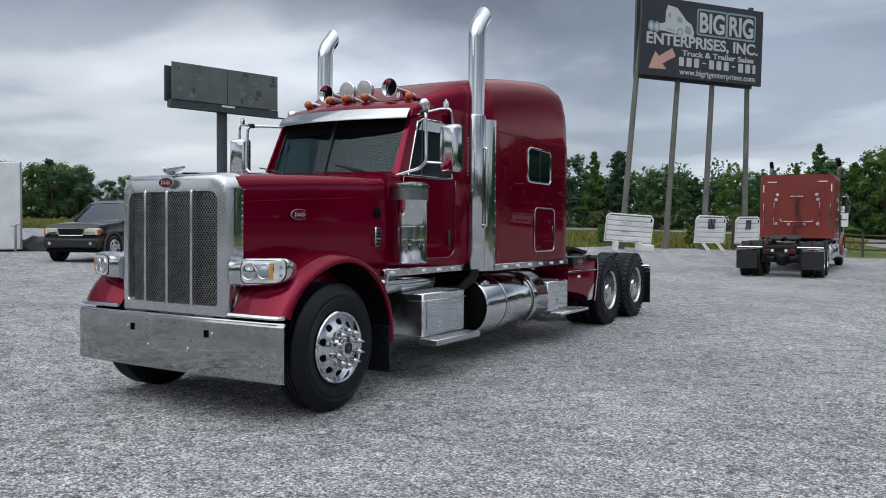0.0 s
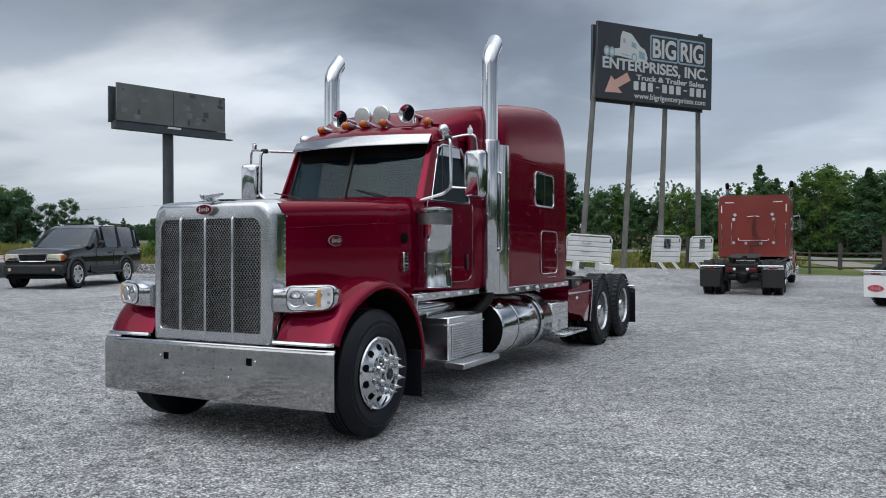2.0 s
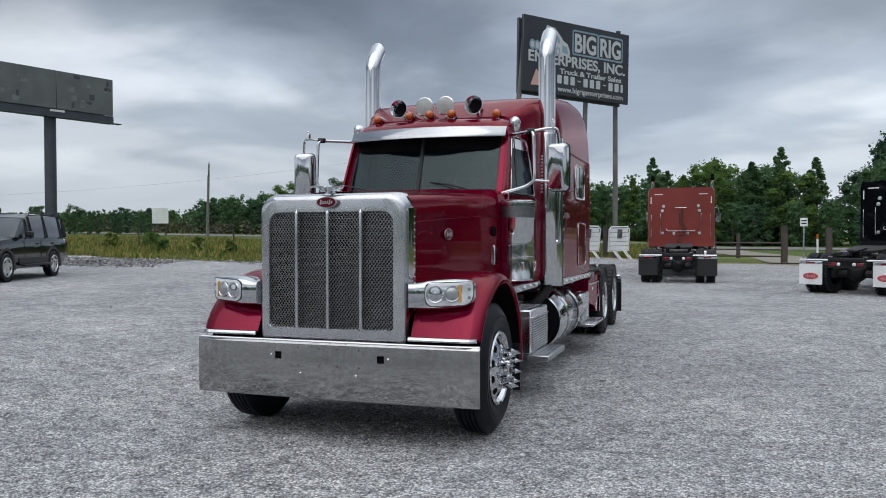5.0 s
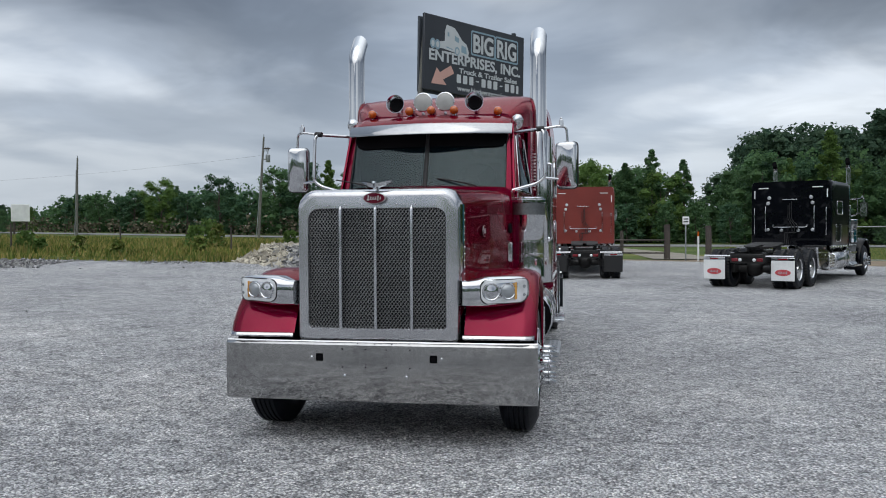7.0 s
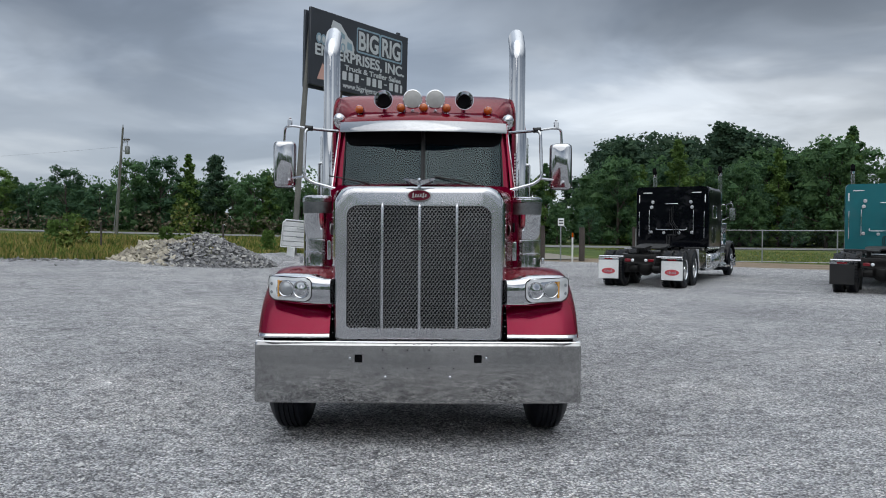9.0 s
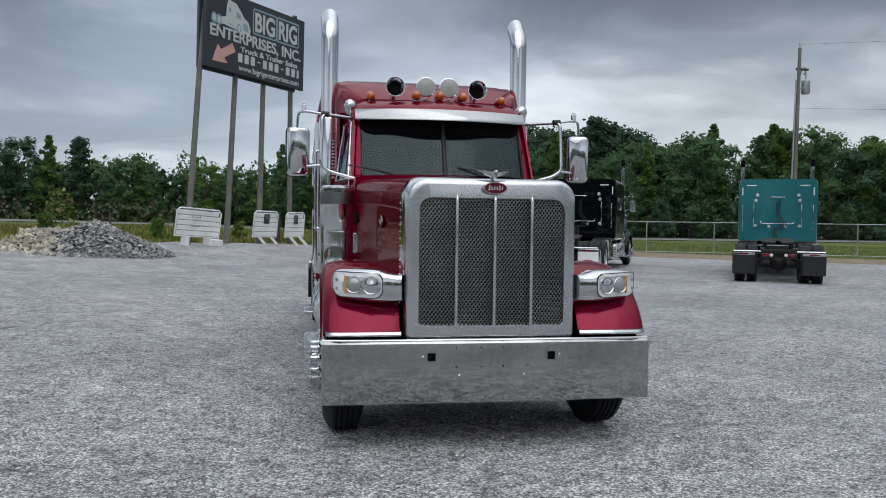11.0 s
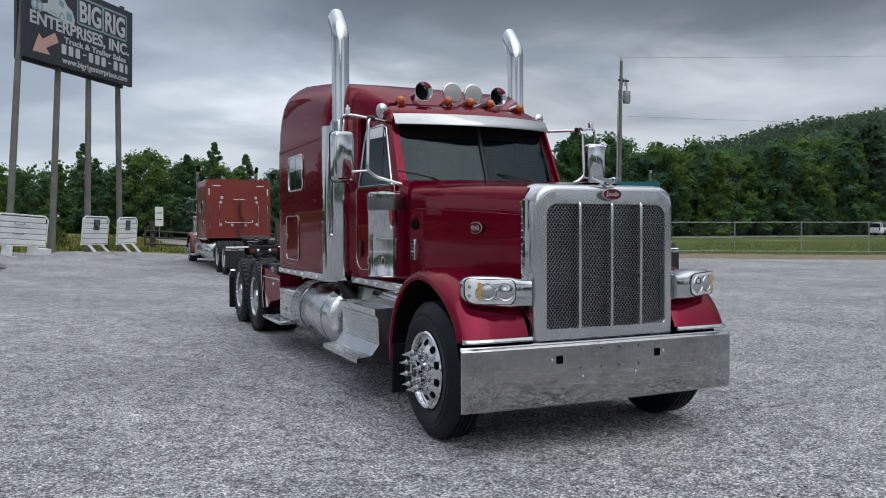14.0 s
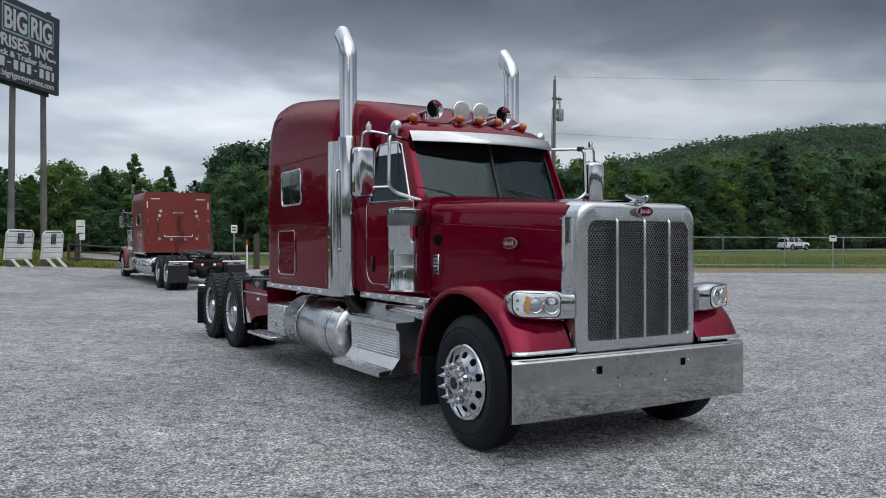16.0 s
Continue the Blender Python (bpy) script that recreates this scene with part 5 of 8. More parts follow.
def air_cleaner(truck, s):
    c = (s * 0.995, 2.08, 0)
    b = part("air_cleaner", lathe(NB(), c, (0, 0, 1), [(1.185, 0.0), (1.185, 0.180), (1.20, 0.176), (1.40, 0.176), (1.403, 0.179), (1.413, 0.179), (1.416, 0.176), (1.52, 0.176), (1.523, 0.180), (1.535, 0.180), (1.538, 0.176), (1.775, 0.176), (1.785, 0.182), (1.905, 0.182)], 36), CHROME, truck, "polished canister air cleaner", smooth=40)
    part("perforated_band", lathe(NB(), c, (0, 0, 1), [(1.79, 0.1825), (1.79, 0.1835), (1.90, 0.1835), (1.90, 0.1825)], 36), DISC, b)
    part("lid", lathe(NB(), c, (0, 0, 1), [(1.905, 0.182), (1.91, 0.193), (1.935, 0.193), (1.941, 0.184), (1.948, 0.184), (1.962, 0.165), (1.967, 0.0)], 36), CHROME, b, "chrome lid")
    for z in (1.45, 1.58):
        st = box(NB(), s * 0.90 - 0.06, s * 0.90 + 0.06, 2.06, 2.12, z - 0.02, z + 0.02, 0.004)
        part("mount_strap", st, BLACK, b)
    for k, a in enumerate((200, 250)):
        q = Vector((s * (1.04 + 0.16 * abs(math.cos(radians(a)))), 2.09 + 0.16 * math.sin(radians(a)), 1.335))
        part("clip", box(NB(), q.x - 0.012, q.x + 0.012, q.y - 0.012, q.y + 0.012, q.z - 0.03, q.z + 0.03, 0.003), CHROME, b)


def mirror(truck, s):
    loop_path = bend([(s * 0.86, 2.34, 2.635), (s * 1.165, 2.10, 2.635), (s * 1.18, 2.09, 2.16), (s * 1.10, 2.10, 2.10), (s * 0.86, 2.06, 2.035)], 0.06)
    br = part("mirror_bracket", tube(NB(), loop_path, 0.0165, 10), CHROME, truck, "bright tubular mirror bracket")
    arm = NB()
    tube(arm, bend([(s * 1.14, 2.12, 2.634), (s * 1.29, 2.17, 2.665), (s * 1.385, 2.20, 2.665), (s * 1.40, 2.21, 2.47)], 0.05), 0.013, 8)
    part("lower_mirror_arm", tube(NB(), [(s * 1.17, 2.10, 2.155), (s * 1.385, 2.20, 2.14)], 0.013, 8), CHROME, br)
    part("mirror_clamp", cyl(NB(), (s * 1.10, 2.115, 2.635), (s * 1.17, 2.13, 2.642), 0.027, n=10), BLACK, br)
    part("mirror_arm", arm, CHROME, br)
    box_m = Matrix.Translation((s * 1.388, 2.215, 2.290)) @ Matrix.Rotation(radians(-10 * s), 4, "Z")
    poly = rrect(-0.105, 0.105, -0.235, 0.225, 0.045, 5)
    sh = NB()
    loft(sh, [[box_m @ Vector((a * k, d, b * (1 - (1 - k) * 0.45))) for a, b in poly] for d, k in ((-0.075, 0.80), (-0.068, 0.90), (-0.05, 0.97), (-0.01, 1.0), (0.03, 1.0))], True, True, True)
    mr = part("mirror_shell", sh, CHROME, br, "chrome mirror back", smooth=50)
    gl = NB()
    slab(gl, rrect(-0.095, 0.095, -0.225, 0.215, 0.04, 5), lambda a, b, d: box_m @ Vector((a, 0.0305 + d, b)), 0.003)
    part("mirror_glass", gl, CHROME, mr)
    rim = NB()
    tube(rim, [box_m @ Vector((a, 0.03, b)) for a, b in poly], 0.008, 6, loop=True)
    part("mirror_rim", rim, BLACK, mr)
    cap = NB()
    box(cap, s * 1.335 - 0.022, s * 1.335 + 0.022, 2.17, 2.21, 2.665, 2.735, 0.006)
    ball(cap, (s * 1.335, 2.19, 2.745), 0.014, 0.014, 0.012, 10, 6)
    part("turn_lamp", cap, CHROME, br)


def roof_lamps(truck):
    for x, y, z in ((-0.675, 2.55, 2.895), (-0.235, 2.38, 2.89), (0.0, 2.36, 2.89), (0.235, 2.38, 2.89), (0.675, 2.55, 2.895)):
        d = Vector((0.12 * (1 if x > 0.1 else -1 if x < -0.1 else 0), -1, 0)).normalized()
        lamp = part("cab_marker_lamp", lathe(NB(), Vector((x, y, z)) - d * 0.17, d, [(-0.13, 0.0), (-0.128, 0.012), (0.02, 0.033), (0.13, 0.046), (0.165, 0.046)], 18), CHROME, truck, "torpedo cab marker with amber lens")
        part("amber_lens", lathe(NB(), Vector((x, y, z)), d, [(-0.006, 0.043), (0.012, 0.045), (0.034, 0.036), (0.050, 0.015), (0.053, 0.0)], 18), AMBER, lamp, "amber conical lens")
        part("lamp_foot", cyl(NB(), (x, y + 0.05, z - 0.075), (x, y + 0.06, z - 0.02), 0.022, n=10), CHROME, lamp)
    for x, y, z in ((-0.118, 2.52, 3.004), (0.118, 2.52, 3.004)):
        lamp = part("roof_spot_lamp", lathe(NB(), (x, y, z), (0, 1, 0), [(-0.012, 0.0), (-0.008, 0.06), (0.0, 0.095), (0.006, 0.103), (0.03, 0.100), (0.09, 0.075), (0.12, 0.035), (0.125, 0.0)], 28), CHROME, truck, "round clear roof lamp")
        part("lens", lathe(NB(), (x, y, z), (0, 1, 0), [(-0.018, 0.0), (-0.014, 0.05), (-0.003, 0.092), (0.004, 0.096)], 28), LAMP_LENS, lamp, "frosted clear lens")
        part("lamp_foot", cyl(NB(), (x, y + 0.04, z - 0.20), (x, y + 0.03, z - 0.07), 0.015, n=8), CHROME, lamp)
    for x, y, z, ln in ((-0.425, 2.55, 3.002, 0.50), (0.425, 2.55, 3.002, 0.62)):
        horn = part("air_horn", lathe(NB(), (x, y, z), (0, 1, 0), [(0.11, 0.0), (0.11, 0.022), (0.06, 0.042), (0.022, 0.072), (-0.004, 0.094), (-0.004, 0.099), (0.010, 0.092), (0.05, 0.052), (0.12, 0.030), (ln * 0.8, 0.016), (ln, 0.014), (ln, 0.0)], 28), CHROME, truck, "long trumpet air horn")
        part("horn_throat", lathe(NB(), (x, y, z), (0, 1, 0), [(0.030, 0.064), (0.045, 0.055), (0.050, 0.030), (0.052, 0.0)], 24), VOID, horn)
        ft = NB()
        part("horn_foot", box(NB(), x - 0.02, x + 0.02, y + 0.16, y + 0.22, z - 0.16, z - 0.02, 0.005), CHROME, horn)
        box(ft, x - 0.045, x + 0.045, y + ln - 0.02, y + ln + 0.07, z - 0.07, z + 0.03, 0.008)
        part("horn_bracket", ft, CHROME, horn)
    for s in (1, -1):
        lamp = part("roof_beacon", lathe(NB(), (s * 0.855, 2.56, 2.72), (s * 0.3, -0.5, 0.8), [(0, 0.0), (0, 0.048), (0.03, 0.064), (0.07, 0.066), (0.11, 0.056), (0.14, 0.030), (0.15, 0.0)], 20), CHROME, truck, "small bright domed roof lamp")
        part("lamp_foot", cyl(NB(), (s * 0.84, 2.55, 2.65), (s * 0.855, 2.56, 2.74), 0.02, n=8), CHROME, lamp)


def tread(parent, name, x0, x1, y0, y1, z):
    """Raised diamond bars on a step or box top."""
    bm = NB()
    for i in range(int((y1 - y0) / 0.055)):
        for j in range(max(1, int((x1 - x0) / 0.045))):
            y, x = y0 + 0.03 + i * 0.055, x0 + 0.022 + j * 0.045
            m = Matrix.Translation((x, y, z)) @ Matrix.Rotation(radians(45 if (i + j) % 2 else -45), 4, "Z")
            box(bm, -0.014, 0.014, -0.004, 0.004, -0.001, 0.003, m=m)
    return tagged(part(name, bm, ALU, parent), kind="stuff")


def undercarriage(truck, paint, flap_mat, flap_badge, dy, side_boxes):
    ya, yb, yt = 7.56 + dy, 8.87 + dy, 9.53 + dy
    for s in (1, -1):
        part("frame_rail", box(NB(), s * 0.43 - 0.045, s * 0.43 + 0.045, 0.25, yt + 0.03, 0.72, 0.98, 0.01), FRAME_BLACK, truck)
        # step box behind the front wheel
        if s > 0:
            bx = part("battery_box", box(NB(), 0.55, 1.13, 2.13, 2.95, 0.455, 0.885, 0.012), ALU, truck, "polished battery box with a ribbed face")
            part("tread_face", box(NB(), 1.131, 1.138, 2.20, 2.93, 0.475, 0.80, 0.002), ALU_DULL, bx)
            for k in range(13):
                part("face_rib", tube(NB(), [(1.139, 2.21, 0.491 + k * 0.0245), (1.139, 2.92, 0.491 + k * 0.0245)], 0.0075, 6), ALU, bx)
            part("step_lip", box(NB(), 0.9, 1.145, 2.12, 2.96, 0.80, 0.815, 0.004), ALU, bx)
            tread(bx, "top_tread_pattern", 0.72, 1.12, 2.15, 2.93, 0.885)
            part("end_plate", box(NB(), 0.56, 1.125, 2.122, 2.129, 0.465, 0.875, 0.003), ALU, bx, "polished aluminium end plate")
            sp = part("step", box(NB(), 1.10, 1.315, 2.10, 2.98, 0.392, 0.450, 0.008), ALU_DULL, truck, "aluminium tread step")
            tread(sp, "tread_pattern", 1.12, 1.31, 2.11, 2.97, 0.450)
        else:
            prof = [(0.60, 0.44), (1.10, 0.40), (1.315, 0.40), (1.315, 0.445), (1.175, 0.46), (1.10, 0.56), (1.11, 0.80), (1.14, 0.83), (1.14, 0.885), (0.95, 0.895), (0.93, 1.02), (0.60, 1.02)]
            bm = NB()
            loft(bm, [[(-x, y, z) for x, z in prof] for y in (2.03, 3.13)], True, True, True)
            bx = part("step_box", bm, ALU, truck, "two-tier polished step box")
            for x0, x1, z in ((1.16, 1.315, 0.447), (0.96, 1.135, 0.896)):
                tread(bx, "tread_pattern", -x1, -x0, 2.05, 3.11, z)
            for k in range(9):
                rb = tube(NB(), [(-1.108 - 0.002, 2.06, 0.575 + k * 0.025), (-1.108 - 0.002, 3.10, 0.575 + k * 0.025)], 0.008, 6)
                part("face_rib", rb, ALU, bx)
            ep = NB()
            slab(ep, [(-x, z) for x, z in prof], lambda a, c, d: (a, 2.029 - d, c), 0.006)
            plate = part("end_plate", ep, ALU, bx, "polished aluminium end plate")
            for k in range(5):
                part("rivet", ball(NB(), (-1.20 + 0.012 * k, 2.020, 0.425 + 0.022 * k), 0.006, 0.004, 0.006, 8, 5), CHROME, plate)
            for k in range(3):
                part("boss", ball(NB(), (-0.80, 2.022, 0.58 + k * 0.15), 0.03, 0.012, 0.03, 12, 6), ALU, bx)
        # upright front plate with lamps, ahead of the step box
        pl = NB()
        loft(pl, [[(s * x, 1.62 + dy, z) for x, z in ((0.62, 1.10), (1.06, 1.10), (1.02, 0.80), (0.90, 0.55), (0.62, 0.55))] for dy in (0, 0.03)], True, True, True)
        bk = part("skirt_plate", pl, ALU_DULL, truck, "aluminium skirt plate")
        for k in range(3):
            part("oval_lamp", ball(NB(), (s * (1.0 - 0.04 * k), 1.612, 1.02 - 0.16 * k), 0.045, 0.016, 0.022, 12, 6), CLEAR_LENS, bk)
        part("air_tank", lathe(NB(), (s * 0.86, 1.75, 0.97), (0, 1, 0), [(0, 0), (0.02, 0.06), (0.06, 0.085), (0.9, 0.085), (0.95, 0.06), (0.97, 0)], 24), POLISHED, truck, "polished round air tank")
        # fuel tank
        R, cx, cz = 0.325, s * 0.885, 0.655
        y0, y1 = 3.34, 5.05 if side_boxes else 6.60
        tk = part("fuel_tank", lathe(NB(), (cx, y0, cz), (0, 1, 0), [(0.0, 0.0), (-0.012, 0.15), (0.0, R - 0.03), (0.02, R - 0.005), (0.04, R), (y1 - y0 - 0.04, R), (y1 - y0 - 0.01, R - 0.02), (y1 - y0, R - 0.05), (y1 - y0 + 0.01, 0.0)], 48), POLISHED if s > 0 else ALU, truck, "polished aluminium fuel tank")
        # the left end is near-black: the dark it mirrors is put into its colour
        part("tank_end", lathe(NB(), (cx, y0 - 0.004, cz), (0, 1, 0), [(-0.014, 0.0), (-0.014, 0.16), (-0.003, R - 0.03), (0.012, R - 0.012)], 40), VOID if s > 0 else ALU, tk)
        for y, hw in ((3.86, 0.045), (4.62, 0.045)) if s > 0 else ((3.62, 0.012), (4.55, 0.012)):
            part("tank_strap", lathe(NB(), (cx, y, cz), (0, 1, 0), [(-hw - 0.006, R - 0.001), (-hw - 0.006, R + 0.003), (-hw, R + 0.009), (hw, R + 0.009), (hw + 0.006, R + 0.003), (hw + 0.006, R - 0.001)], 48), CHROME, tk, "bright tank strap")
            for e in (-1, 1):
                part("strap_edge", lathe(NB(), (cx, y + e * (hw + 0.010), cz), (0, 1, 0), [(-0.004, R - 0.002), (-0.004, R + 0.002), (0.004, R + 0.002), (0.004, R - 0.002)], 48), BLACK, tk)
        part("filler_cap", lathe(NB(), (cx + s * 0.19, 3.50, cz + 0.262), (s * 0.55, 0, 0.83), [(0, 0.055), (0.035, 0.055), (0.045, 0.045), (0.045, 0.0)], 20), CHROME, tk, "filler cap")
        lvr = NB()
        tube(lvr, bend([(cx + s * 0.05, 4.72, cz + 0.34), (cx + s * 0.12, 4.70, cz + 0.42), (cx + s * 0.20, 4.86, cz + 0.36)], 0.03), 0.012, 6)
        part("tank_fitting", lvr, CHROME, tk)
        if side_boxes:
            # tool box and step behind the tank
            tb = part("tool_box", box(NB(), s * 0.87 - 0.29, s * 0.87 + 0.29, 5.12, 5.80, 0.46, 0.845, 0.012), ALU, truck, "aluminium side tool box")
            for k in range(4):
                part("panel_rib", box(NB(), s * 1.163 - 0.004, s * 1.163 + 0.004, 5.15, 5.77, 0.53 + k * 0.085, 0.545 + k * 0.085, 0.002), ALU_DULL, tb)
            part("latch", box(NB(), s * 1.168 - 0.006, s * 1.168 + 0.006, 5.44, 5.49, 0.56, 0.62, 0.003), CHROME, tb)
            sp = part("step", box(NB(), s * 1.18 - 0.13, s * 1.18 + 0.13, 5.22, 6.22, 0.405, 0.445, 0.008), ALU, truck, "aluminium tread step")
            tread(sp, "tread_pattern", s * 1.18 - 0.12, s * 1.18 + 0.12, 5.24, 6.20, 0.445)
            # painted quarter fender ahead of the drive wheels
            F = ya - 0.60
            qp = NB()
            loft(qp, [[(s * x, y, z) for y, z in ((5.85, 0.99), (F - 0.05, 1.065), (F, 1.06), (F - 0.015, 0.84), (F - 0.11, 0.50), (F - 0.30, 0.50), (6.45, 0.60), (5.85, 0.68))] for x in (0.62, 1.130, 1.145)], True, True, True)
            q = part("quarter_fender", qp, paint, truck, "painted quarter fender with bright edge")
            eg = NB()
            loft(eg, [[(s * x, F + d, z) for x, d in ((0.62, dd + 0.004), (1.150, dd + 0.004), (1.168, dd - 0.012), (1.172, dd + 0.016), (1.150, dd + 0.026), (0.62, dd + 0.026))] for z, dd in ((1.10, 0.004), (0.95, 0.002), (0.84, -0.012), (0.66, -0.06), (0.48, -0.112))], True, True, True)
            part("fender_edge", eg, CHROME, q, "bright fender edge")
            part("fender_strip", box(NB(), s * 1.150 - 0.010, s * 1.150 + 0.010, 5.85, F - 0.02, 0.925, 0.950, 0.004), CHROME, q)
            cr = NB()
            slab(cr, [(F - 0.125, 0.50), (F - 0.36, 0.50), (F - 0.30, 0.62), (F - 0.09, 0.74), (F - 0.06, 0.70)], lambda y, z, d: (s * (1.146 + d), y, z), 0.004)
            part("fender_corner", cr, STAINLESS, q)
            part("oval_lamp", ball(NB(), (s * 1.150, 6.25, 0.86), 0.012, 0.07, 0.024, 12, 6), CLEAR_LENS, q)
            # deck box behind the sleeper
            db = part("deck_box", box(NB(), s * 0.86 - 0.28, s * 0.86 + 0.28, 6.05, 6.55, 1.00, 1.14, 0.01), BLACK, truck, "black deck box with oval mark")
            oval_badge(db, lambda a, b, d, s=s: (s * (1.1405 + d), 6.30 + a, 1.065 + b), 0.10, 0.04, "pale oval mark")
        # mudflap, hanger and light bar
        hg = NB()
        tube(hg, [(s * 0.45, yt, 0.90), (s * 1.20, yt, 0.90)], 0.024, 8)
        part("flap_hanger", hg, CHROME, truck, "bright mudflap hanger")
        fl = part("mudflap", box(NB(), s * 0.92 - 0.30, s * 0.92 + 0.30, yt + 0.005, yt + 0.017, 0.25, 0.87, 0.003), flap_mat, truck, "hanging mudflap")
        if flap_badge:
            oval_badge(fl, lambda a, b, d, s=s: (s * 0.92 + a, yt + 0.017 + d, 0.47 + b), 0.20, 0.085, "pale red oval mark on the mudflap", FLAP_RED, FLAP_RED)
        part("flap_weight", box(NB(), s * 0.92 - 0.30, s * 0.92 + 0.30, yt, yt + 0.024, 0.79, 0.86, 0.004), STAINLESS, fl)
        part("tape", box(NB(), s * 0.92 - 0.12, s * 0.92 + 0.12, yt + 0.024, yt + 0.027, 0.805, 0.845), RED_LENS, fl)
        part("tail_lamp", box(NB(), s * 0.335 - 0.085, s * 0.335 + 0.085, yt + 0.055, yt + 0.085, 0.755, 0.845, 0.012), RED_LENS, truck, "rectangular red tail lamp")
        part("reverse_lamp", lathe(NB(), (s * 0.19, yt + 0.06, 0.80), (0, 1, 0), [(0, 0.045), (0.02, 0.045), (0.03, 0.03), (0.032, 0)], 16), CLEAR_LENS, truck, "round clear reverse lamp")
        # spring hanger and suspension masses
        part("suspension_beam", box(NB(), s * 0.52 - 0.06, s * 0.52 + 0.06, ya - 0.3, yb + 0.3, 0.42, 0.66, 0.02), FRAME_BLACK, truck)
        part("air_bag", lathe(NB(), (s * 0.52, 0.5 * (ya + yb), 0.62), (0, 0, 1), [(0, 0), (0, 0.12), (0.05, 0.14), (0.10, 0.12), (0.15, 0.14), (0.2, 0.12), (0.2, 0)], 20), RUBBER, truck)
        part("leaf_spring", box(NB(), s * 0.43 - 0.05, s * 0.43 + 0.05, 0.15, 1.5, 0.52, 0.60, 0.01), FRAME_BLACK, truck)
    for y in (0.785, ya, yb):
        part("axle", cyl(NB(), (-0.95, y, 0.525), (0.95, y, 0.525), 0.075 if y < 1 else 0.10, n=14), FRAME_BLACK, truck)
    for y in (ya, yb):
        part("differential", ball(NB(), (0, y, 0.56), 0.24, 0.26, 0.24, 16, 10), FRAME_BLACK, truck)
    part("engine_sump", box(NB(), -0.36, 0.36, 0.5, 2.9, 0.50, 0.98, 0.05), FRAME_BLACK, truck)
    part("drive_shaft", cyl(NB(), (0, 2.9, 0.72), (0, ya, 0.6), 0.07, n=12), FRAME_BLACK, truck)
    for y in (5.2, ya - 0.9, yt):
        part("cross_member", box(NB(), -0.42, 0.42, y - 0.06, y + 0.06, 0.74, 0.96, 0.01), FRAME_BLACK, truck)
    part("rear_panel", box(NB(), -0.46, 0.46, yt + 0.03, yt + 0.06, 0.70, 0.90, 0.01), FRAME_BLACK, truck)
    # fifth wheel: tilted plate with a throat towards the tail
    fw = NB()
    m = Matrix.Translation((0, 0.5 * (ya + yb) - 0.1, 1.16)) @ Matrix.Rotation(radians(-7), 4, "X")
    out = [(-0.10, 0.55), (-0.34, 0.50), (-0.46, 0.28), (-0.46, -0.30), (-0.32, -0.45), (0.32, -0.45), (0.46, -0.30), (0.46, 0.28), (0.34, 0.50), (0.10, 0.55), (0.05, 0.12), (-0.05, 0.12)]
    slab(fw, out, lambda a, b, d: m @ Vector((a, b, d)), 0.045)
    part("fifth_wheel", fw, FRAME_BLACK, truck, "greasy black fifth wheel plate")
    for s in (1, -1):
        part("fifth_wheel_bracket", box(NB(), s * 0.36 - 0.05, s * 0.36 + 0.05, 0.5 * (ya + yb) - 0.35, 0.5 * (ya + yb) + 0.15, 0.97, 1.16, 0.02), FRAME_BLACK, truck)
        part("deck_rail", box(NB(), s * 0.43 - 0.06, s * 0.43 + 0.06, ya - 0.9, yt - 0.03, 0.985, 1.0), STAINLESS, truck)
    part("deck_plate", box(NB(), -0.55, 0.55, 5.78, 6.55, 0.985, 1.005, 0.003), ALU_DULL, truck)


def semi_truck(label, paint, at, flap_mat=None, flap_badge=False, black_tip=False, dy=0.0, side_boxes=True, rake=0.0, low=0.0):
    truck = thing("semi_truck", label, "truck", at)
    bumper(truck)
    grille(truck)
    hood(truck, paint)
    for s in (1, -1):
        fender(truck, s, paint)
        headlight(truck, s)
        stack(truck, s, black_tip)
        air_cleaner(truck, s)
        mirror(truck, s)
        wheel(truck, s, 0.785, True, 0.527)
        wheel(truck, s, 7.56 + dy, False, 0.535)
        wheel(truck, s, 8.87 + dy, False, 0.535)
    cab(truck, paint)
    sleeper(truck, paint, low)
    roof_lamps(truck)
    undercarriage(truck, paint, flap_mat or RUBBER, flap_badge, dy, side_boxes)
    if rake:
        # the body sits a little low at the tail on its springs; the wheels stay level
        m = Matrix.Rotation(radians(rake), 4, "X")
        for ob in truck.children:
            if not ob.name.startswith("wheel"):
                for o in (ob, *ob.children_recursive):
                    o.data.transform(m)
    return truck


semi_truck("glossy candy-red tractor truck with chrome stacks, parked on gravel", PAINT_RED, pose(0, 0, 0), rake=-0.45)

semi_truck("faded orange-red tractor truck parked with its tail to the yard", PAINT_RUST, pose(1.66, 31.11, 0.0, 0, 0, 180.6), BLACK, False, True, dy=0.42, side_boxes=False, low=0.22)
semi_truck("glossy black tractor truck with white mudflaps, parked on gravel", PAINT_BLACK, pose(10.86, 25.5, 0.0, 0, 0, 150.6), WHITE, True, True, dy=0.17, low=0.40)
semi_truck("teal tractor truck with black mudflaps, parked on gravel", PAINT_TEAL, pose(17.0, 23.05, 0.0, 0, 0, 148), BLACK, False, True, dy=0.17, low=0.38)


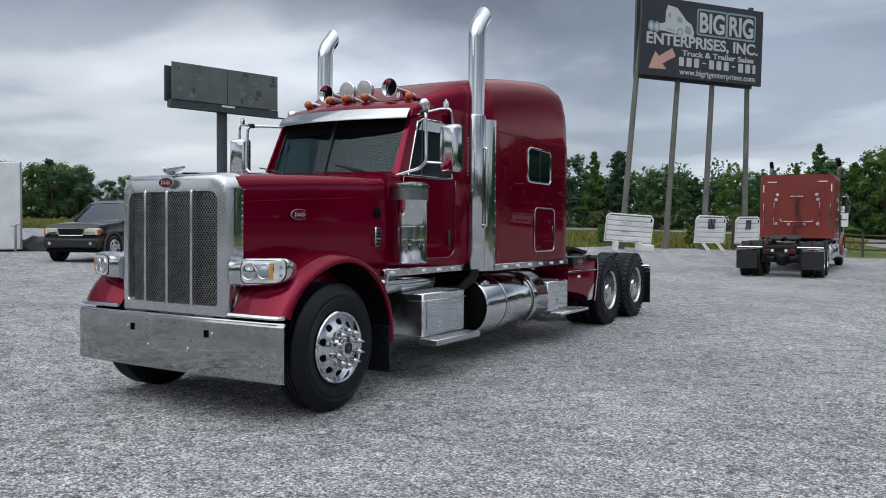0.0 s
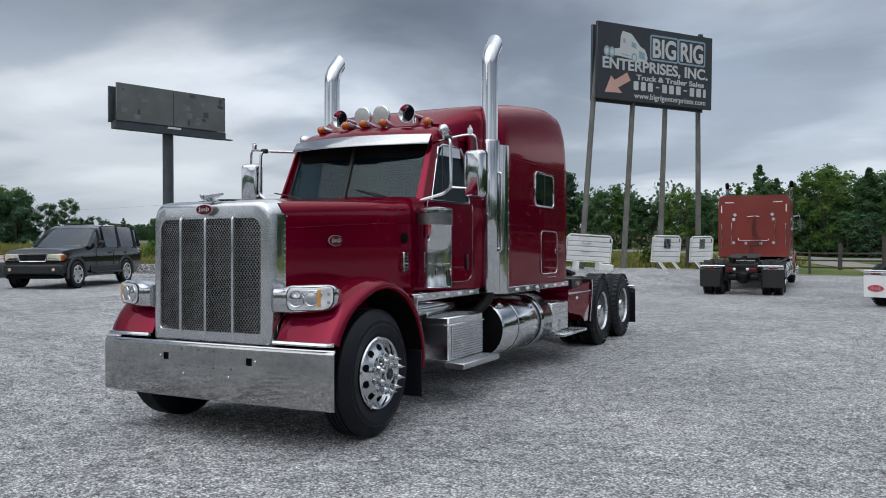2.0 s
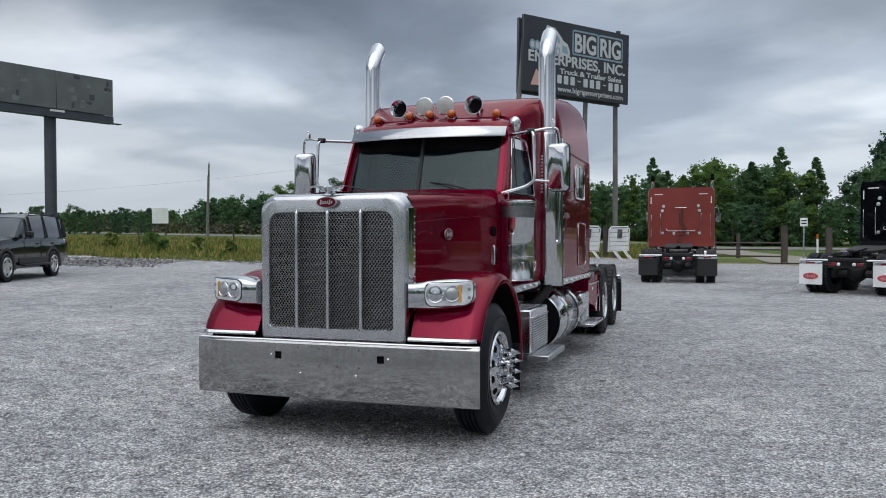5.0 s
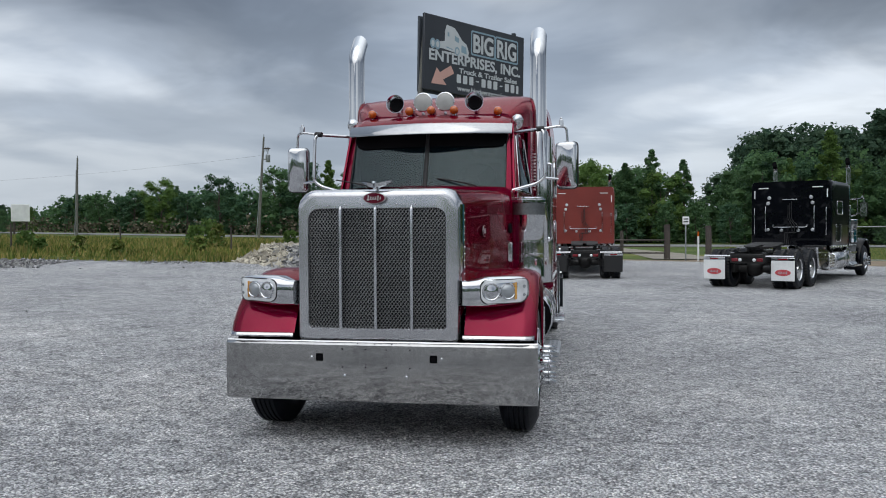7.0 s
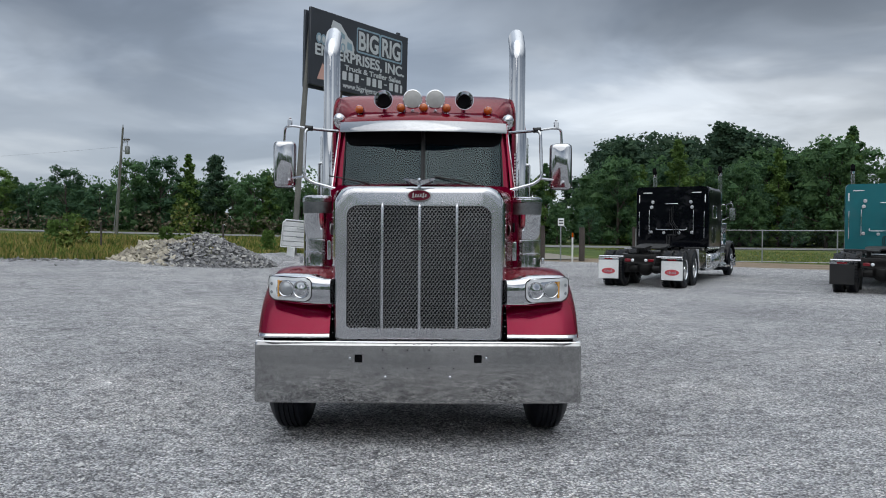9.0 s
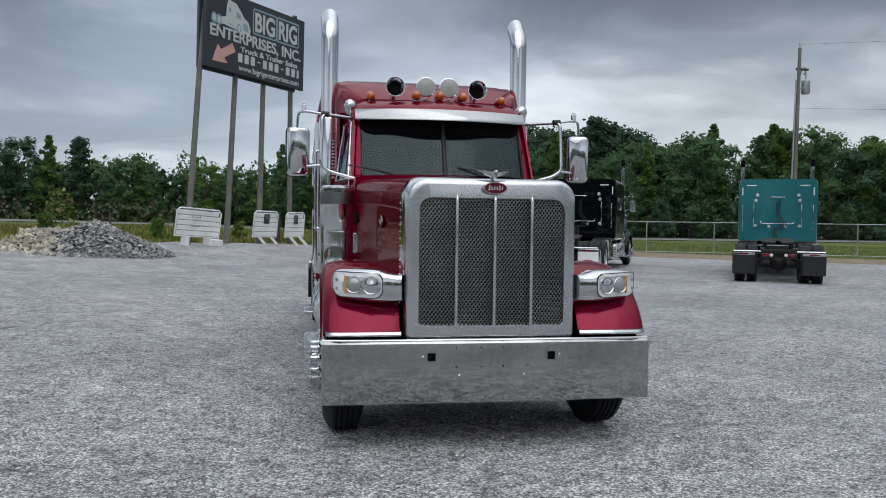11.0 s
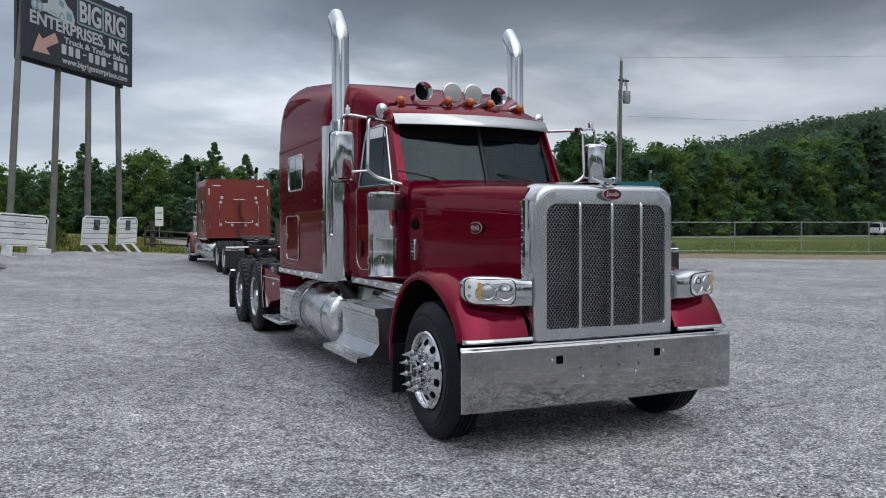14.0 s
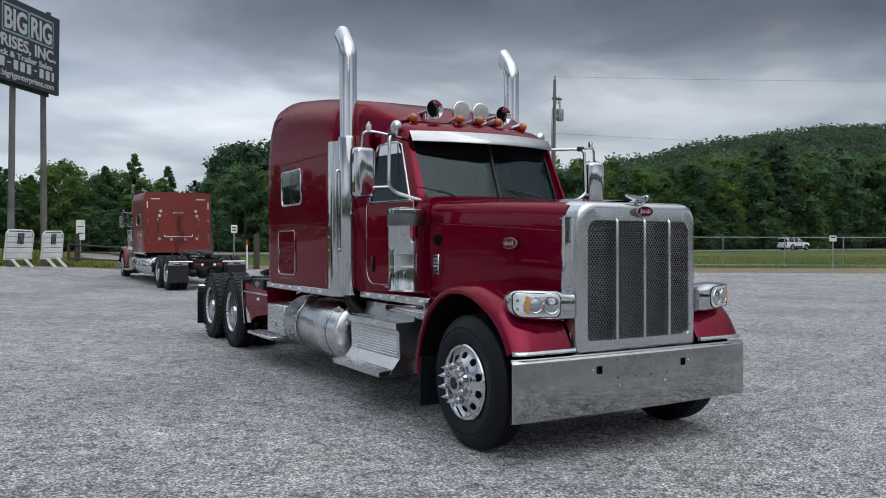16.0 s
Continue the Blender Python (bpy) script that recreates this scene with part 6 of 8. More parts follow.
# ---- roadside sign on four timber poles ----
def text_mesh(words, size, width=None, bold=0.0):
    cu = bpy.data.curves.new("lettering", "FONT")
    cu.body, cu.size, cu.align_x, cu.align_y = words, size, "LEFT", "BOTTOM_BASELINE"
    cu.offset, cu.extrude = bold, 0.01
    ob = bpy.data.objects.new("lettering", cu)
    scene.collection.objects.link(ob)
    bpy.context.view_layer.update()
    me = bpy.data.meshes.new_from_object(ob.evaluated_get(bpy.context.evaluated_depsgraph_get()))
    bpy.data.objects.remove(ob)
    if width:
        xs = [v.co.x for v in me.vertices]
        k = width / (max(xs) - min(xs))
        x0 = min(xs)
        for v in me.vertices:
            v.co.x = (v.co.x - x0) * k
    return me


def big_sign():
    # face frame: a along the board, b up, d out of the face
    A, B = Vector((-5.82, 31.38, 0)), Vector((-1.47, 36.85, 0))
    along = (B - A).normalized()
    ang = math.degrees(math.atan2(along.y, along.x))
    k = 0.83
    W, H, Z = 9.36, 4.34, 8.43 / k
    sx = (B - A).length / W
    sign = thing("roadside_sign", "tall black roadside sign with pale lettering on four wooden poles", "sign", pose(A.x, A.y, 0, 0, 0, ang) @ Matrix(((1, 0, 0, 0), (0, 1, 0, 0), (-0.032, 0, 1, 0), (0, 0, 0, 1))) @ Matrix.Diagonal((sx, k, k, 1)))
    # locally x runs along the board and -y faces the yard
    board = part("sign_board", box(NB(), 0, W, 0, 0.18, Z, Z + H, 0.02), SIGN_BLACK, sign, "black painted sign board")
    part("rear_board", box(NB(), -0.06, W - 0.35, 0.40, 0.55, Z - 0.12, Z + H - 0.12, 0.02), STEEL_DARK, sign)
    part("floodlight_box", box(NB(), W - 1.1, W - 0.8, 0.02, 0.2, Z + H, Z + H + 0.16, 0.02), STEEL_DARK, sign)
    F = lambda a, b, d: (a, -0.004 - d, Z + b)
    def span(me):
        xs = [v.co.x for v in me.vertices]
        return min(xs), max(xs)

    def words(txt, a, b, size, width, mat, bold=0.0, lift=0.0, stretch=1.0, apart=True):
        """A line of lettering; large letters are pieces of their own."""
        x0, x1 = span(text_mesh(txt, size, None, bold))
        k = width / (x1 - x0)
        bar = span(text_mesh("|", size, None, bold))[1]
        lines = [(c, span(text_mesh(txt[:i] + "|", size, None, bold))[1] - bar) for i, c in enumerate(txt) if c != " "] if apart else [(txt, 0.0)]
        for c, at in lines:
            me = text_mesh(c, size, None, bold)
            for v in me.vertices:
                v.co.x = (v.co.x + at - x0) * k
            me.materials.append(mat)
            ob = new("letter" if apart else "lettering", me)
            ob.parent = board
            ob.matrix_basis = pose(a, -0.012 - lift, Z + b, 90, 0, 0) @ Matrix.Diagonal((1, stretch, 1, 1))
            if not apart:
                tagged(ob, kind="stuff")
    # block letters with an outline: pale letters over dark and blue backings
    for txt, a, w in (("BIG", 4.32, 1.92), ("RIG", 6.62, 1.92)):
        bb = rrect(a - 0.20, a + w + 0.20, 2.50, 4.00, 0.15, 4)
        part("letter_backing", slab(NB(), bb, lambda p, q, d: F(p, q, d), 0.006), SIGN_BLUE, board, "pale blue letter outline")
        bb = rrect(a - 0.10, a + w + 0.10, 2.60, 3.90, 0.10, 4)
        part("letter_shadow", slab(NB(), bb, lambda p, q, d: F(p, q, 0.006 + d), 0.004), SIGN_BLACK, board)
        words(txt, a, 2.72, 1.5, w, SIGN_WHITE, 0.042, 0.006)
    words("ENTERPRISES, INC.", 0.42, 1.76, 0.82, 8.55, SIGN_WHITE, 0.020, 0, 1.06)
    words("Truck & Trailer Sales", 3.05, 1.28, 0.42, 5.6, SIGN_WHITE, 0.010, apart=False)
    words("www.bigrigenterprises.com", 2.9, 0.22, 0.45, 5.9, SIGN_WHITE, 0.004, apart=False)
    for k in range(10):
        if k in (3, 7):
            nb = rrect(2.90 + k * 0.575, 3.18 + k * 0.575, 0.93, 1.0, 0.02, 2)
        else:
            nb = rrect(2.85 + k * 0.575, 3.23 + k * 0.575, 0.68, 1.18, 0.05, 3)
        part("number_bar", slab(NB(), nb, lambda p, q, d: F(p, q, d), 0.008), SIGN_WHITE, board)
    part("number_bar", slab(NB(), rrect(8.60, 8.82, 0.68, 1.18, 0.05, 3), lambda p, q, d: F(p, q, d), 0.008), SIGN_WHITE, board)
    part("arrow", slab(NB(), [(0.62, 0.38), (1.95, 0.42), (1.62, 0.70), (2.60, 1.18), (2.32, 1.62), (1.36, 1.10), (1.08, 1.34)], lambda p, q, d: F(p, q, d), 0.010), SIGN_PEACH, board, "peach arrow pointing down to the yard")
    # painted truck emblem in pale tones
    emb = NB()
    slab(emb, [(1.62, 2.52), (3.85, 2.30), (3.92, 2.62), (3.70, 3.05), (3.30, 3.22), (3.08, 3.45), (2.62, 3.86), (1.92, 3.95), (1.78, 3.60), (1.75, 2.98), (0.62, 2.72), (0.62, 2.46)], lambda p, q, d: F(p, q, d), 0.010)
    part("truck_emblem", emb, SIGN_WHITE, board, "pale painted truck emblem")
    for ca, cb, r in ((0.72, 2.70, 0.30), (1.12, 2.68, 0.30), (2.85, 2.52, 0.27)):
        wv = part("emblem_wheel", slab(NB(), [(ca + r * 0.8 * math.cos(t), cb + r * math.sin(t)) for t in np.linspace(0, 2 * math.pi, 18, endpoint=False)], lambda p, q, d: F(p, q, 0.012 + d), 0.006), SIGN_BLUE, board)
        part("emblem_hub", slab(NB(), [(ca + r * 0.45 * math.cos(t), cb + r * 0.6 * math.sin(t)) for t in np.linspace(0, 2 * math.pi, 14, endpoint=False)], lambda p, q, d: F(p, q, 0.02 + d), 0.004), SIGN_WHITE, wv)
    for pts in ([(2.62, 3.12), (3.02, 3.02), (3.00, 3.30), (2.64, 3.42)], [(1.98, 3.30), (2.14, 3.27), (2.14, 3.52), (1.98, 3.54)], [(3.22, 2.52), (3.72, 2.46), (3.66, 2.86), (3.24, 2.96)], [(1.85, 2.62), (2.45, 2.54), (2.45, 2.60), (1.85, 2.68)]):
        part("emblem_detail", slab(NB(), pts, lambda p, q, d: F(p, q, 0.012 + d), 0.004), SIGN_BLUE, board)
    # leaning timber poles: foot and head differ
    inv = sign.matrix_basis.inverted()
    for (fx, fy), (hx, hy) in (((-6.30, 30.93), (-5.70, 31.74)), ((-4.80, 32.90), (-4.34, 33.62)), ((-3.39, 34.38), (-3.19, 35.36)), ((-1.935, 36.80), (-1.94, 36.84))):
        fz = rise(fx, fy) - 0.3
        p0, p1 = inv @ Vector((fx, fy, fz)), inv @ Vector((hx, hy, 11.0))
        off = Vector((0.10, 0.16, 0))
        bm = NB()
        tube(bm, [lerp(p0, p1, t) + off for t in (0, 0.25, 0.5, 0.75, 1)], [0.180, 0.172, 0.164, 0.156, 0.148], 14)
        part("wooden_pole", bm, WOOD, sign, "weathered grey timber pole")


big_sign()


# ---- white steel headache racks leaning by the sign ----
def rack(label, at, w, h, grid, legs):
    r = thing("headache_rack", label, "truck rack", at, "white racks by the sign")
    c = 0.14
    pts = [(0, 0), (w, 0), (w, h - c), (w - c, h), (c, h), (0, h - c)]
    fr = NB()
    tube(fr, [(a, 0, b) for a, b in pts], 0.035, 8, loop=True)
    part("frame", fr, WHITE, r, "white tubular frame")
    n = 5
    for k in range(n):
        z0, z1 = 0.04 + k * (h - 0.10) / n, 0.04 + (k + 0.90) * (h - 0.10) / n
        bm = NB()
        loft(bm, [[(x, y, z) for y, z in ((0.0, z0), (-0.03, z0 + 0.02), (-0.03, z1 - 0.02), (0.0, z1), (0.02, z1), (0.02, z0))] for x in (0.05, w - 0.05 - (c if k == n - 1 else 0) * 0.5)], True, True, True)
        part("panel", bm, WHITE, r)
        part("groove", box(NB(), 0.05, w - 0.05, 0.0, 0.03, z1, z1 + 0.02), GALV, r)
    if grid:
        gx = w * 0.40
        gp = part("mesh_window", box(NB(), gx, gx + w * 0.23, -0.045, -0.032, h * 0.52, h * 0.90), VOID, r)
        for k in range(5):
            part("window_bar", box(NB(), gx + (k + 0.35) * w * 0.046, gx + (k + 0.35) * w * 0.046 + 0.025, -0.06, -0.045, h * 0.52, h * 0.90), GALV, gp)
    else:
        for z in (h * 0.42, h * 0.74):
            hb = NB()
            tube(hb, bend([(w * 0.33, -0.03, z), (w * 0.33, -0.09, z - 0.05), (w * 0.52, -0.09, z - 0.05), (w * 0.52, -0.03, z)], 0.03), 0.016, 6)
            part("handle", hb, GALV, r)
    for k, x in enumerate((w * 0.24, w * 0.74)):
        lg = NB()
        if legs == "angled":
            tube(lg, [(x, 0.0, 0.02), (x + 0.22, -0.35, -0.42)], 0.04, 6)
            tube(lg, [(x + 0.13, 0.02, 0.02), (x + 0.35, -0.35, -0.42)], 0.03, 6)
        else:
            box(lg, x - 0.05, x + 0.05, -0.30, 0.25, -0.55, 0.0, 0.01)
        part("foot", lg, WHITE, r)
    if legs != "angled":
        part("foot_bar", box(NB(), w * 0.22, w * 0.98, -0.32, -0.24, -0.52, -0.40, 0.01), WHITE, r)
        part("foot_box", box(NB(), w * 0.74, w * 1.02, -0.34, 0.1, -0.36, -0.06, 0.01), WHITE, r)
    return r


rack("wide white steel headache rack standing beside the poles", pose(-6.70, 29.83, 0.86, 6, 3.5, 40), 2.20, 1.22, False, "box")
rack("white steel headache rack with a barred window", pose(-3.70, 33.85, 0.74, 6, 1.0, 50), 1.68, 1.26, True, "angled")
rack("narrow white steel headache rack with a barred window", pose(-2.20, 35.60, 0.70, 6, -1.0, 46), 1.32, 1.24, True, "angled")


# ---- far billboard on one column ----
def billboard():
    A, B = Vector((-76.4, 65.25, 0)), Vector((-72.1, 80.1, 0))
    along = (B - A).normalized()
    k = 0.60
    W = (B - A).length / k
    b = thing("billboard", "blank grey billboard on a single dark steel column", "billboard", pose(A.x, A.y, 0, 0, 0, math.degrees(math.atan2(along.y, along.x))) @ Matrix.Diagonal((k, k, k, 1)))
    Z = 17.35 / k
    for k in range(2):
        part("sheet", box(NB(), k * W / 2 + 0.05, (k + 1) * W / 2 - 0.05, 0, 0.4, Z, Z + 7.9, 0.05), SIGN_GREY, b, "blank weathered grey sheet")
    rng = np.random.default_rng(14)
    for k in range(26):
        a, c = W * rng.random() * 0.94, 0.4 + 6.4 * rng.random()
        if abs(a - W * 0.38) < W * 0.16:
            continue
        part("faded_patch", box(NB(), a, min(W - 0.1, a + 0.4 + 1.2 * rng.random()), -0.02, 0.0, Z + c, Z + min(7.7, c + 0.3 + 1.1 * rng.random())), SIGN_PATCH if k % 2 else STEEL_DARK, b)
    part("rear_face", box(NB(), -0.8, W - 1.0, 1.6, 2.2, Z - 0.3, Z + 7.2, 0.05), STEEL_DARK, b)
    part("apron", box(NB(), -0.2, W + 0.2, 0.2, 2.0, Z - 1.7, Z - 0.05, 0.05), STEEL_DARK, b)
    part("catwalk", box(NB(), -1.0, W + 1.2, -1.2, 0.1, Z - 1.9, Z - 1.7, 0.02), STEEL_DARK, b)
    for k in range(5):
        lamp = NB()
        tube(lamp, [(W * (0.1 + 0.2 * k), -0.2, Z - 1.7), (W * (0.1 + 0.2 * k), -1.6, Z - 2.1), (W * (0.1 + 0.2 * k), -1.9, Z - 1.8)], 0.10, 6)
        part("lamp_arm", lamp, STEEL_DARK, b)
    part("nameplate", box(NB(), W * 0.45, W * 0.57, 0.1, 0.19, Z - 0.6, Z - 0.15), WHITE, b)
    part("column", tube(NB(), [(W * 0.47, 1.2, -1.0), (W * 0.47, 1.2, Z - 1.5)], 1.15, 20), STEEL_DARK, b, "thick dark steel column")


billboard()


# ---- utility poles and wires ----
def utility_pole(x, y, top, lean=0.0, can=True):
    z0 = rise(x, y)
    u = thing("utility_pole", "weathered wooden utility pole with a grey transformer", "utility pole", pose(x, y, z0), "roadside utility poles")
    h = top - z0
    part("pole", tube(NB(), [(0, 0, -0.5), (lean * 0.5, 0, h * 0.5), (lean, 0, h)], [0.115, 0.100, 0.078], 12), WOOD, u, "grey timber pole")
    if can:
        part("transformer", lathe(NB(), (lean + 0.36, 0, h - 2.2), (0, 0, 1), [(0, 0), (0, 0.17), (0.05, 0.20), (0.62, 0.20), (0.67, 0.15), (0.72, 0)], 18), GALV, u, "grey transformer can")
        part("bushing", tube(NB(), [(lean + 0.36, 0, h - 1.5), (lean + 0.36, 0, h - 1.1)], [0.05, 0.03], 8), GALV, u)
        part("bracket", box(NB(), lean - 0.05, lean + 0.4, -0.05, 0.05, h - 2.0, h - 1.9), GALV, u)
        for e in (-0.16, 0.0, 0.16):
            part("cutout", tube(NB(), [(lean + 0.18 + e, 0.12, h - 1.25), (lean + 0.26 + e, 0.16, h - 0.85)], 0.035, 6), GALV, u)
        part("crossarm", box(NB(), lean - 0.1, lean + 0.55, 0.06, 0.14, h - 1.05, h - 0.95), WOOD_DARK, u)
    part("insulator", tube(NB(), [(lean, 0, h), (lean, 0, h + 0.25)], [0.05, 0.03], 8), GALV, u)
    part("cable_riser", tube(NB(), [(-0.20, 0, 0), (lean - 0.15, 0, h * 0.85)], 0.04, 6), GALV, u)
    return u


utility_pole(22.25, 29.7, 10.25, 0.12)
utility_pole(-26.25, 60.6, 10.0, 0.60)
utility_pole(-45.4, 62.8, 8.75, 0.2, False)


def wire(a, b, sag, r=0.018, label="thin sagging power line between poles"):
    pts = [lerp(Vector(a), Vector(b), t) - Vector((0, 0, sag * 4 * t * (1 - t))) for t in np.linspace(0, 1, 17)]
    tagged(part("power_line", tube(NB(), pts, r, 5, False), BLACK), label, "power line", "power lines")


for za, zb in ((10.42, 10.9), (7.35, 5.9)):
    wire((22.35, 29.7, za), (80, -8, zb), 0.7, 0.005)
wire((-25.75, 60.6, 8.4), (-78, 44, 5.0), 1.0, 0.005)


# ---- pile of broken stone ----
SPOIL = island_material("weathered_spoil_stone", [(0.0, (0.11, 0.11, 0.115)), (0.5, (0.20, 0.20, 0.205)), (0.9, (0.29, 0.29, 0.285)), (1.0, (0.40, 0.39, 0.37))], 0.85, 40)


def rock_pile():
    rng = np.random.default_rng(21)
    n = 2600
    a = rng.random(n) * 2 * math.pi
    r = np.sqrt(rng.random(n))
    x, y = -9.2 + 3.2 * r * np.cos(a), 25.3 + 2.4 * r * np.sin(a)
    u = ((x + 8.7) / 2.7) ** 2 + ((y - 25.3) / 2.2) ** 2
    h = 0.98 * np.clip(1 - np.sqrt(u), 0, 1) ** 0.9 + 0.25 * np.clip(1 - r, 0, 1) + 0.5 * np.clip(1 - np.hypot((x + 11.1) / 1.3, (y - 25) / 1.3), 0, 1)
    z = np.array([rise(p, q) for p, q in zip(x, y)]) + h
    size = 0.055 + 0.075 * rng.random(n) ** 2
    buff = x + 0.6 * rng.normal(0, 1, n) < -10.3
    pts = np.stack([x, y, z], -1)
    me = stones_mesh("rock_pile", pts[~buff], size[~buff], rng, 0.75)
    me.materials.append(island_material("quarry_stone", [(0.0, (0.13, 0.13, 0.135)), (0.5, (0.23, 0.23, 0.235)), (0.85, (0.33, 0.325, 0.315)), (1.0, (0.44, 0.43, 0.40))], 0.85, 12))
    tagged(new("rock_pile", me), "heap of grey broken quarry stone", "stone pile", kind="stuff")
    me = stones_mesh("buff_blocks", pts[buff], size[buff] * 1.75, rng, 0.75)
    me.materials.append(island_material("buff_block_stone", [(0.0, (0.20, 0.185, 0.155)), (0.5, (0.34, 0.31, 0.25)), (1.0, (0.52, 0.48, 0.39))], 0.85, 9))
    tagged(new("buff_blocks", me), "buff sandstone blocks spilling from the grey heap", "stone pile", kind="stuff")
    # low gravel windrow along the yard's edge
    n = 3200
    x = -40 + 28 * rng.random(n)
    y = np.array([gravel_edge(p) for p in x]) - 1.0 + rng.normal(0, 0.7, n)
    z = np.array([rise(p, q) for p, q in zip(x, y)]) + 0.03 + 0.14 * rng.random(n) * np.exp(-((y - np.array([gravel_edge(p) for p in x]) + 1.0) / 0.8) ** 2)
    me = stones_mesh("gravel_windrow", np.stack([x, y, z], -1), 0.025 + 0.06 * rng.random(n) ** 2, rng, 0.7)
    me.materials.append(SPOIL)
    tagged(new("gravel_windrow", me), "low ridge of pushed-up gravel along the grass", "gravel", kind="stuff")


def gravel_ridge():
    """A long low spoil ridge beside the parked car."""
    rng = np.random.default_rng(23)
    n = 3400
    t = rng.random(n)
    x = np.interp(t, [0, 0.5, 1], [-24.0, -19.4, -15.6])
    y = np.interp(t, [0, 0.5, 1], [18.2, 19.5, 21.2])
    off = rng.normal(0, 0.62, n)
    x, y = x - 0.3 * off, y + 0.95 * off
    crest = 0.25 * np.interp(t, [0, 0.15, 0.8, 1], [0.7, 1.0, 0.9, 0.1]) * np.exp(-(off / 0.75) ** 2) * (0.85 + 0.25 * np.sin(t * 31))
    z = np.array([rise(p, q) for p, q in zip(x, y)]) + crest * np.sqrt(rng.random(n))
    me = stones_mesh("gravel_ridge", np.stack([x, y, z], -1), 0.035 + 0.055 * rng.random(n) ** 2, rng, 0.7)
    me.materials.append(SPOIL)
    tagged(new("gravel_ridge", me), "long low ridge of grey crushed stone", "gravel", kind="stuff")


rock_pile()
gravel_ridge()


# ---- road, fences, small signs ----
def strip(name, line, width, mat, lift, label, category):
    bm = NB()
    pts = [Vector((x, y, 0)) for x, y in line]
    rows = []
    for i, p in enumerate(pts):
        d = (pts[min(i + 1, len(pts) - 1)] - pts[max(i - 1, 0)]).normalized()
        nrm = Vector((-d.y, d.x, 0))
        rows.append([(p + nrm * (width * k), k) for k in (-0.5, -0.2, 0.2, 0.5)])
    loft(bm, [[(q.x, q.y, rise(max(-170, min(170, q.x)), min(190, q.y)) + lift) for q, k in r] for r in rows], closed=False)
    return tagged(part(name, bm, mat), label, category, kind="structure")


ASPHALT = material("worn_road_asphalt", (0.17, 0.17, 0.17), 0.85, 0, 0, 0.3, 0.2, 0.05, 0.004, 30, 0.5)
ROAD = [(-240, 150), (-170, 128), (-120, 108), (-70, 90), (-30, 77), (10, 73), (50, 71), (100, 69), (160, 68), (240, 68)]


def fine_line(line, step):
    out = []
    for (x0, y0), (x1, y1) in zip(line, line[1:]):
        n = max(1, int(math.hypot(x1 - x0, y1 - y0) / step))
        out += [(lerp(x0, x1, i / n), lerp(y0, y1, i / n)) for i in range(n)]
    return out + [line[-1]]


strip("road", fine_line(ROAD, 6), 9.0, ASPHALT, 0.06, "worn grey two-lane highway beyond the yard", "road")
DRIVE = [(7.5, 39.5), (7, 50), (4, 62), (3, 72)]
strip("driveway", fine_line(DRIVE, 3), 3.6, material("pale_gravel_drive", (0.22, 0.20, 0.165), 0.9, 0, 0, 0.7, 0.2, 0, 0.006, 20, 0.5), 0.03, "pale gravel drive through the gate", "driveway")


def chain_fence(line):
    f = thing("chain_link_fence", "galvanised chain-link fence with a top rail", "fence", pose(0, 0, 0))
    pts = fine_line(line, 3.2)
    H = 1.75
    for i, (x, y) in enumerate(pts):
        z = rise(x, y)
        part("post", tube(NB(), [(x, y, z - 0.2), (x, y, z + H + 0.05)], 0.034, 8), GALV, f)
    part("top_rail", tube(NB(), [(x, y, rise(x, y) + H) for x, y in pts], 0.024, 6), GALV, f)
    part("bottom_wire", tube(NB(), [(x, y, rise(x, y) + 0.06) for x, y in pts], 0.022, 5), GALV, f)
    net = NB()
    for (x0, y0), (x1, y1) in zip(pts, pts[1:]):
        n = 20
        z0 = rise(x0, y0) + 0.06
        for k in range(-10, n):
            for sgn in (1, -1):
                ta, tb = k / n, k / n + 0.5
                za, zb = 0.0, H - 0.08
                if ta < 0:
                    za = (0 - ta) / 0.5 * zb
                    ta = 0.0
                if tb > 1:
                    zb = (1 - k / n) / 0.5 * zb
                    tb = 1.0
                if sgn < 0:
                    ta, tb = 1 - ta, 1 - tb
                a, b = Vector((lerp(x0, x1, ta), lerp(y0, y1, ta), z0 + za)), Vector((lerp(x0, x1, tb), lerp(y0, y1, tb), z0 + zb))
                w = Vector((0, 0, 0.0028))
                net.faces.new([net.verts.new(q) for q in (a - w, b - w, b + w, a + w)])
    tagged(part("wire_mesh", net, STEEL_DARK, f, "woven wire mesh", smooth=0, weld=False), kind="stuff")


chain_fence([(11.5, 38.5), (18, 37.0), (28, 32.5), (38, 27.0), (50, 19.5), (66, 9.0)])


def rail_fence(line, label):
    f = thing("rail_fence", label, "fence", pose(0, 0, 0))
    pts = fine_line(line, 3.0)
    for x, y in pts:
        z = rise(x, y)
        part("post", tube(NB(), [(x, y, z - 0.3), (x, y, z + 1.25)], 0.06, 8), WOOD_DARK, f)
    for k in range(3):
        part("rail", tube(NB(), [(x, y, rise(x, y) + 0.35 + 0.36 * k) for x, y in pts], 0.045, 6), WOOD_DARK, f)


rail_fence([(6.4, 40.0), (3.0, 41.0), (-0.5, 42.2)], "dark steel rail gate across the drive")


def timber_post(x, y, h, r, label):
    z = rise(x, y)
    p = part("timber_post", tube(NB(), [(x, y, z - 0.3), (x + 0.02, y, z + h * 0.6), (x, y, z + h)], [r, r * 0.96, r * 0.9], 10), WOOD_DARK)
    tagged(p, label, "post", "fence posts")


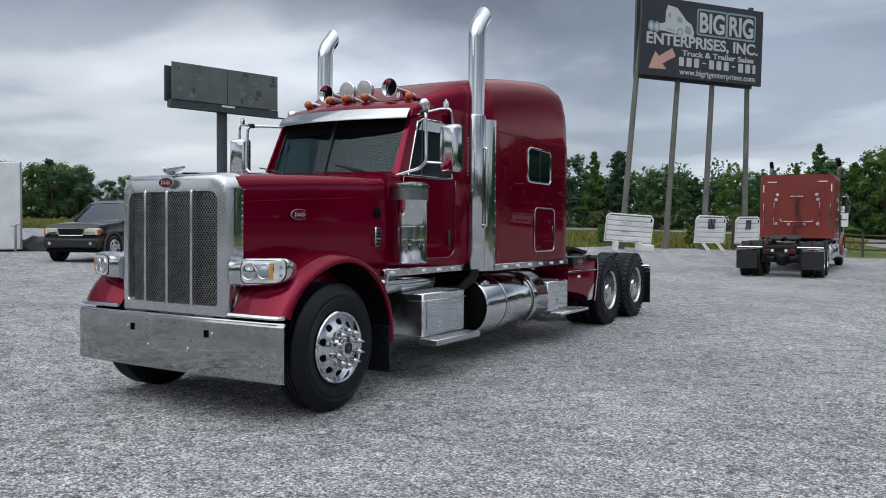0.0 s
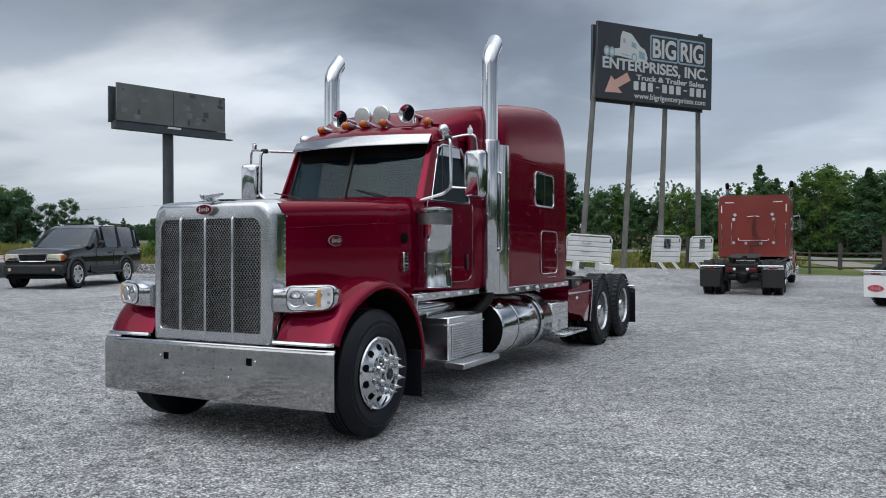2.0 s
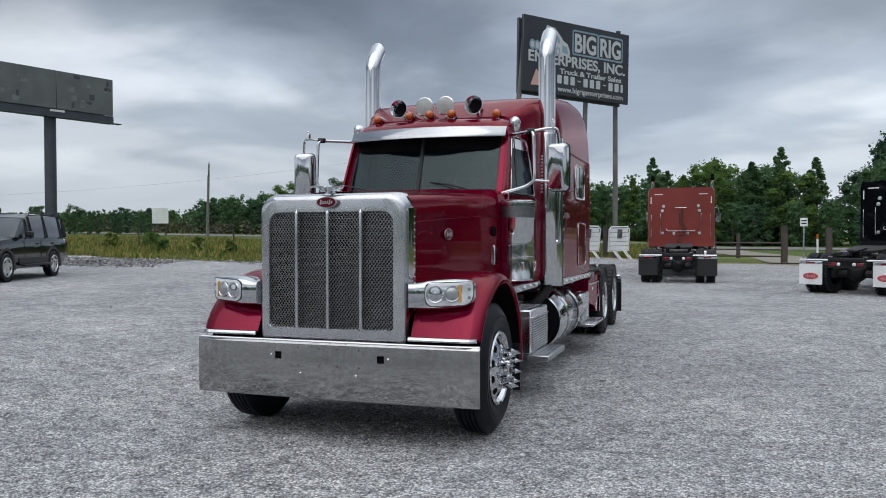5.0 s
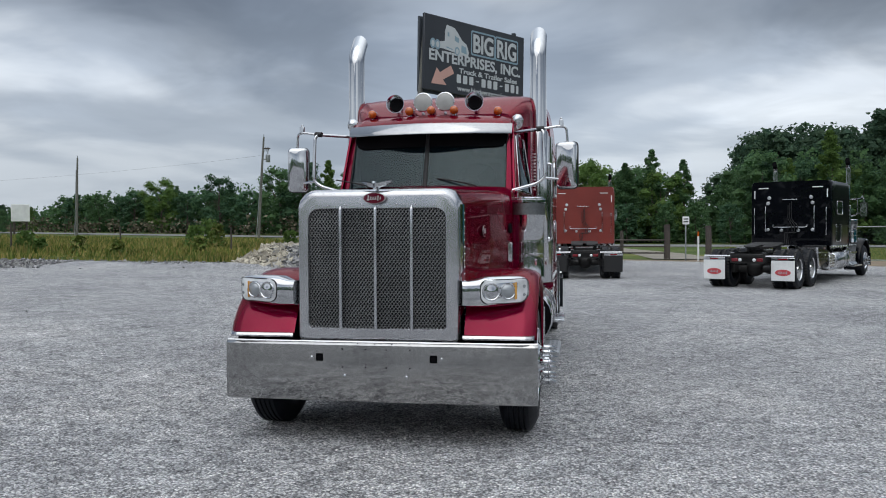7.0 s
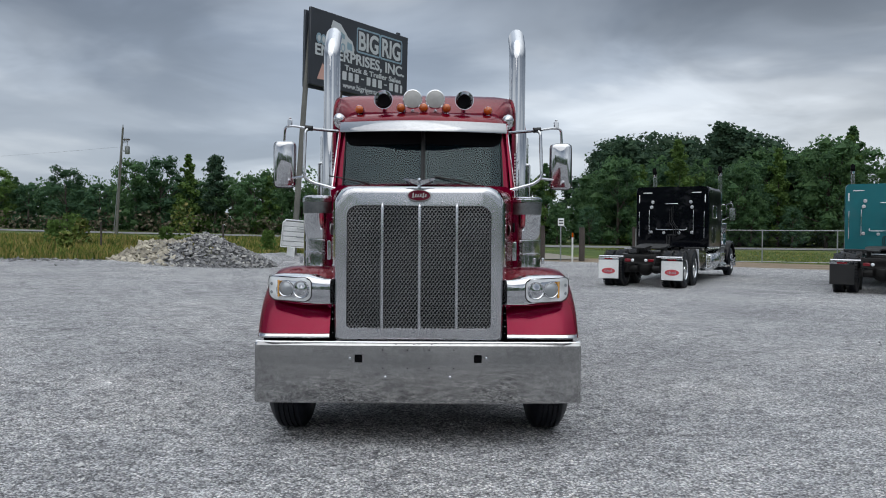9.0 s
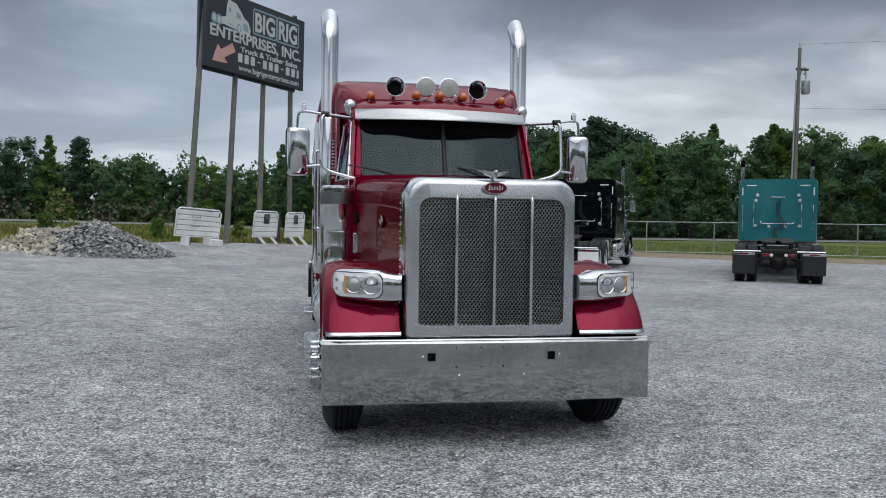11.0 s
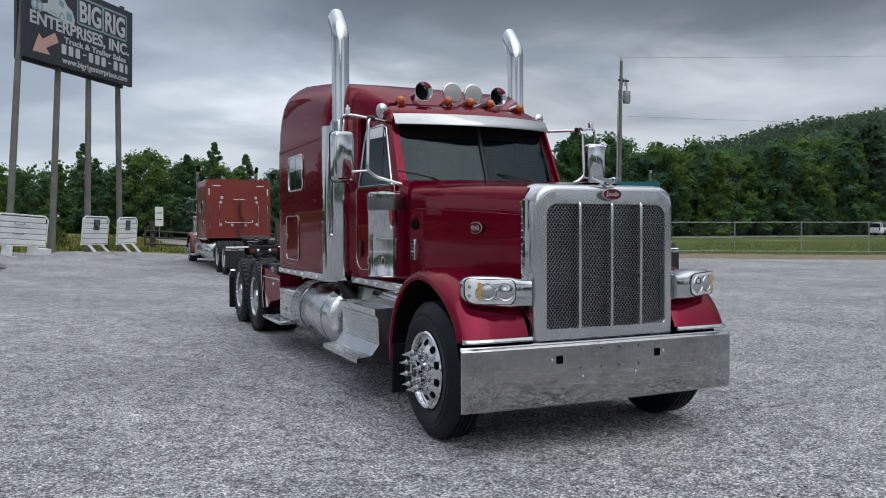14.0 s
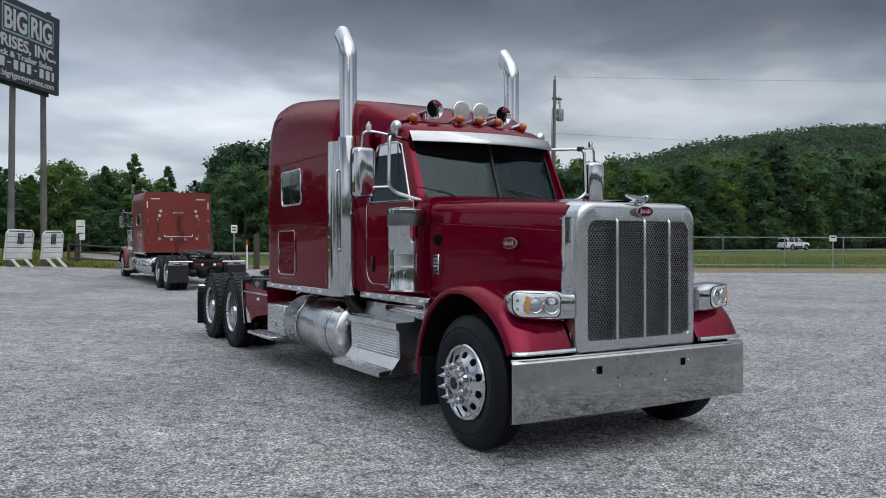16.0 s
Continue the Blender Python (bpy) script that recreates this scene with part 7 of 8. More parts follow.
for x, y, h, r in ((6.45, 40.1, 1.95, 0.18), (8.25, 37.4, 1.85, 0.17), (-0.1, 42.2, 1.7, 0.14), (-2.6, 37.5, 1.6, 0.13), (11.4, 38.6, 1.9, 0.10), (4.4, 48, 1.6, 0.13), (-14.2, 28.6, 1.3, 0.04), (-19.5, 28.2, 1.3, 0.04), (-9.4, 30.3, 1.3, 0.05), (-25.5, 28.6, 1.4, 0.04)):
    timber_post(x, y, h, r, "weathered dark timber gate post" if r > 0.1 else "thin rusty fence stake")


def small_sign(x, y, top, w, h, yaw, label, bars=2):
    z = rise(x, y)
    s = thing("road_sign", label, "sign", pose(x, y, z, 0, 0, yaw), "small roadside signs")
    part("post", box(NB(), -0.03, 0.03, 0.0, 0.04, -0.2, top - z), GALV, s)
    b = part("plate", slab(NB(), rrect(-w / 2, w / 2, top - z - h, top - z, 0.04, 3), lambda p, q, d: (p, -0.004 - d, q), 0.006), WHITE, s, "white sign plate")
    for k in range(bars):
        part("word_bar", box(NB(), -w * 0.34, w * 0.34, -0.014, -0.011, top - z - h * (0.32 + 0.34 * k) - 0.03, top - z - h * (0.32 + 0.34 * k) + 0.03), BLACK, b)


small_sign(7.18, 37.85, 2.35, 0.36, 0.42, 10, "white sign plate with dark word bars on a steel post")
small_sign(1.22, 54, 2.85, 0.55, 1.35, 0, "tall white sign plate at the highway side")
small_sign(35.75, 22.3, 1.85, 0.36, 0.32, -50, "small white plate on a post before the fence", 1)
marker = thing("marker_stake", "white plastic marker stake with an orange top", "stake", pose(7.75, 37.4, 0))
part("stake", tube(NB(), [(0, 0, -0.1), (0, 0, 1.3)], 0.05, 8), WHITE, marker)
part("stake_cap", tube(NB(), [(0, 0, 1.3), (0, 0, 1.55)], 0.052, 8), AMBER, marker, "orange cap")
back_board = thing("small_billboard", "white sign board seen across the field", "billboard", pose(-57.8, 71.2, rise(-58, 71), 0, 0, 40))
part("panel", box(NB(), -0.9, 0.9, 0, 0.15, 1.55, 3.4, 0.02), WHITE, back_board)
for k in (-0.6, 0.6):
    part("leg", box(NB(), k - 0.1, k + 0.1, 0.15, 0.3, -0.3, 3.3), WOOD_DARK, back_board)


# ---- white box trailer at the yard's edge ----
def box_trailer():
    t = thing("box_trailer", "white box trailer parked at the yard's edge", "trailer", pose(-21.75, 12.02, rise(-21.6, 12.3) - 0.28, 0, 0, 62))
    body = part("body", box(NB(), -2.6, 0, 0, 9.0, 0.35, 3.4, 0.04), WHITE, t, "white ribbed trailer body")
    for k in range(14):
        part("rib", box(NB(), 0.0, 0.015, 0.3 + k * 0.62, 0.34 + k * 0.62, 0.4, 3.3), WHITE, body)
    part("corner_rail", box(NB(), -0.03, 0.03, -0.03, 0.03, 0.35, 3.42, 0.008), GALV, body)
    part("corner_rail", box(NB(), -2.63, -2.57, -0.03, 0.03, 0.35, 3.42, 0.008), GALV, body)
    jack = NB()
    tube(jack, [(-0.2, -0.25, 0.0), (-0.2, -0.25, 1.2)], 0.04, 8)
    tube(jack, [(-0.35, -0.25, 1.15), (-0.05, -0.25, 1.25)], 0.02, 6)
    part("jack", jack, GALV, t, "grey trailer jack")
    for k in range(2):
        w = part("wheel", lathe(NB(), (0.02, 4.2 + k * 0.9, 0.36), (1, 0, 0), [(-0.22, 0), (-0.22, 0.33), (-0.18, 0.36), (-0.04, 0.36), (0.0, 0.33), (0.0, 0.2)], 24), RUBBER, t)
        part("rim", lathe(NB(), (0.02, 4.2 + k * 0.9, 0.36), (1, 0, 0), [(-0.01, 0.2), (-0.05, 0.17), (-0.04, 0.0)], 20), GALV, w)
    part("floor_frame", box(NB(), -2.5, -0.1, 0.1, 8.9, 0.25, 0.35), FRAME_BLACK, t)


box_trailer()


# ---- dark tarpaulin heap by the trailer ----
def tarp_heap(x, y):
    rng = np.random.default_rng(55)
    bm = NB()
    ball(bm, (0, 0, 0.05), 0.85, 0.5, 0.46, 22, 12)
    for v in bm.verts:
        k = 1 + 0.30 * noise.noise((v.co.x * 2.6, v.co.y * 2.6, v.co.z * 3.4))
        v.co.x, v.co.y, v.co.z = v.co.x * k, v.co.y * k, max(-0.1, v.co.z * k)
    ob = part("tarpaulin", bm, BLACK, None, smooth=60)
    ob.matrix_basis = pose(x, y, rise(x, y), 0, 0, 40)
    tagged(ob, "crumpled black tarpaulin heap on the gravel", "tarpaulin")


tarp_heap(-21.95, 12.75)


# ---- cars ----
HEADLAMP = material("hazed_headlamp", (0.55, 0.53, 0.44), 0.25, 0.1, 0.5, 9.0, 0.25)
GLASS_CAR = material("car_window_glass", (0.010, 0.014, 0.017), 0.05, 0, 1.0, 2.0, 0.2)
CLADDING = material("grey_plastic_cladding", (0.030, 0.031, 0.034), 0.55, 0, 0, 3.0, 0.2, 0.08)

def car(name, label, at, paint, W):
    """A car built along x (nose to -x): body and glasshouse lofted in cross-sections, with wheels in arches."""
    c = thing(name, label, "car", at)
    prof = [(-0.03, 0.50, 0.84, 0.86), (0.0, 0.42, 0.99, 0.94), (0.08, 0.34, 1.055, 0.97), (0.5, 0.30, 1.105, 0.985), (1.05, 0.30, 1.145, 1.0), (1.45, 0.30, 1.16, 1.0), (3.4, 0.30, 1.165, 1.0), (4.4, 0.32, 1.165, 0.985), (4.68, 0.38, 1.10, 0.955), (4.75, 0.46, 0.95, 0.92)]
    green = [(1.32, 1.13, 1.14, 0.93), (1.98, 1.13, 1.68, 0.83), (2.25, 1.13, 1.765, 0.80), (3.2, 1.13, 1.80, 0.79), (4.25, 1.13, 1.785, 0.78), (4.52, 1.13, 1.68, 0.80), (4.70, 1.13, 1.15, 0.90)]
    wheels, R = ((0.66, 0), (3.54, 0)), 0.37
    hw = W / 2
    secs = []
    for x, z0, z1, k in prof:
        w = hw * k
        half = [(w * 0.90, z0), (w * 0.985, z0 + (z1 - z0) * 0.22), (w, z0 + (z1 - z0) * 0.55), (w * 0.985, z0 + (z1 - z0) * 0.80), (w * 0.93, z0 + (z1 - z0) * 0.95), (w * 0.6, z1), (0, z1 + 0.012)]
        secs.append([(x, y, z) for y, z in half] + [(x, -y, z) for y, z in half[-2::-1]])
    body = part("body", loft(NB(), secs, True, True, True), paint, c, "", smooth=45)
    gs = []
    for x, z0, z1, k in green:
        half = [(hw * 0.95, z0), (lerp(hw * 0.95, hw * k, 0.85), lerp(z0, z1, 0.86)), (hw * k * 0.97, lerp(z0, z1, 0.97)), (hw * k * 0.6, z1 + 0.01), (0, z1 + 0.015)]
        gs.append([(x, y, z) for y, z in half] + [(x, -y, z) for y, z in half[-2::-1]])
    part("glasshouse", loft(NB(), gs, True, True, True), GLASS_CAR, body, "dark tinted windows", smooth=45)
    roof = NB()
    mid = [g for g in green if g[2] > green[2][2] - 0.12]
    loft(roof, [[(x, y, lerp(z0, z1, 0.95) + 0.02 + 0.03 * (1 - abs(y / (hw * k)) ** 2)) for y in np.linspace(-hw * k, hw * k, 9)] for x, z0, z1, k in mid], closed=False)
    part("roof", roof, paint, body)
    # pillars between the side windows
    for s in (1, -1):
        for i in range(len(green) - 1):
            x, z0, z1, k = green[i]
            xb = x
            p0, p1 = (xb, s * (hw * 0.955), z0), (lerp(xb, xb, 1), s * (hw * k * 0.985), lerp(z0, z1, 0.92))
            if i >= 1:
                part("pillar", tube(NB(), [p0, p1], 0.05, 6), paint, body)
        a = green[0]
        b = green[1]
        part("windscreen_pillar", tube(NB(), [(a[0], s * hw * 0.93, a[2]), (b[0], s * hw * b[3] * 0.97, lerp(b[1], b[2], 0.96))], 0.03, 6), paint, body)
        part("door_seam", tube(NB(), [(1.75, s * (hw + 0.001), 0.45), (1.72, s * (hw + 0.001), prof[4][2] - 0.06)], 0.006, 4), BLACK, body)
        part("door_seam", tube(NB(), [(2.75, s * (hw + 0.001), 0.45), (2.78, s * (hw + 0.001), prof[4][2] - 0.06)], 0.006, 4), BLACK, body)
        for x in (2.45, 3.45):
            part("door_handle", box(NB(), x, x + 0.16, s * hw - 0.01, s * hw + 0.025, prof[4][2] - 0.20, prof[4][2] - 0.16, 0.005), BLACK, body)
        mr = NB()
        box(mr, 1.72, 1.86, s * (hw + 0.11) - 0.10, s * (hw + 0.11) + 0.10, prof[4][2] + 0.02, prof[4][2] + 0.17, 0.03)
        part("door_mirror", mr, BLACK, body, "black door mirror")
        hl = NB()
        box(hl, -0.03, 0.16, s * hw * 0.68 - 0.24, s * hw * 0.68 + 0.22, prof[1][2] - 0.25, prof[1][2] - 0.04, 0.03)
        part("headlamp", hl, HEADLAMP, body, "clear rectangular headlamp")
        part("turn_lamp", box(NB(), -0.036, 0.20, s * hw * 0.93 - 0.028, s * hw * 0.93 + 0.028, prof[1][2] - 0.235, prof[1][2] - 0.06, 0.02), AMBER, body)
        part("tail_lamp", box(NB(), prof[-1][0] - 0.12, prof[-1][0] + 0.01, s * hw * 0.84 - 0.08, s * hw * 0.84 + 0.08, prof[-2][2] - 0.4, prof[-2][2] - 0.05, 0.02), RED_LENS, body)
        for wx, _ in wheels:
            arch = NB()
            loft(arch, [[(wx + r * math.cos(radians(a)), s * y, R + r * math.sin(radians(a))) for r, y in ((R + 0.05, hw - 0.30), (R + 0.05, hw + 0.012), (R + 0.13, hw + 0.018), (R + 0.14, hw - 0.01))] for a in range(-12, 193, 12)], closed=False)
            part("wheel_arch", arch, CLADDING, body, "", smooth=50)
            # near-black disc puts the arch's shade behind each wheel
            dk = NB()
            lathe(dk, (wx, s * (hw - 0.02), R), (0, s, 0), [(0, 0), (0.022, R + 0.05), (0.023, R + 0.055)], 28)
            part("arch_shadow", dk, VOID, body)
            w = part("wheel", lathe(NB(), (wx, s * (hw - 0.18), R), (0, s, 0), [(0, R * 0.6), (0.0, R * 0.9), (0.03, R), (0.19, R), (0.22, R * 0.92), (0.215, R * 0.66)], 32), RUBBER, c)
            part("rim", lathe(NB(), (wx, s * (hw + 0.035), R), (0, s, 0), [(0.0, R * 0.70), (0.004, R * 0.64), (-0.03, R * 0.60), (-0.05, R * 0.58), (-0.06, 0.0)], 28), FRAME_BLACK, w)
            part("rim_flange", lathe(NB(), (wx, s * (hw + 0.035), R), (0, s, 0), [(-0.002, R * 0.70), (0.007, R * 0.67), (0.002, R * 0.61), (-0.012, R * 0.60)], 28), ALU, w, "silver rim flange")
            for k in range(5):
                a = 2 * math.pi * k / 5
                m = Matrix.Translation((wx, s * (hw + 0.012), R)) @ Matrix.Rotation(a, 4, "Y")
                part("spoke", box(NB(), -0.070, 0.070, -0.02, 0.02, 0.02, R * 0.64, 0.012, m), ALU, w, "silver alloy spoke")
            part("hub", lathe(NB(), (wx, s * (hw + 0.0), R), (0, s, 0), [(0, 0.07), (0.035, 0.06), (0.04, 0)], 14), ALU, w)
    zf = prof[1][2]
    gf = part("grille_frame", tube(NB(), [(-0.035, y, z) for y, z in ((-0.42, zf - 0.05), (0.42, zf - 0.05), (0.36, zf - 0.25), (-0.36, zf - 0.25))], 0.02, 6, loop=True), CHROME, body, "chrome grille surround")
    part("grille_back", box(NB(), -0.03, 0.0, -0.40, 0.40, zf - 0.25, zf - 0.05), VOID, body)
    for k in range(3):
        part("grille_slat", box(NB(), -0.042, -0.03, -0.38, 0.38, zf - 0.215 + k * 0.055, zf - 0.20 + k * 0.055), CLADDING, gf)
    part("front_bumper", box(NB(), -0.10, 0.25, -hw * 0.97, hw * 0.97, 0.38, 0.66, 0.05), BLACK, body, "dark plastic bumper")
    part("air_dam", box(NB(), -0.06, 0.2, -hw * 0.88, hw * 0.88, 0.27, 0.36, 0.03), VOID, body)
    for s in (1, -1):
        part("running_board", box(NB(), 1.5, 3.25, s * (hw + 0.03) - 0.08, s * (hw + 0.03) + 0.06, 0.36, 0.42, 0.015), BLACK, body)
        part("lower_cladding", box(NB(), 1.40, 3.35, s * hw - 0.01, s * hw + 0.014, 0.42, 0.60, 0.01), CLADDING, body)
        part("roof_rail", tube(NB(), bend([(2.6, s * 0.58, 1.77), (2.68, s * 0.58, 1.85), (4.2, s * 0.58, 1.84), (4.3, s * 0.58, 1.76)], 0.08), 0.018, 6), BLACK, body, "black roof rail")
        part("fog_lamp", lathe(NB(), (-0.10, s * 0.62, 0.52), (-1, 0, 0), [(0, 0.045), (0.004, 0.045), (0.006, 0)], 14), HEADLAMP, body)
    return c


car("suv", "glossy black sport utility vehicle parked at the yard's edge", pose(-15.33, 10.03, rise(-15.3, 11.0), 0, 0, 112.5) @ pose(-0.66, 0, 0), PAINT_SUV, 1.74)
car("suv", "white sport utility vehicle on the far highway", pose(99, 69, rise(99, 69) + 0.06, 0, 0, 177), WHITE, 1.8)


# ---- trees and field plants ----
BARK = material("grey_brown_bark", (0.075, 0.062, 0.052), 0.9, 0, 0, 1.5, 0.3, 0.05, 0.02, 12, 0.6)
LEAF = island_material("broadleaf_foliage", [(0.0, (0.071, 0.143, 0.072)), (0.5, (0.091, 0.172, 0.077)), (1.0, (0.114, 0.204, 0.082))], 0.65, 0.35, 0.48)
LEAF_PALE = island_material("pale_broadleaf_foliage", [(0.0, (0.096, 0.170, 0.050)), (0.5, (0.120, 0.204, 0.056)), (1.0, (0.142, 0.226, 0.062))], 0.65, 0.35, 0.48)
LEAF_DEEP = island_material("deep_broadleaf_foliage", [(0.0, (0.057, 0.119, 0.070)), (0.5, (0.071, 0.141, 0.077)), (1.0, (0.089, 0.166, 0.084))], 0.65, 0.35, 0.45)
NEEDLE = island_material("pine_foliage", [(0.0, (0.048, 0.092, 0.062)), (0.5, (0.060, 0.108, 0.067)), (1.0, (0.072, 0.122, 0.069))], 0.7, 0.35, 0.35)
WEED_FIELD = island_material("field_straw_and_grass", [(0.0, (0.060, 0.100, 0.016)), (0.35, (0.125, 0.160, 0.030)), (0.65, (0.215, 0.205, 0.052)), (1.0, (0.33, 0.26, 0.095))], 0.7, 0.3)
WEED = island_material("field_grass_blades", [(0.0, (0.055, 0.095, 0.016)), (0.45, (0.100, 0.145, 0.028)), (0.8, (0.175, 0.185, 0.048)), (1.0, (0.27, 0.225, 0.085))], 0.7, 0.3)


def leaf_cards(centres, size, rng, flat=0.0, out=None):
    """Small bent leaf sprays: two joined quads with a crease, turned at random."""
    n = len(centres)
    nrm = rng.normal(0, 1, (n, 3))
    nrm[:, 2] += flat
    if out is not None:
        nrm += out
    nrm /= np.linalg.norm(nrm, axis=1, keepdims=True)
    ref = rng.normal(0, 1, (n, 3))
    u = np.cross(nrm, ref)
    u /= np.linalg.norm(u, axis=1, keepdims=True)
    w = np.cross(nrm, u)
    s = (size * (0.55 + 0.9 * rng.random(n)))[:, None]
    k = 0.55 + 0.5 * rng.random((n, 1))
    verts = np.stack([centres - u * s, centres + w * s * k * 0.8 + nrm * s * 0.25, centres + u * s * 0.9, centres - w * s * k + nrm * s * 0.15], 1)
    return verts


def cards_mesh(name, verts, mat):
    n = len(verts)
    f = np.array([(0, 1, 2), (0, 2, 3)])[None] + 4 * np.arange(n)[:, None, None]
    me = bpy.data.meshes.new(name)
    me.from_pydata(verts.reshape(-1, 3).tolist(), [], f.reshape(-1, 3).tolist())
    me.materials.append(mat)
    return me


def tree(kind, h, seed, mat, label, dense=1.0):
    rng = np.random.default_rng(seed)
    t = thing("tree", label, "tree", pose(0, 0, -400), "")
    trunk = NB()
    lean = rng.normal(0, 0.03, 2) * h
    top = h * (0.95 if kind == "pine" else 0.75)
    tube(trunk, [(0, 0, -0.4), (lean[0] * 0.3, lean[1] * 0.3, h * 0.35), (lean[0], lean[1], top)], [h * 0.020, h * 0.014, h * 0.003], 7)
    blobs = []
    if kind == "pine":
        for k in range(26):
            z = h * lerp(0.28, 0.99, (k / 25) ** 0.9)
            a = k * 2.4 + rng.random()
            r = h * 0.17 * (1 - ((z / h - 0.45) / 0.62) ** 2 * (1 if z > 0.45 * h else 0.4)) * (0.6 + 0.6 * rng.random())
            r = max(r, 0.02 * h)
            p = np.array([r * math.cos(a), r * math.sin(a), z])
            tube(trunk, [(lean[0] * z / h, lean[1] * z / h, z - 0.05 * h * 0.5), tuple(p)], [h * 0.005, h * 0.0015], 4)
            blobs.append((p * np.array([0.85, 0.85, 1]), np.array([0.085, 0.085, 0.040]) * h * (0.7 + 0.5 * rng.random())))
            blobs.append((p * np.array([0.4, 0.4, 1]), np.array([0.07, 0.07, 0.045]) * h))
        per, size = 62, 0.021 * h
    elif kind == "cone":
        for k in range(24):
            f = k / 23
            z = h * lerp(0.08, 1.0, f)
            a = k * 2.4 + rng.random()
            r = h * 0.27 * (1 - f) ** 0.75 * (0.55 + 0.7 * rng.random())
            blobs.append((np.array([r * math.cos(a), r * math.sin(a), z - 0.25 * r]), np.array([0.10, 0.10, 0.075]) * h * (1.15 - 0.85 * f) * (0.7 + 0.6 * rng.random())))
            blobs.append((np.array([-r * 0.6 * math.cos(a), -r * 0.6 * math.sin(a), z - 0.1 * r]), np.array([0.09, 0.09, 0.07]) * h * (1.15 - 0.85 * f)))
        per, size = 66, 0.020 * h
    else:
        for k in range(30):
            a = k * 2.4 + rng.random()
            f = rng.random()
            z = h * lerp(0.07, 0.94, (k + rng.random()) / 30)
            wid = 0.30 * math.sqrt(max(0.05, 1 - ((z / h - 0.42) / 0.60) ** 2))
            r = h * wid * (0.45 + 0.65 * rng.random())
            p = np.array([r * math.cos(a), r * math.sin(a), z])
            if k % 3 == 0:
                tube(trunk, [(lean[0] * 0.4, lean[1] * 0.4, z * 0.6), tuple(p)], [h * 0.008, h * 0.002], 5)
            blobs.append((p, np.array([0.105, 0.105, 0.080]) * h * (0.65 + 0.65 * rng.random())))
        per, size = 105, 0.022 * h
    per, size = int(per * dense), size / math.sqrt(dense)
    part("trunk", trunk, BARK, t, "")
    pts, out = [], []
    for c, r in blobs:
        d = rng.normal(0, 1, (per, 3))
        d /= np.linalg.norm(d, axis=1, keepdims=True)
        pts.append(c + d * r * (0.55 + 0.5 * rng.random((per, 1))))
        out.append(d)
    me = cards_mesh("crown", leaf_cards(np.concatenate(pts), size * 0.74, rng, 0.6, 1.2 * np.concatenate(out)), mat)
    # dense inner foliage of each clump
    core = bmesh.new()
    core.from_mesh(me)
    bpy.data.meshes.remove(me)
    for c, r in blobs:
        vs = [core.verts.new(c + np.array(d) * r * 0.62) for d in ((1, 0, 0), (0, 1, 0), (-1, 0, 0), (0, -1, 0), (0, 0, 1), (0, 0, -1))]
        for f in ((0, 1, 4), (1, 2, 4), (2, 3, 4), (3, 0, 4), (1, 0, 5), (2, 1, 5), (3, 2, 5), (0, 3, 5)):
            core.faces.new([vs[i] for i in f])
    me = bpy.data.meshes.new("crown")
    core.to_mesh(me)
    core.free()
    me.materials.append(mat)
    crown = new("crown", me)
    crown.parent = t
    return t


WOOD_LABELS = {"broad": "leafy green broadleaf tree in the wood's edge", "pine": "tall dark pine tree in the wood's edge", "cone": "pointed light green tree in the wood's edge"}
PROTOS = {
    "broad": [tree("broad", 10.0, 31, LEAF, WOOD_LABELS["broad"], 1.35), tree("broad", 10.0, 32, LEAF_DEEP, WOOD_LABELS["broad"], 1.35), tree("broad", 10.0, 33, LEAF_PALE, WOOD_LABELS["broad"], 1.35), tree("broad", 10.0, 34, LEAF, WOOD_LABELS["broad"], 1.35)],
    "pine": [tree("pine", 10.0, 41, NEEDLE, WOOD_LABELS["pine"]), tree("pine", 10.0, 42, NEEDLE, WOOD_LABELS["pine"])],
    "cone": [tree("cone", 10.0, 51, LEAF_PALE, WOOD_LABELS["cone"]), tree("cone", 10.0, 52, LEAF, WOOD_LABELS["cone"])],
    "crest": [tree("broad", 10.0, 38, NEEDLE, "dark pine with a billowy crown behind the wood's edge"), tree("broad", 10.0, 39, NEEDLE, "dark pine with a billowy crown behind the wood's edge")],
    "far": [tree("broad", 10.0, 35, LEAF, WOOD_LABELS["broad"], 0.5), tree("broad", 10.0, 36, LEAF_DEEP, WOOD_LABELS["broad"], 0.5), tree("broad", 10.0, 37, LEAF, WOOD_LABELS["broad"], 0.5)],
}


def plant(kind, i, x, y, h, rng, sink=0.0):
    proto = PROTOS[kind][i % len(PROTOS[kind])]
    k = h / 10.0
    xx, yy = max(-170, min(170, x)), min(190, y)
    ob = copy_thing(proto, pose(x, y, rise(xx, yy) - sink, 0, 0, rng.random() * 360))
    ob.scale = (k * (0.9 + 0.35 * rng.random()), k * (0.9 + 0.35 * rng.random()), k)
    ob["group"] = "trees of the wood's edge"
    return ob


def wood_edge(line, rows, spacing, height, mixk, seed, leafy):
    rng = np.random.default_rng(seed)
    pts = fine_line(line, spacing)
    i = 0
    for r in range(rows):
        for k, (x, y) in enumerate(pts):
            d = Vector((x + 4, y + 5, 0)).normalized()
            px, py = x + d.x * r * 5.5 + rng.normal(0, 1.3), y + d.y * r * 5.5 + rng.normal(0, 1.3)
            h = interp(px, height) * (0.86 + 0.24 * rng.random()) * (1 + 0.05 * r)
            u = rng.random()
            pine, cone = mixk
            kind = "pine" if u < pine * (1 if r else 0.5) else "cone" if u < pine + cone else leafy
            if kind == "pine":
                h *= 1.07
            plant(kind, i, px, py, h, rng)
            i += 1


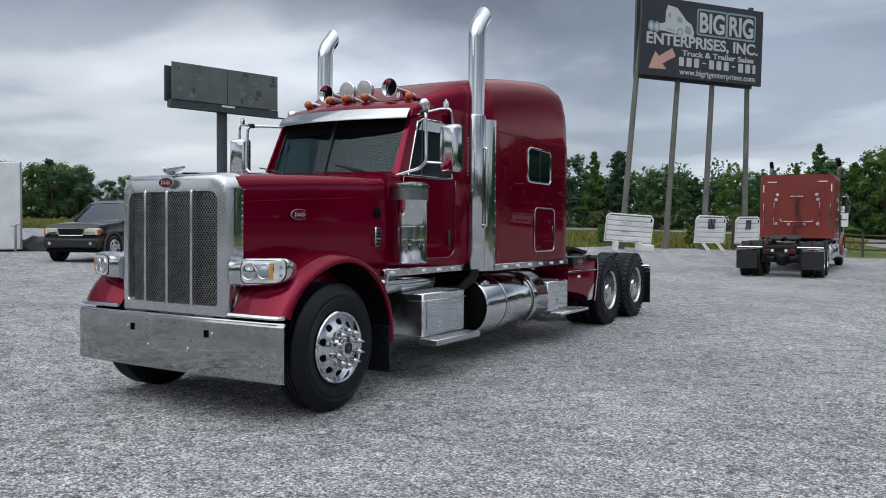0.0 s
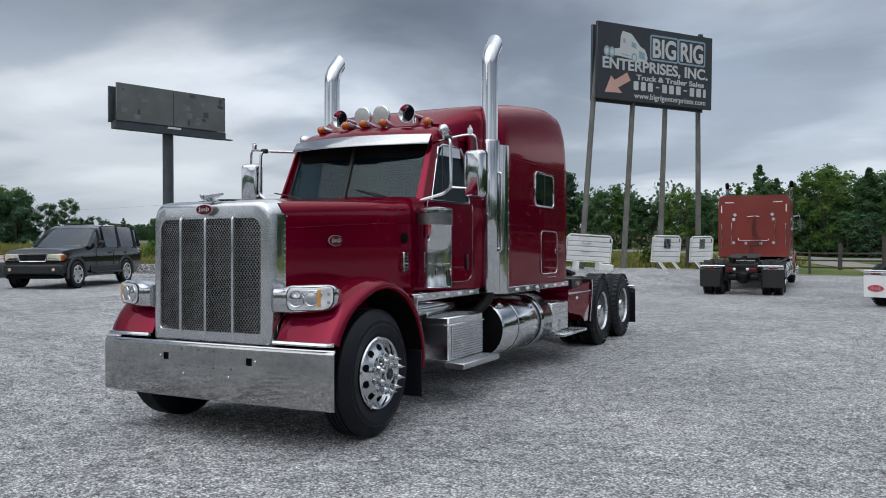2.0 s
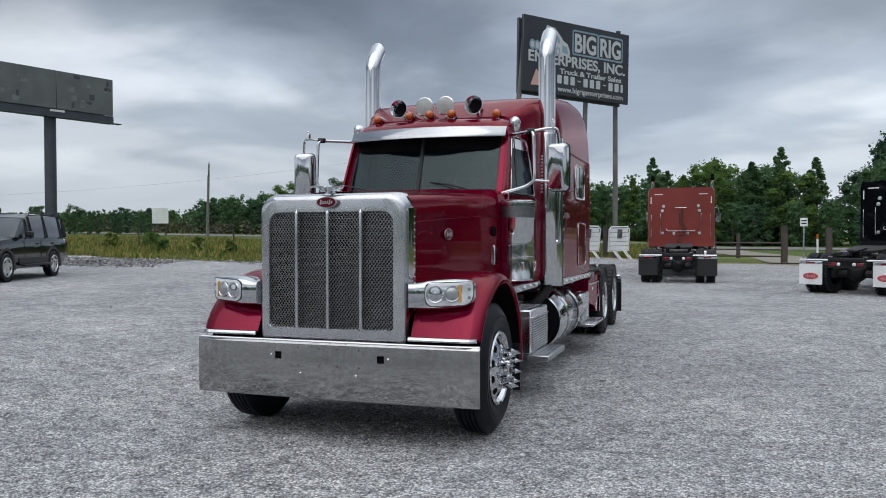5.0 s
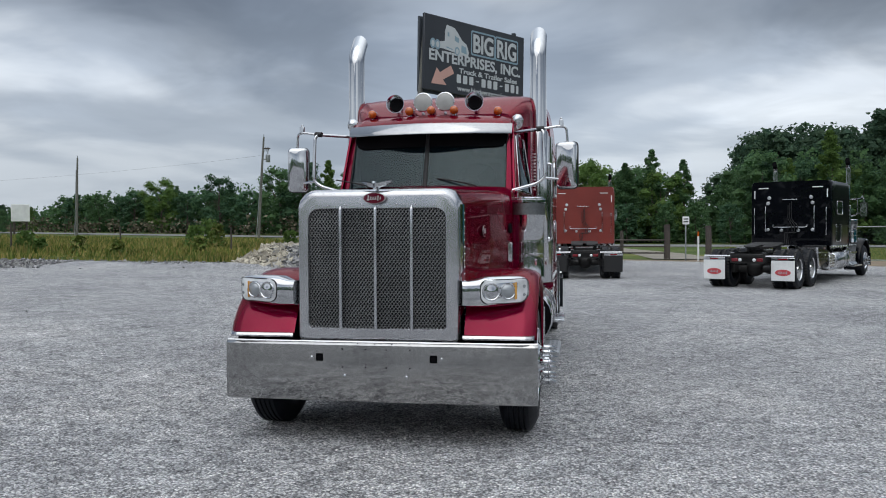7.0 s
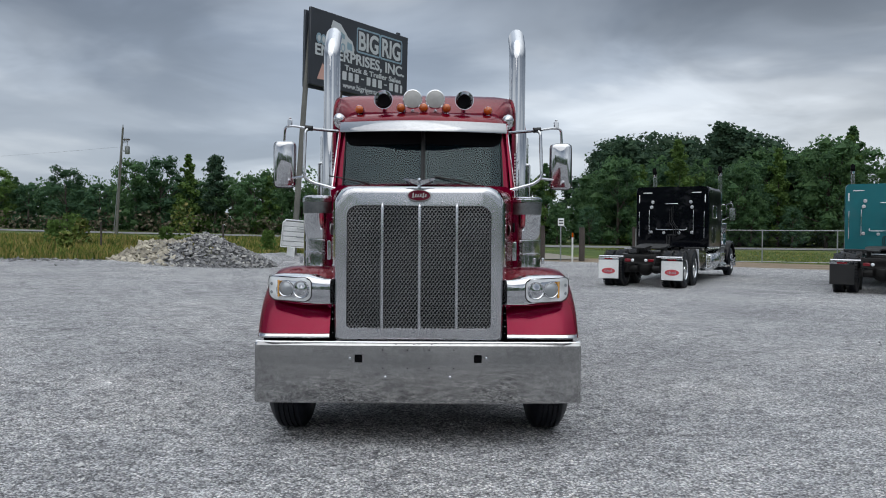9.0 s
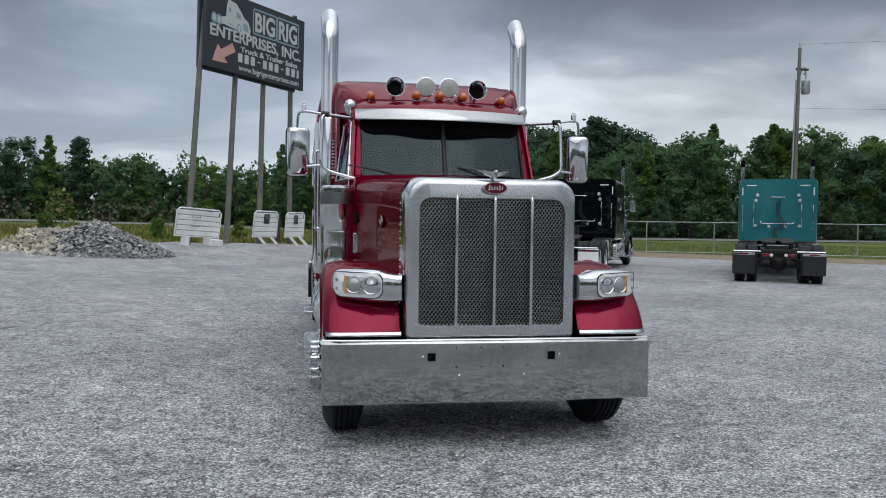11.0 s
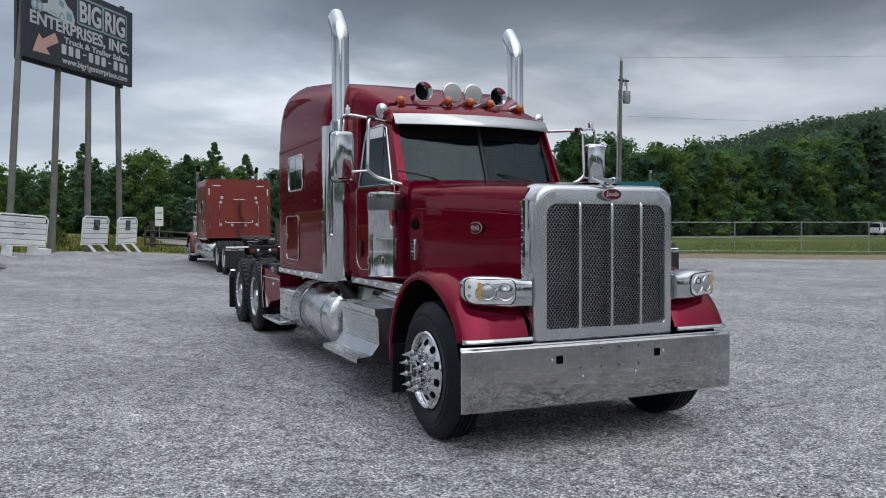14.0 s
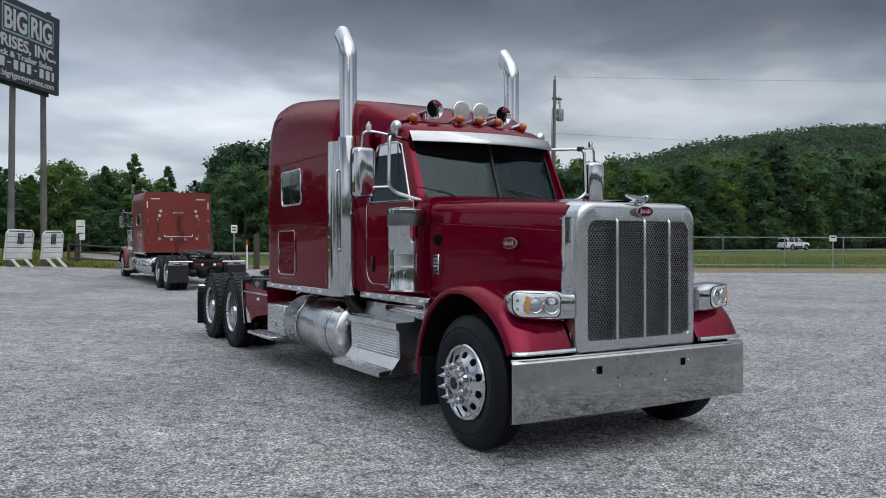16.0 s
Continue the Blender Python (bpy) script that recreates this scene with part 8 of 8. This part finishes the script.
# along the highway's far side, then the higher wood beyond the lawn
wood_edge([(-215, 168), (-165, 148), (-118, 124), (-80, 110), (-50, 99), (-20, 91)], 2, 3.9, [(-240, 5.0), (-130, 3.6), (-92, 3.9), (-76, 5.7), (-50, 6.5), (-20, 6.7)], (0.10, 0.12), 61, "far")
wood_edge([(-18, 91), (2, 88), (11.5, 87)], 2, 2.7, [(-18, 6.5), (-6, 6.8), (0, 7.8), (3, 8.7), (13, 8.1)], (0.06, 0.36), 62, "broad")
wood_edge([(19.5, 86), (40, 84), (65, 82), (92, 81), (125, 80), (150, 80)], 2, 3.3, [(18, 7.8), (22, 9.4), (28, 8.8), (34, 8.5), (40, 10.2), (46, 12.2), (58, 12.4), (66, 12.2), (88, 12.7), (100, 13.1), (107, 15.0), (124, 16.4), (170, 17.0)], (0.08, 0.22), 63, "broad")
wood_edge([(20.5, 98), (28, 97.5), (40, 97), (52, 97)], 2, 2.1, [(18, 8.4), (21.5, 11.0), (26, 13.4), (33, 14.8), (39, 14.6), (44, 13.7), (50, 11.6)], (0.14, 0.0), 65, "crest")
wood_edge([(4, 84.5), (22, 82.5), (60, 78.5), (110, 77.5)], 1, 3.6, [(0, 4.4), (170, 5.0)], (0.0, 0.1), 69, "far")
# single trees that stand out of the highway wood
rng_single = np.random.default_rng(70)
for i, (kind, x, y, h) in enumerate((("broad", -36.5, 92.5, 9.0), ("broad", -33.8, 93, 9.5), ("cone", -30.0, 92.5, 9.4), ("pine", -26.6, 92, 9.3), ("broad", -20.5, 91, 7.9), ("cone", -3.6, 88.5, 9.4), ("broad", 2.6, 87.5, 9.6), ("cone", 9.9, 87.5, 10.4), ("broad", 21.4, 85, 10.3), ("cone", 13.3, 87, 9.2), ("cone", 28.2, 85, 11.9), ("broad", 34.6, 83, 9.4), ("broad", 46.2, 83.5, 12.8), ("broad", -46.5, 96, 8.2), ("broad", -58.0, 101, 8.0))):
    plant(kind, i, x, y, h, rng_single)
# a taller clump beyond the field, and its hedge
wood_edge([(-104, 47), (-98, 56.5), (-93, 64)], 2, 2.2, [(-110, 7.6), (-90, 7.2)], (0.15, 0.0), 66, "broad")
wood_edge([(-91.5, 66.5), (-91, 68)], 1, 2.0, [(-110, 6.2), (-60, 6.2)], (0.0, 0.0), 68, "broad")
wood_edge([(-90, 70), (-84, 77), (-76, 88)], 2, 2.4, [(-130, 4.2), (-60, 3.4)], (0.1, 0.1), 67, "far")


def closing_wood():
    """The wood that stands round the rest of the yard, out of the camera's sight."""
    rng = np.random.default_rng(64)
    pts = []
    for x, y in fine_line([(150, 62), (118, -10), (76, -58), (20, -76), (-40, -74), (-88, -48), (-118, 10), (-125, 48)], 3.2):
        h = 9.0 + 4.5 * rng.random()
        k = 150
        c = rng.normal(0, 1, (k, 3))
        c /= np.linalg.norm(c, axis=1, keepdims=True)
        pts.append(np.array([x + rng.normal(0, 1), y + rng.normal(0, 1), 0.48 * h]) + c * np.array([3.0, 3.0, 0.52 * h]) * (0.75 + 0.3 * rng.random((k, 1))))
    tagged(new("closing_wood", cards_mesh("closing_wood", leaf_cards(np.concatenate(pts), 0.85, rng, 0.4), LEAF)), "dense green wood round the yard", "forest", kind="stuff")


closing_wood()
for group in PROTOS.values():
    for p in group:
        for o in (p, *p.children_recursive):
            bpy.data.objects.remove(o)


def backing_wood():
    """The closed wood behind the first trees, in which no single tree can be told apart."""
    rng = np.random.default_rng(77)
    pts, cores = [], []
    heights = [(-240, 4.0), (-130, 3.1), (-92, 3.3), (-76, 5.3), (-20, 7.0), (10, 7.2), (13, 6.2), (15.5, 4.4), (18.5, 7.0), (22, 8.6), (30, 10.4), (50, 11.6), (70, 11.6), (100, 11.8), (150, 14.0)]
    for x, y in fine_line([(-225, 178), (-165, 154), (-118, 129), (-80, 115), (-50, 104), (-18, 96), (17, 92.5), (60, 90), (110, 88), (150, 88)], 0.85):
        top = interp(x, heights) * (0.8 + 0.35 * rng.random())
        z0 = rise(max(-170, min(170, x)), y)
        k = int(3 + top * 0.6)
        for i in range(k):
            c = np.array([x + rng.normal(0, 0.8), y + rng.normal(0, 1.0), z0 + top * (i + 0.4 * rng.random()) / k])
            r = 0.9 + 0.5 * rng.random()
            d = rng.normal(0, 1, (30, 3))
            d /= np.linalg.norm(d, axis=1, keepdims=True)
            pts.append(c + d * r * (0.8 + 0.4 * rng.random((30, 1))))
            if i >= k - 2:
                continue
            cores.append(np.array([c + np.array(q) * r * 0.75 for q in ((1, 0, 0.2), (-0.4, 0.9, -0.2), (-0.4, -0.9, 0.1), (0.1, 0, 1.0))])[[0, 1, 3, 2]])
    v = np.concatenate([leaf_cards(np.concatenate(pts), 0.26, rng, 0.3), np.stack(cores)])
    tagged(new("backing_wood", cards_mesh("backing_wood", v, LEAF)), "dense dark green wood behind the first trees", "forest", kind="stuff")


backing_wood()


def wooded_hill():
    """A far ridge under closed canopy."""
    rng = np.random.default_rng(71)
    def crest(x):
        return interp(x, [(150, 0), (200, 9), (236, 22), (257, 28), (287, 34.5), (306, 37.5), (323, 42.5), (349, 48), (395, 54.5), (423, 58.5), (485, 64), (600, 66), (720, 40)])
    def height(x, y):
        return crest(x) * math.exp(-((y - 290) / 105) ** 2)
    xs, ys = np.arange(40, 720, 14), np.arange(120, 420, 14)
    verts = [(x, y, height(x, y) + 3.0 if height(x, y) > 3 else height(x, y) - 1.5) for y in ys for x in xs]
    nx = len(xs)
    faces = [(j * nx + i, j * nx + i + 1, (j + 1) * nx + i + 1, (j + 1) * nx + i) for j in range(len(ys) - 1) for i in range(nx - 1)]
    me = bpy.data.meshes.new("wooded_hill")
    me.from_pydata(verts, [], faces)
    me.materials.append(material("hill_soil", (0.045, 0.075, 0.040), 0.9, 0, 0, 0.05, 0.3))
    tagged(new("wooded_hill", me), "low rounded hill behind the wood", "hill", kind="structure")
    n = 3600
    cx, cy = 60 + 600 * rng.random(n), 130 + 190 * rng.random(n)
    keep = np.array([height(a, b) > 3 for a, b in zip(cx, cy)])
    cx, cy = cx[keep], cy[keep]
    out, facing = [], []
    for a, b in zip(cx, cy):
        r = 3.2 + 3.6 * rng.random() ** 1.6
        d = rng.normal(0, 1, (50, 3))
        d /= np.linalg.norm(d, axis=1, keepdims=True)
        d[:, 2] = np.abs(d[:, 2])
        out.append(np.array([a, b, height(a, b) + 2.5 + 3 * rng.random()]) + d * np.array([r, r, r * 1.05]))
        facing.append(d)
    # lighter, bluer green: the distance haze is put into the leaf colour
    me = cards_mesh("hill_canopy", leaf_cards(np.concatenate(out), 0.70, rng, 0.3, 1.3 * np.concatenate(facing)), island_material("hazed_hill_foliage", [(0.0, (0.074, 0.118, 0.076)), (0.5, (0.084, 0.132, 0.082)), (1.0, (0.095, 0.146, 0.086))], 0.7, 0.08, 0.45))
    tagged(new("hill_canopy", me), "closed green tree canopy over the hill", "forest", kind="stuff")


wooded_hill()


def field_grass():
    rng = np.random.default_rng(81)
    n = 80000
    x = -95 + 103 * rng.random(n)
    depth = 34 * rng.random(n) ** 1.6
    y = np.array([gravel_edge(p) for p in x]) + 0.3 + depth
    keep = ~((x > 2) & (x < 12))
    x, y = x[keep], y[keep]
    n = len(x)
    clump = np.array([noise.noise((a * 0.22, b * 0.22, 1.7)) for a, b in zip(x, y)])
    h = np.clip(0.42 + 0.55 * clump + 0.25 * rng.random(n), 0.18, 1.25) * np.where(x > -8, 0.5, 0.55)
    z = np.array([rise(max(-170, a), b) for a, b in zip(x, y)])
    a = rng.random(n) * math.pi
    w = 0.025 + 0.03 * rng.random(n)
    dx, dy = np.cos(a) * w, np.sin(a) * w
    lx, ly = rng.normal(0, 0.22, n) * h, rng.normal(0, 0.22, n) * h
    base = np.stack([x, y, z - 0.03], -1)
    v = np.stack([base + np.stack([-dx, -dy, 0 * dx], -1), base + np.stack([dx, dy, 0 * dx], -1), base + np.stack([lx + dx * 0.3, ly + dy * 0.3, h], -1), base + np.stack([lx * 0.5 - dx, ly * 0.5 - dy, h * 0.6], -1)], 1)
    tagged(new("field_grass", cards_mesh("field_grass", v, WEED_FIELD)), "tall green and straw-coloured field grass", "grass", kind="stuff")
    m = 26000
    x = 14 + 62 * rng.random(m)
    y = np.array([gravel_edge(p) for p in x]) + 6.2 + 32 * rng.random(m) ** 1.3
    z = np.array([rise(a, b) for a, b in zip(x, y)])
    a = rng.random(m) * math.pi
    w = 0.03
    dx, dy = np.cos(a) * w, np.sin(a) * w
    h = 0.05 + 0.09 * rng.random(m)
    base = np.stack([x, y, z - 0.02], -1)
    v = np.stack([base + np.stack([-dx, -dy, 0 * dx], -1), base + np.stack([dx, dy, 0 * dx], -1), base + np.stack([dx, 0 * dx, h], -1), base + np.stack([-dx, 0 * dx, h * 0.7], -1)], 1)
    tagged(new("lawn_grass", cards_mesh("lawn_grass", v, WEED)), "mown green verge grass", "grass", kind="stuff")


field_grass()


def weed(x, y, h, w, seed):
    rng = np.random.default_rng(seed)
    n = 260
    r = np.sqrt(rng.random(n)) * w
    a = rng.random(n) * 2 * math.pi
    z = h * rng.random(n) ** 0.8
    pts = np.stack([r * np.cos(a) * (1.1 - 0.6 * z / h), r * np.sin(a) * (1.1 - 0.6 * z / h), z], -1)
    ob = new("weed_bush", cards_mesh("weed_bush", leaf_cards(pts, 0.10, rng, 0.2), WEED if seed % 2 else LEAF_PALE))
    ob.matrix_basis = pose(x, y, rise(x, y))
    tagged(ob, "tall leafy weed clump in the field grass", "shrub", "field weeds")


for i, (x, y, h, w) in enumerate(((-17.6, 33.4, 1.55, 0.7), (-16.9, 32.9, 1.3, 0.5), (-18.5, 33.6, 1.2, 0.6), (-15.4, 27.9, 0.9, 0.35), (-11.8, 29.8, 1.1, 0.45), (-21.8, 28.5, 0.8, 0.5), (-25, 29, 1.0, 0.6), (-28.5, 30, 0.9, 0.5), (-8, 33.5, 1.0, 0.45), (-4.6, 37.2, 0.9, 0.45), (-23.5, 28, 0.7, 0.4), (-13.0, 36, 2.2, 0.9), (-33, 30.5, 1.0, 0.7), (-19.5, 28, 0.7, 0.35))):
    weed(x, y, h, w, 100 + i)


def scrub():
    rng = np.random.default_rng(91)
    pts = []
    for x, y in fine_line([(-120, 118), (-75, 101), (-40, 90), (-12, 84)], 1.2):
        k = 26
        c = np.array([x + rng.normal(0, 1), y + rng.normal(0, 1), rise(max(-170, x), y)])
        hh = 1.2 + 1.4 * rng.random()
        pts.append(c + np.stack([rng.normal(0, 0.8, k), rng.normal(0, 0.8, k), hh * rng.random(k)], -1))
    me = cards_mesh("scrub_band", leaf_cards(np.concatenate(pts), 0.22, rng, 0.1), island_material("dry_scrub", [(0.0, (0.050, 0.045, 0.030)), (0.5, (0.095, 0.085, 0.055)), (1.0, (0.14, 0.125, 0.085))], 0.8, 0.5))
    tagged(new("scrub_band", me), "brownish dry scrub along the highway", "scrub", kind="stuff")


scrub()
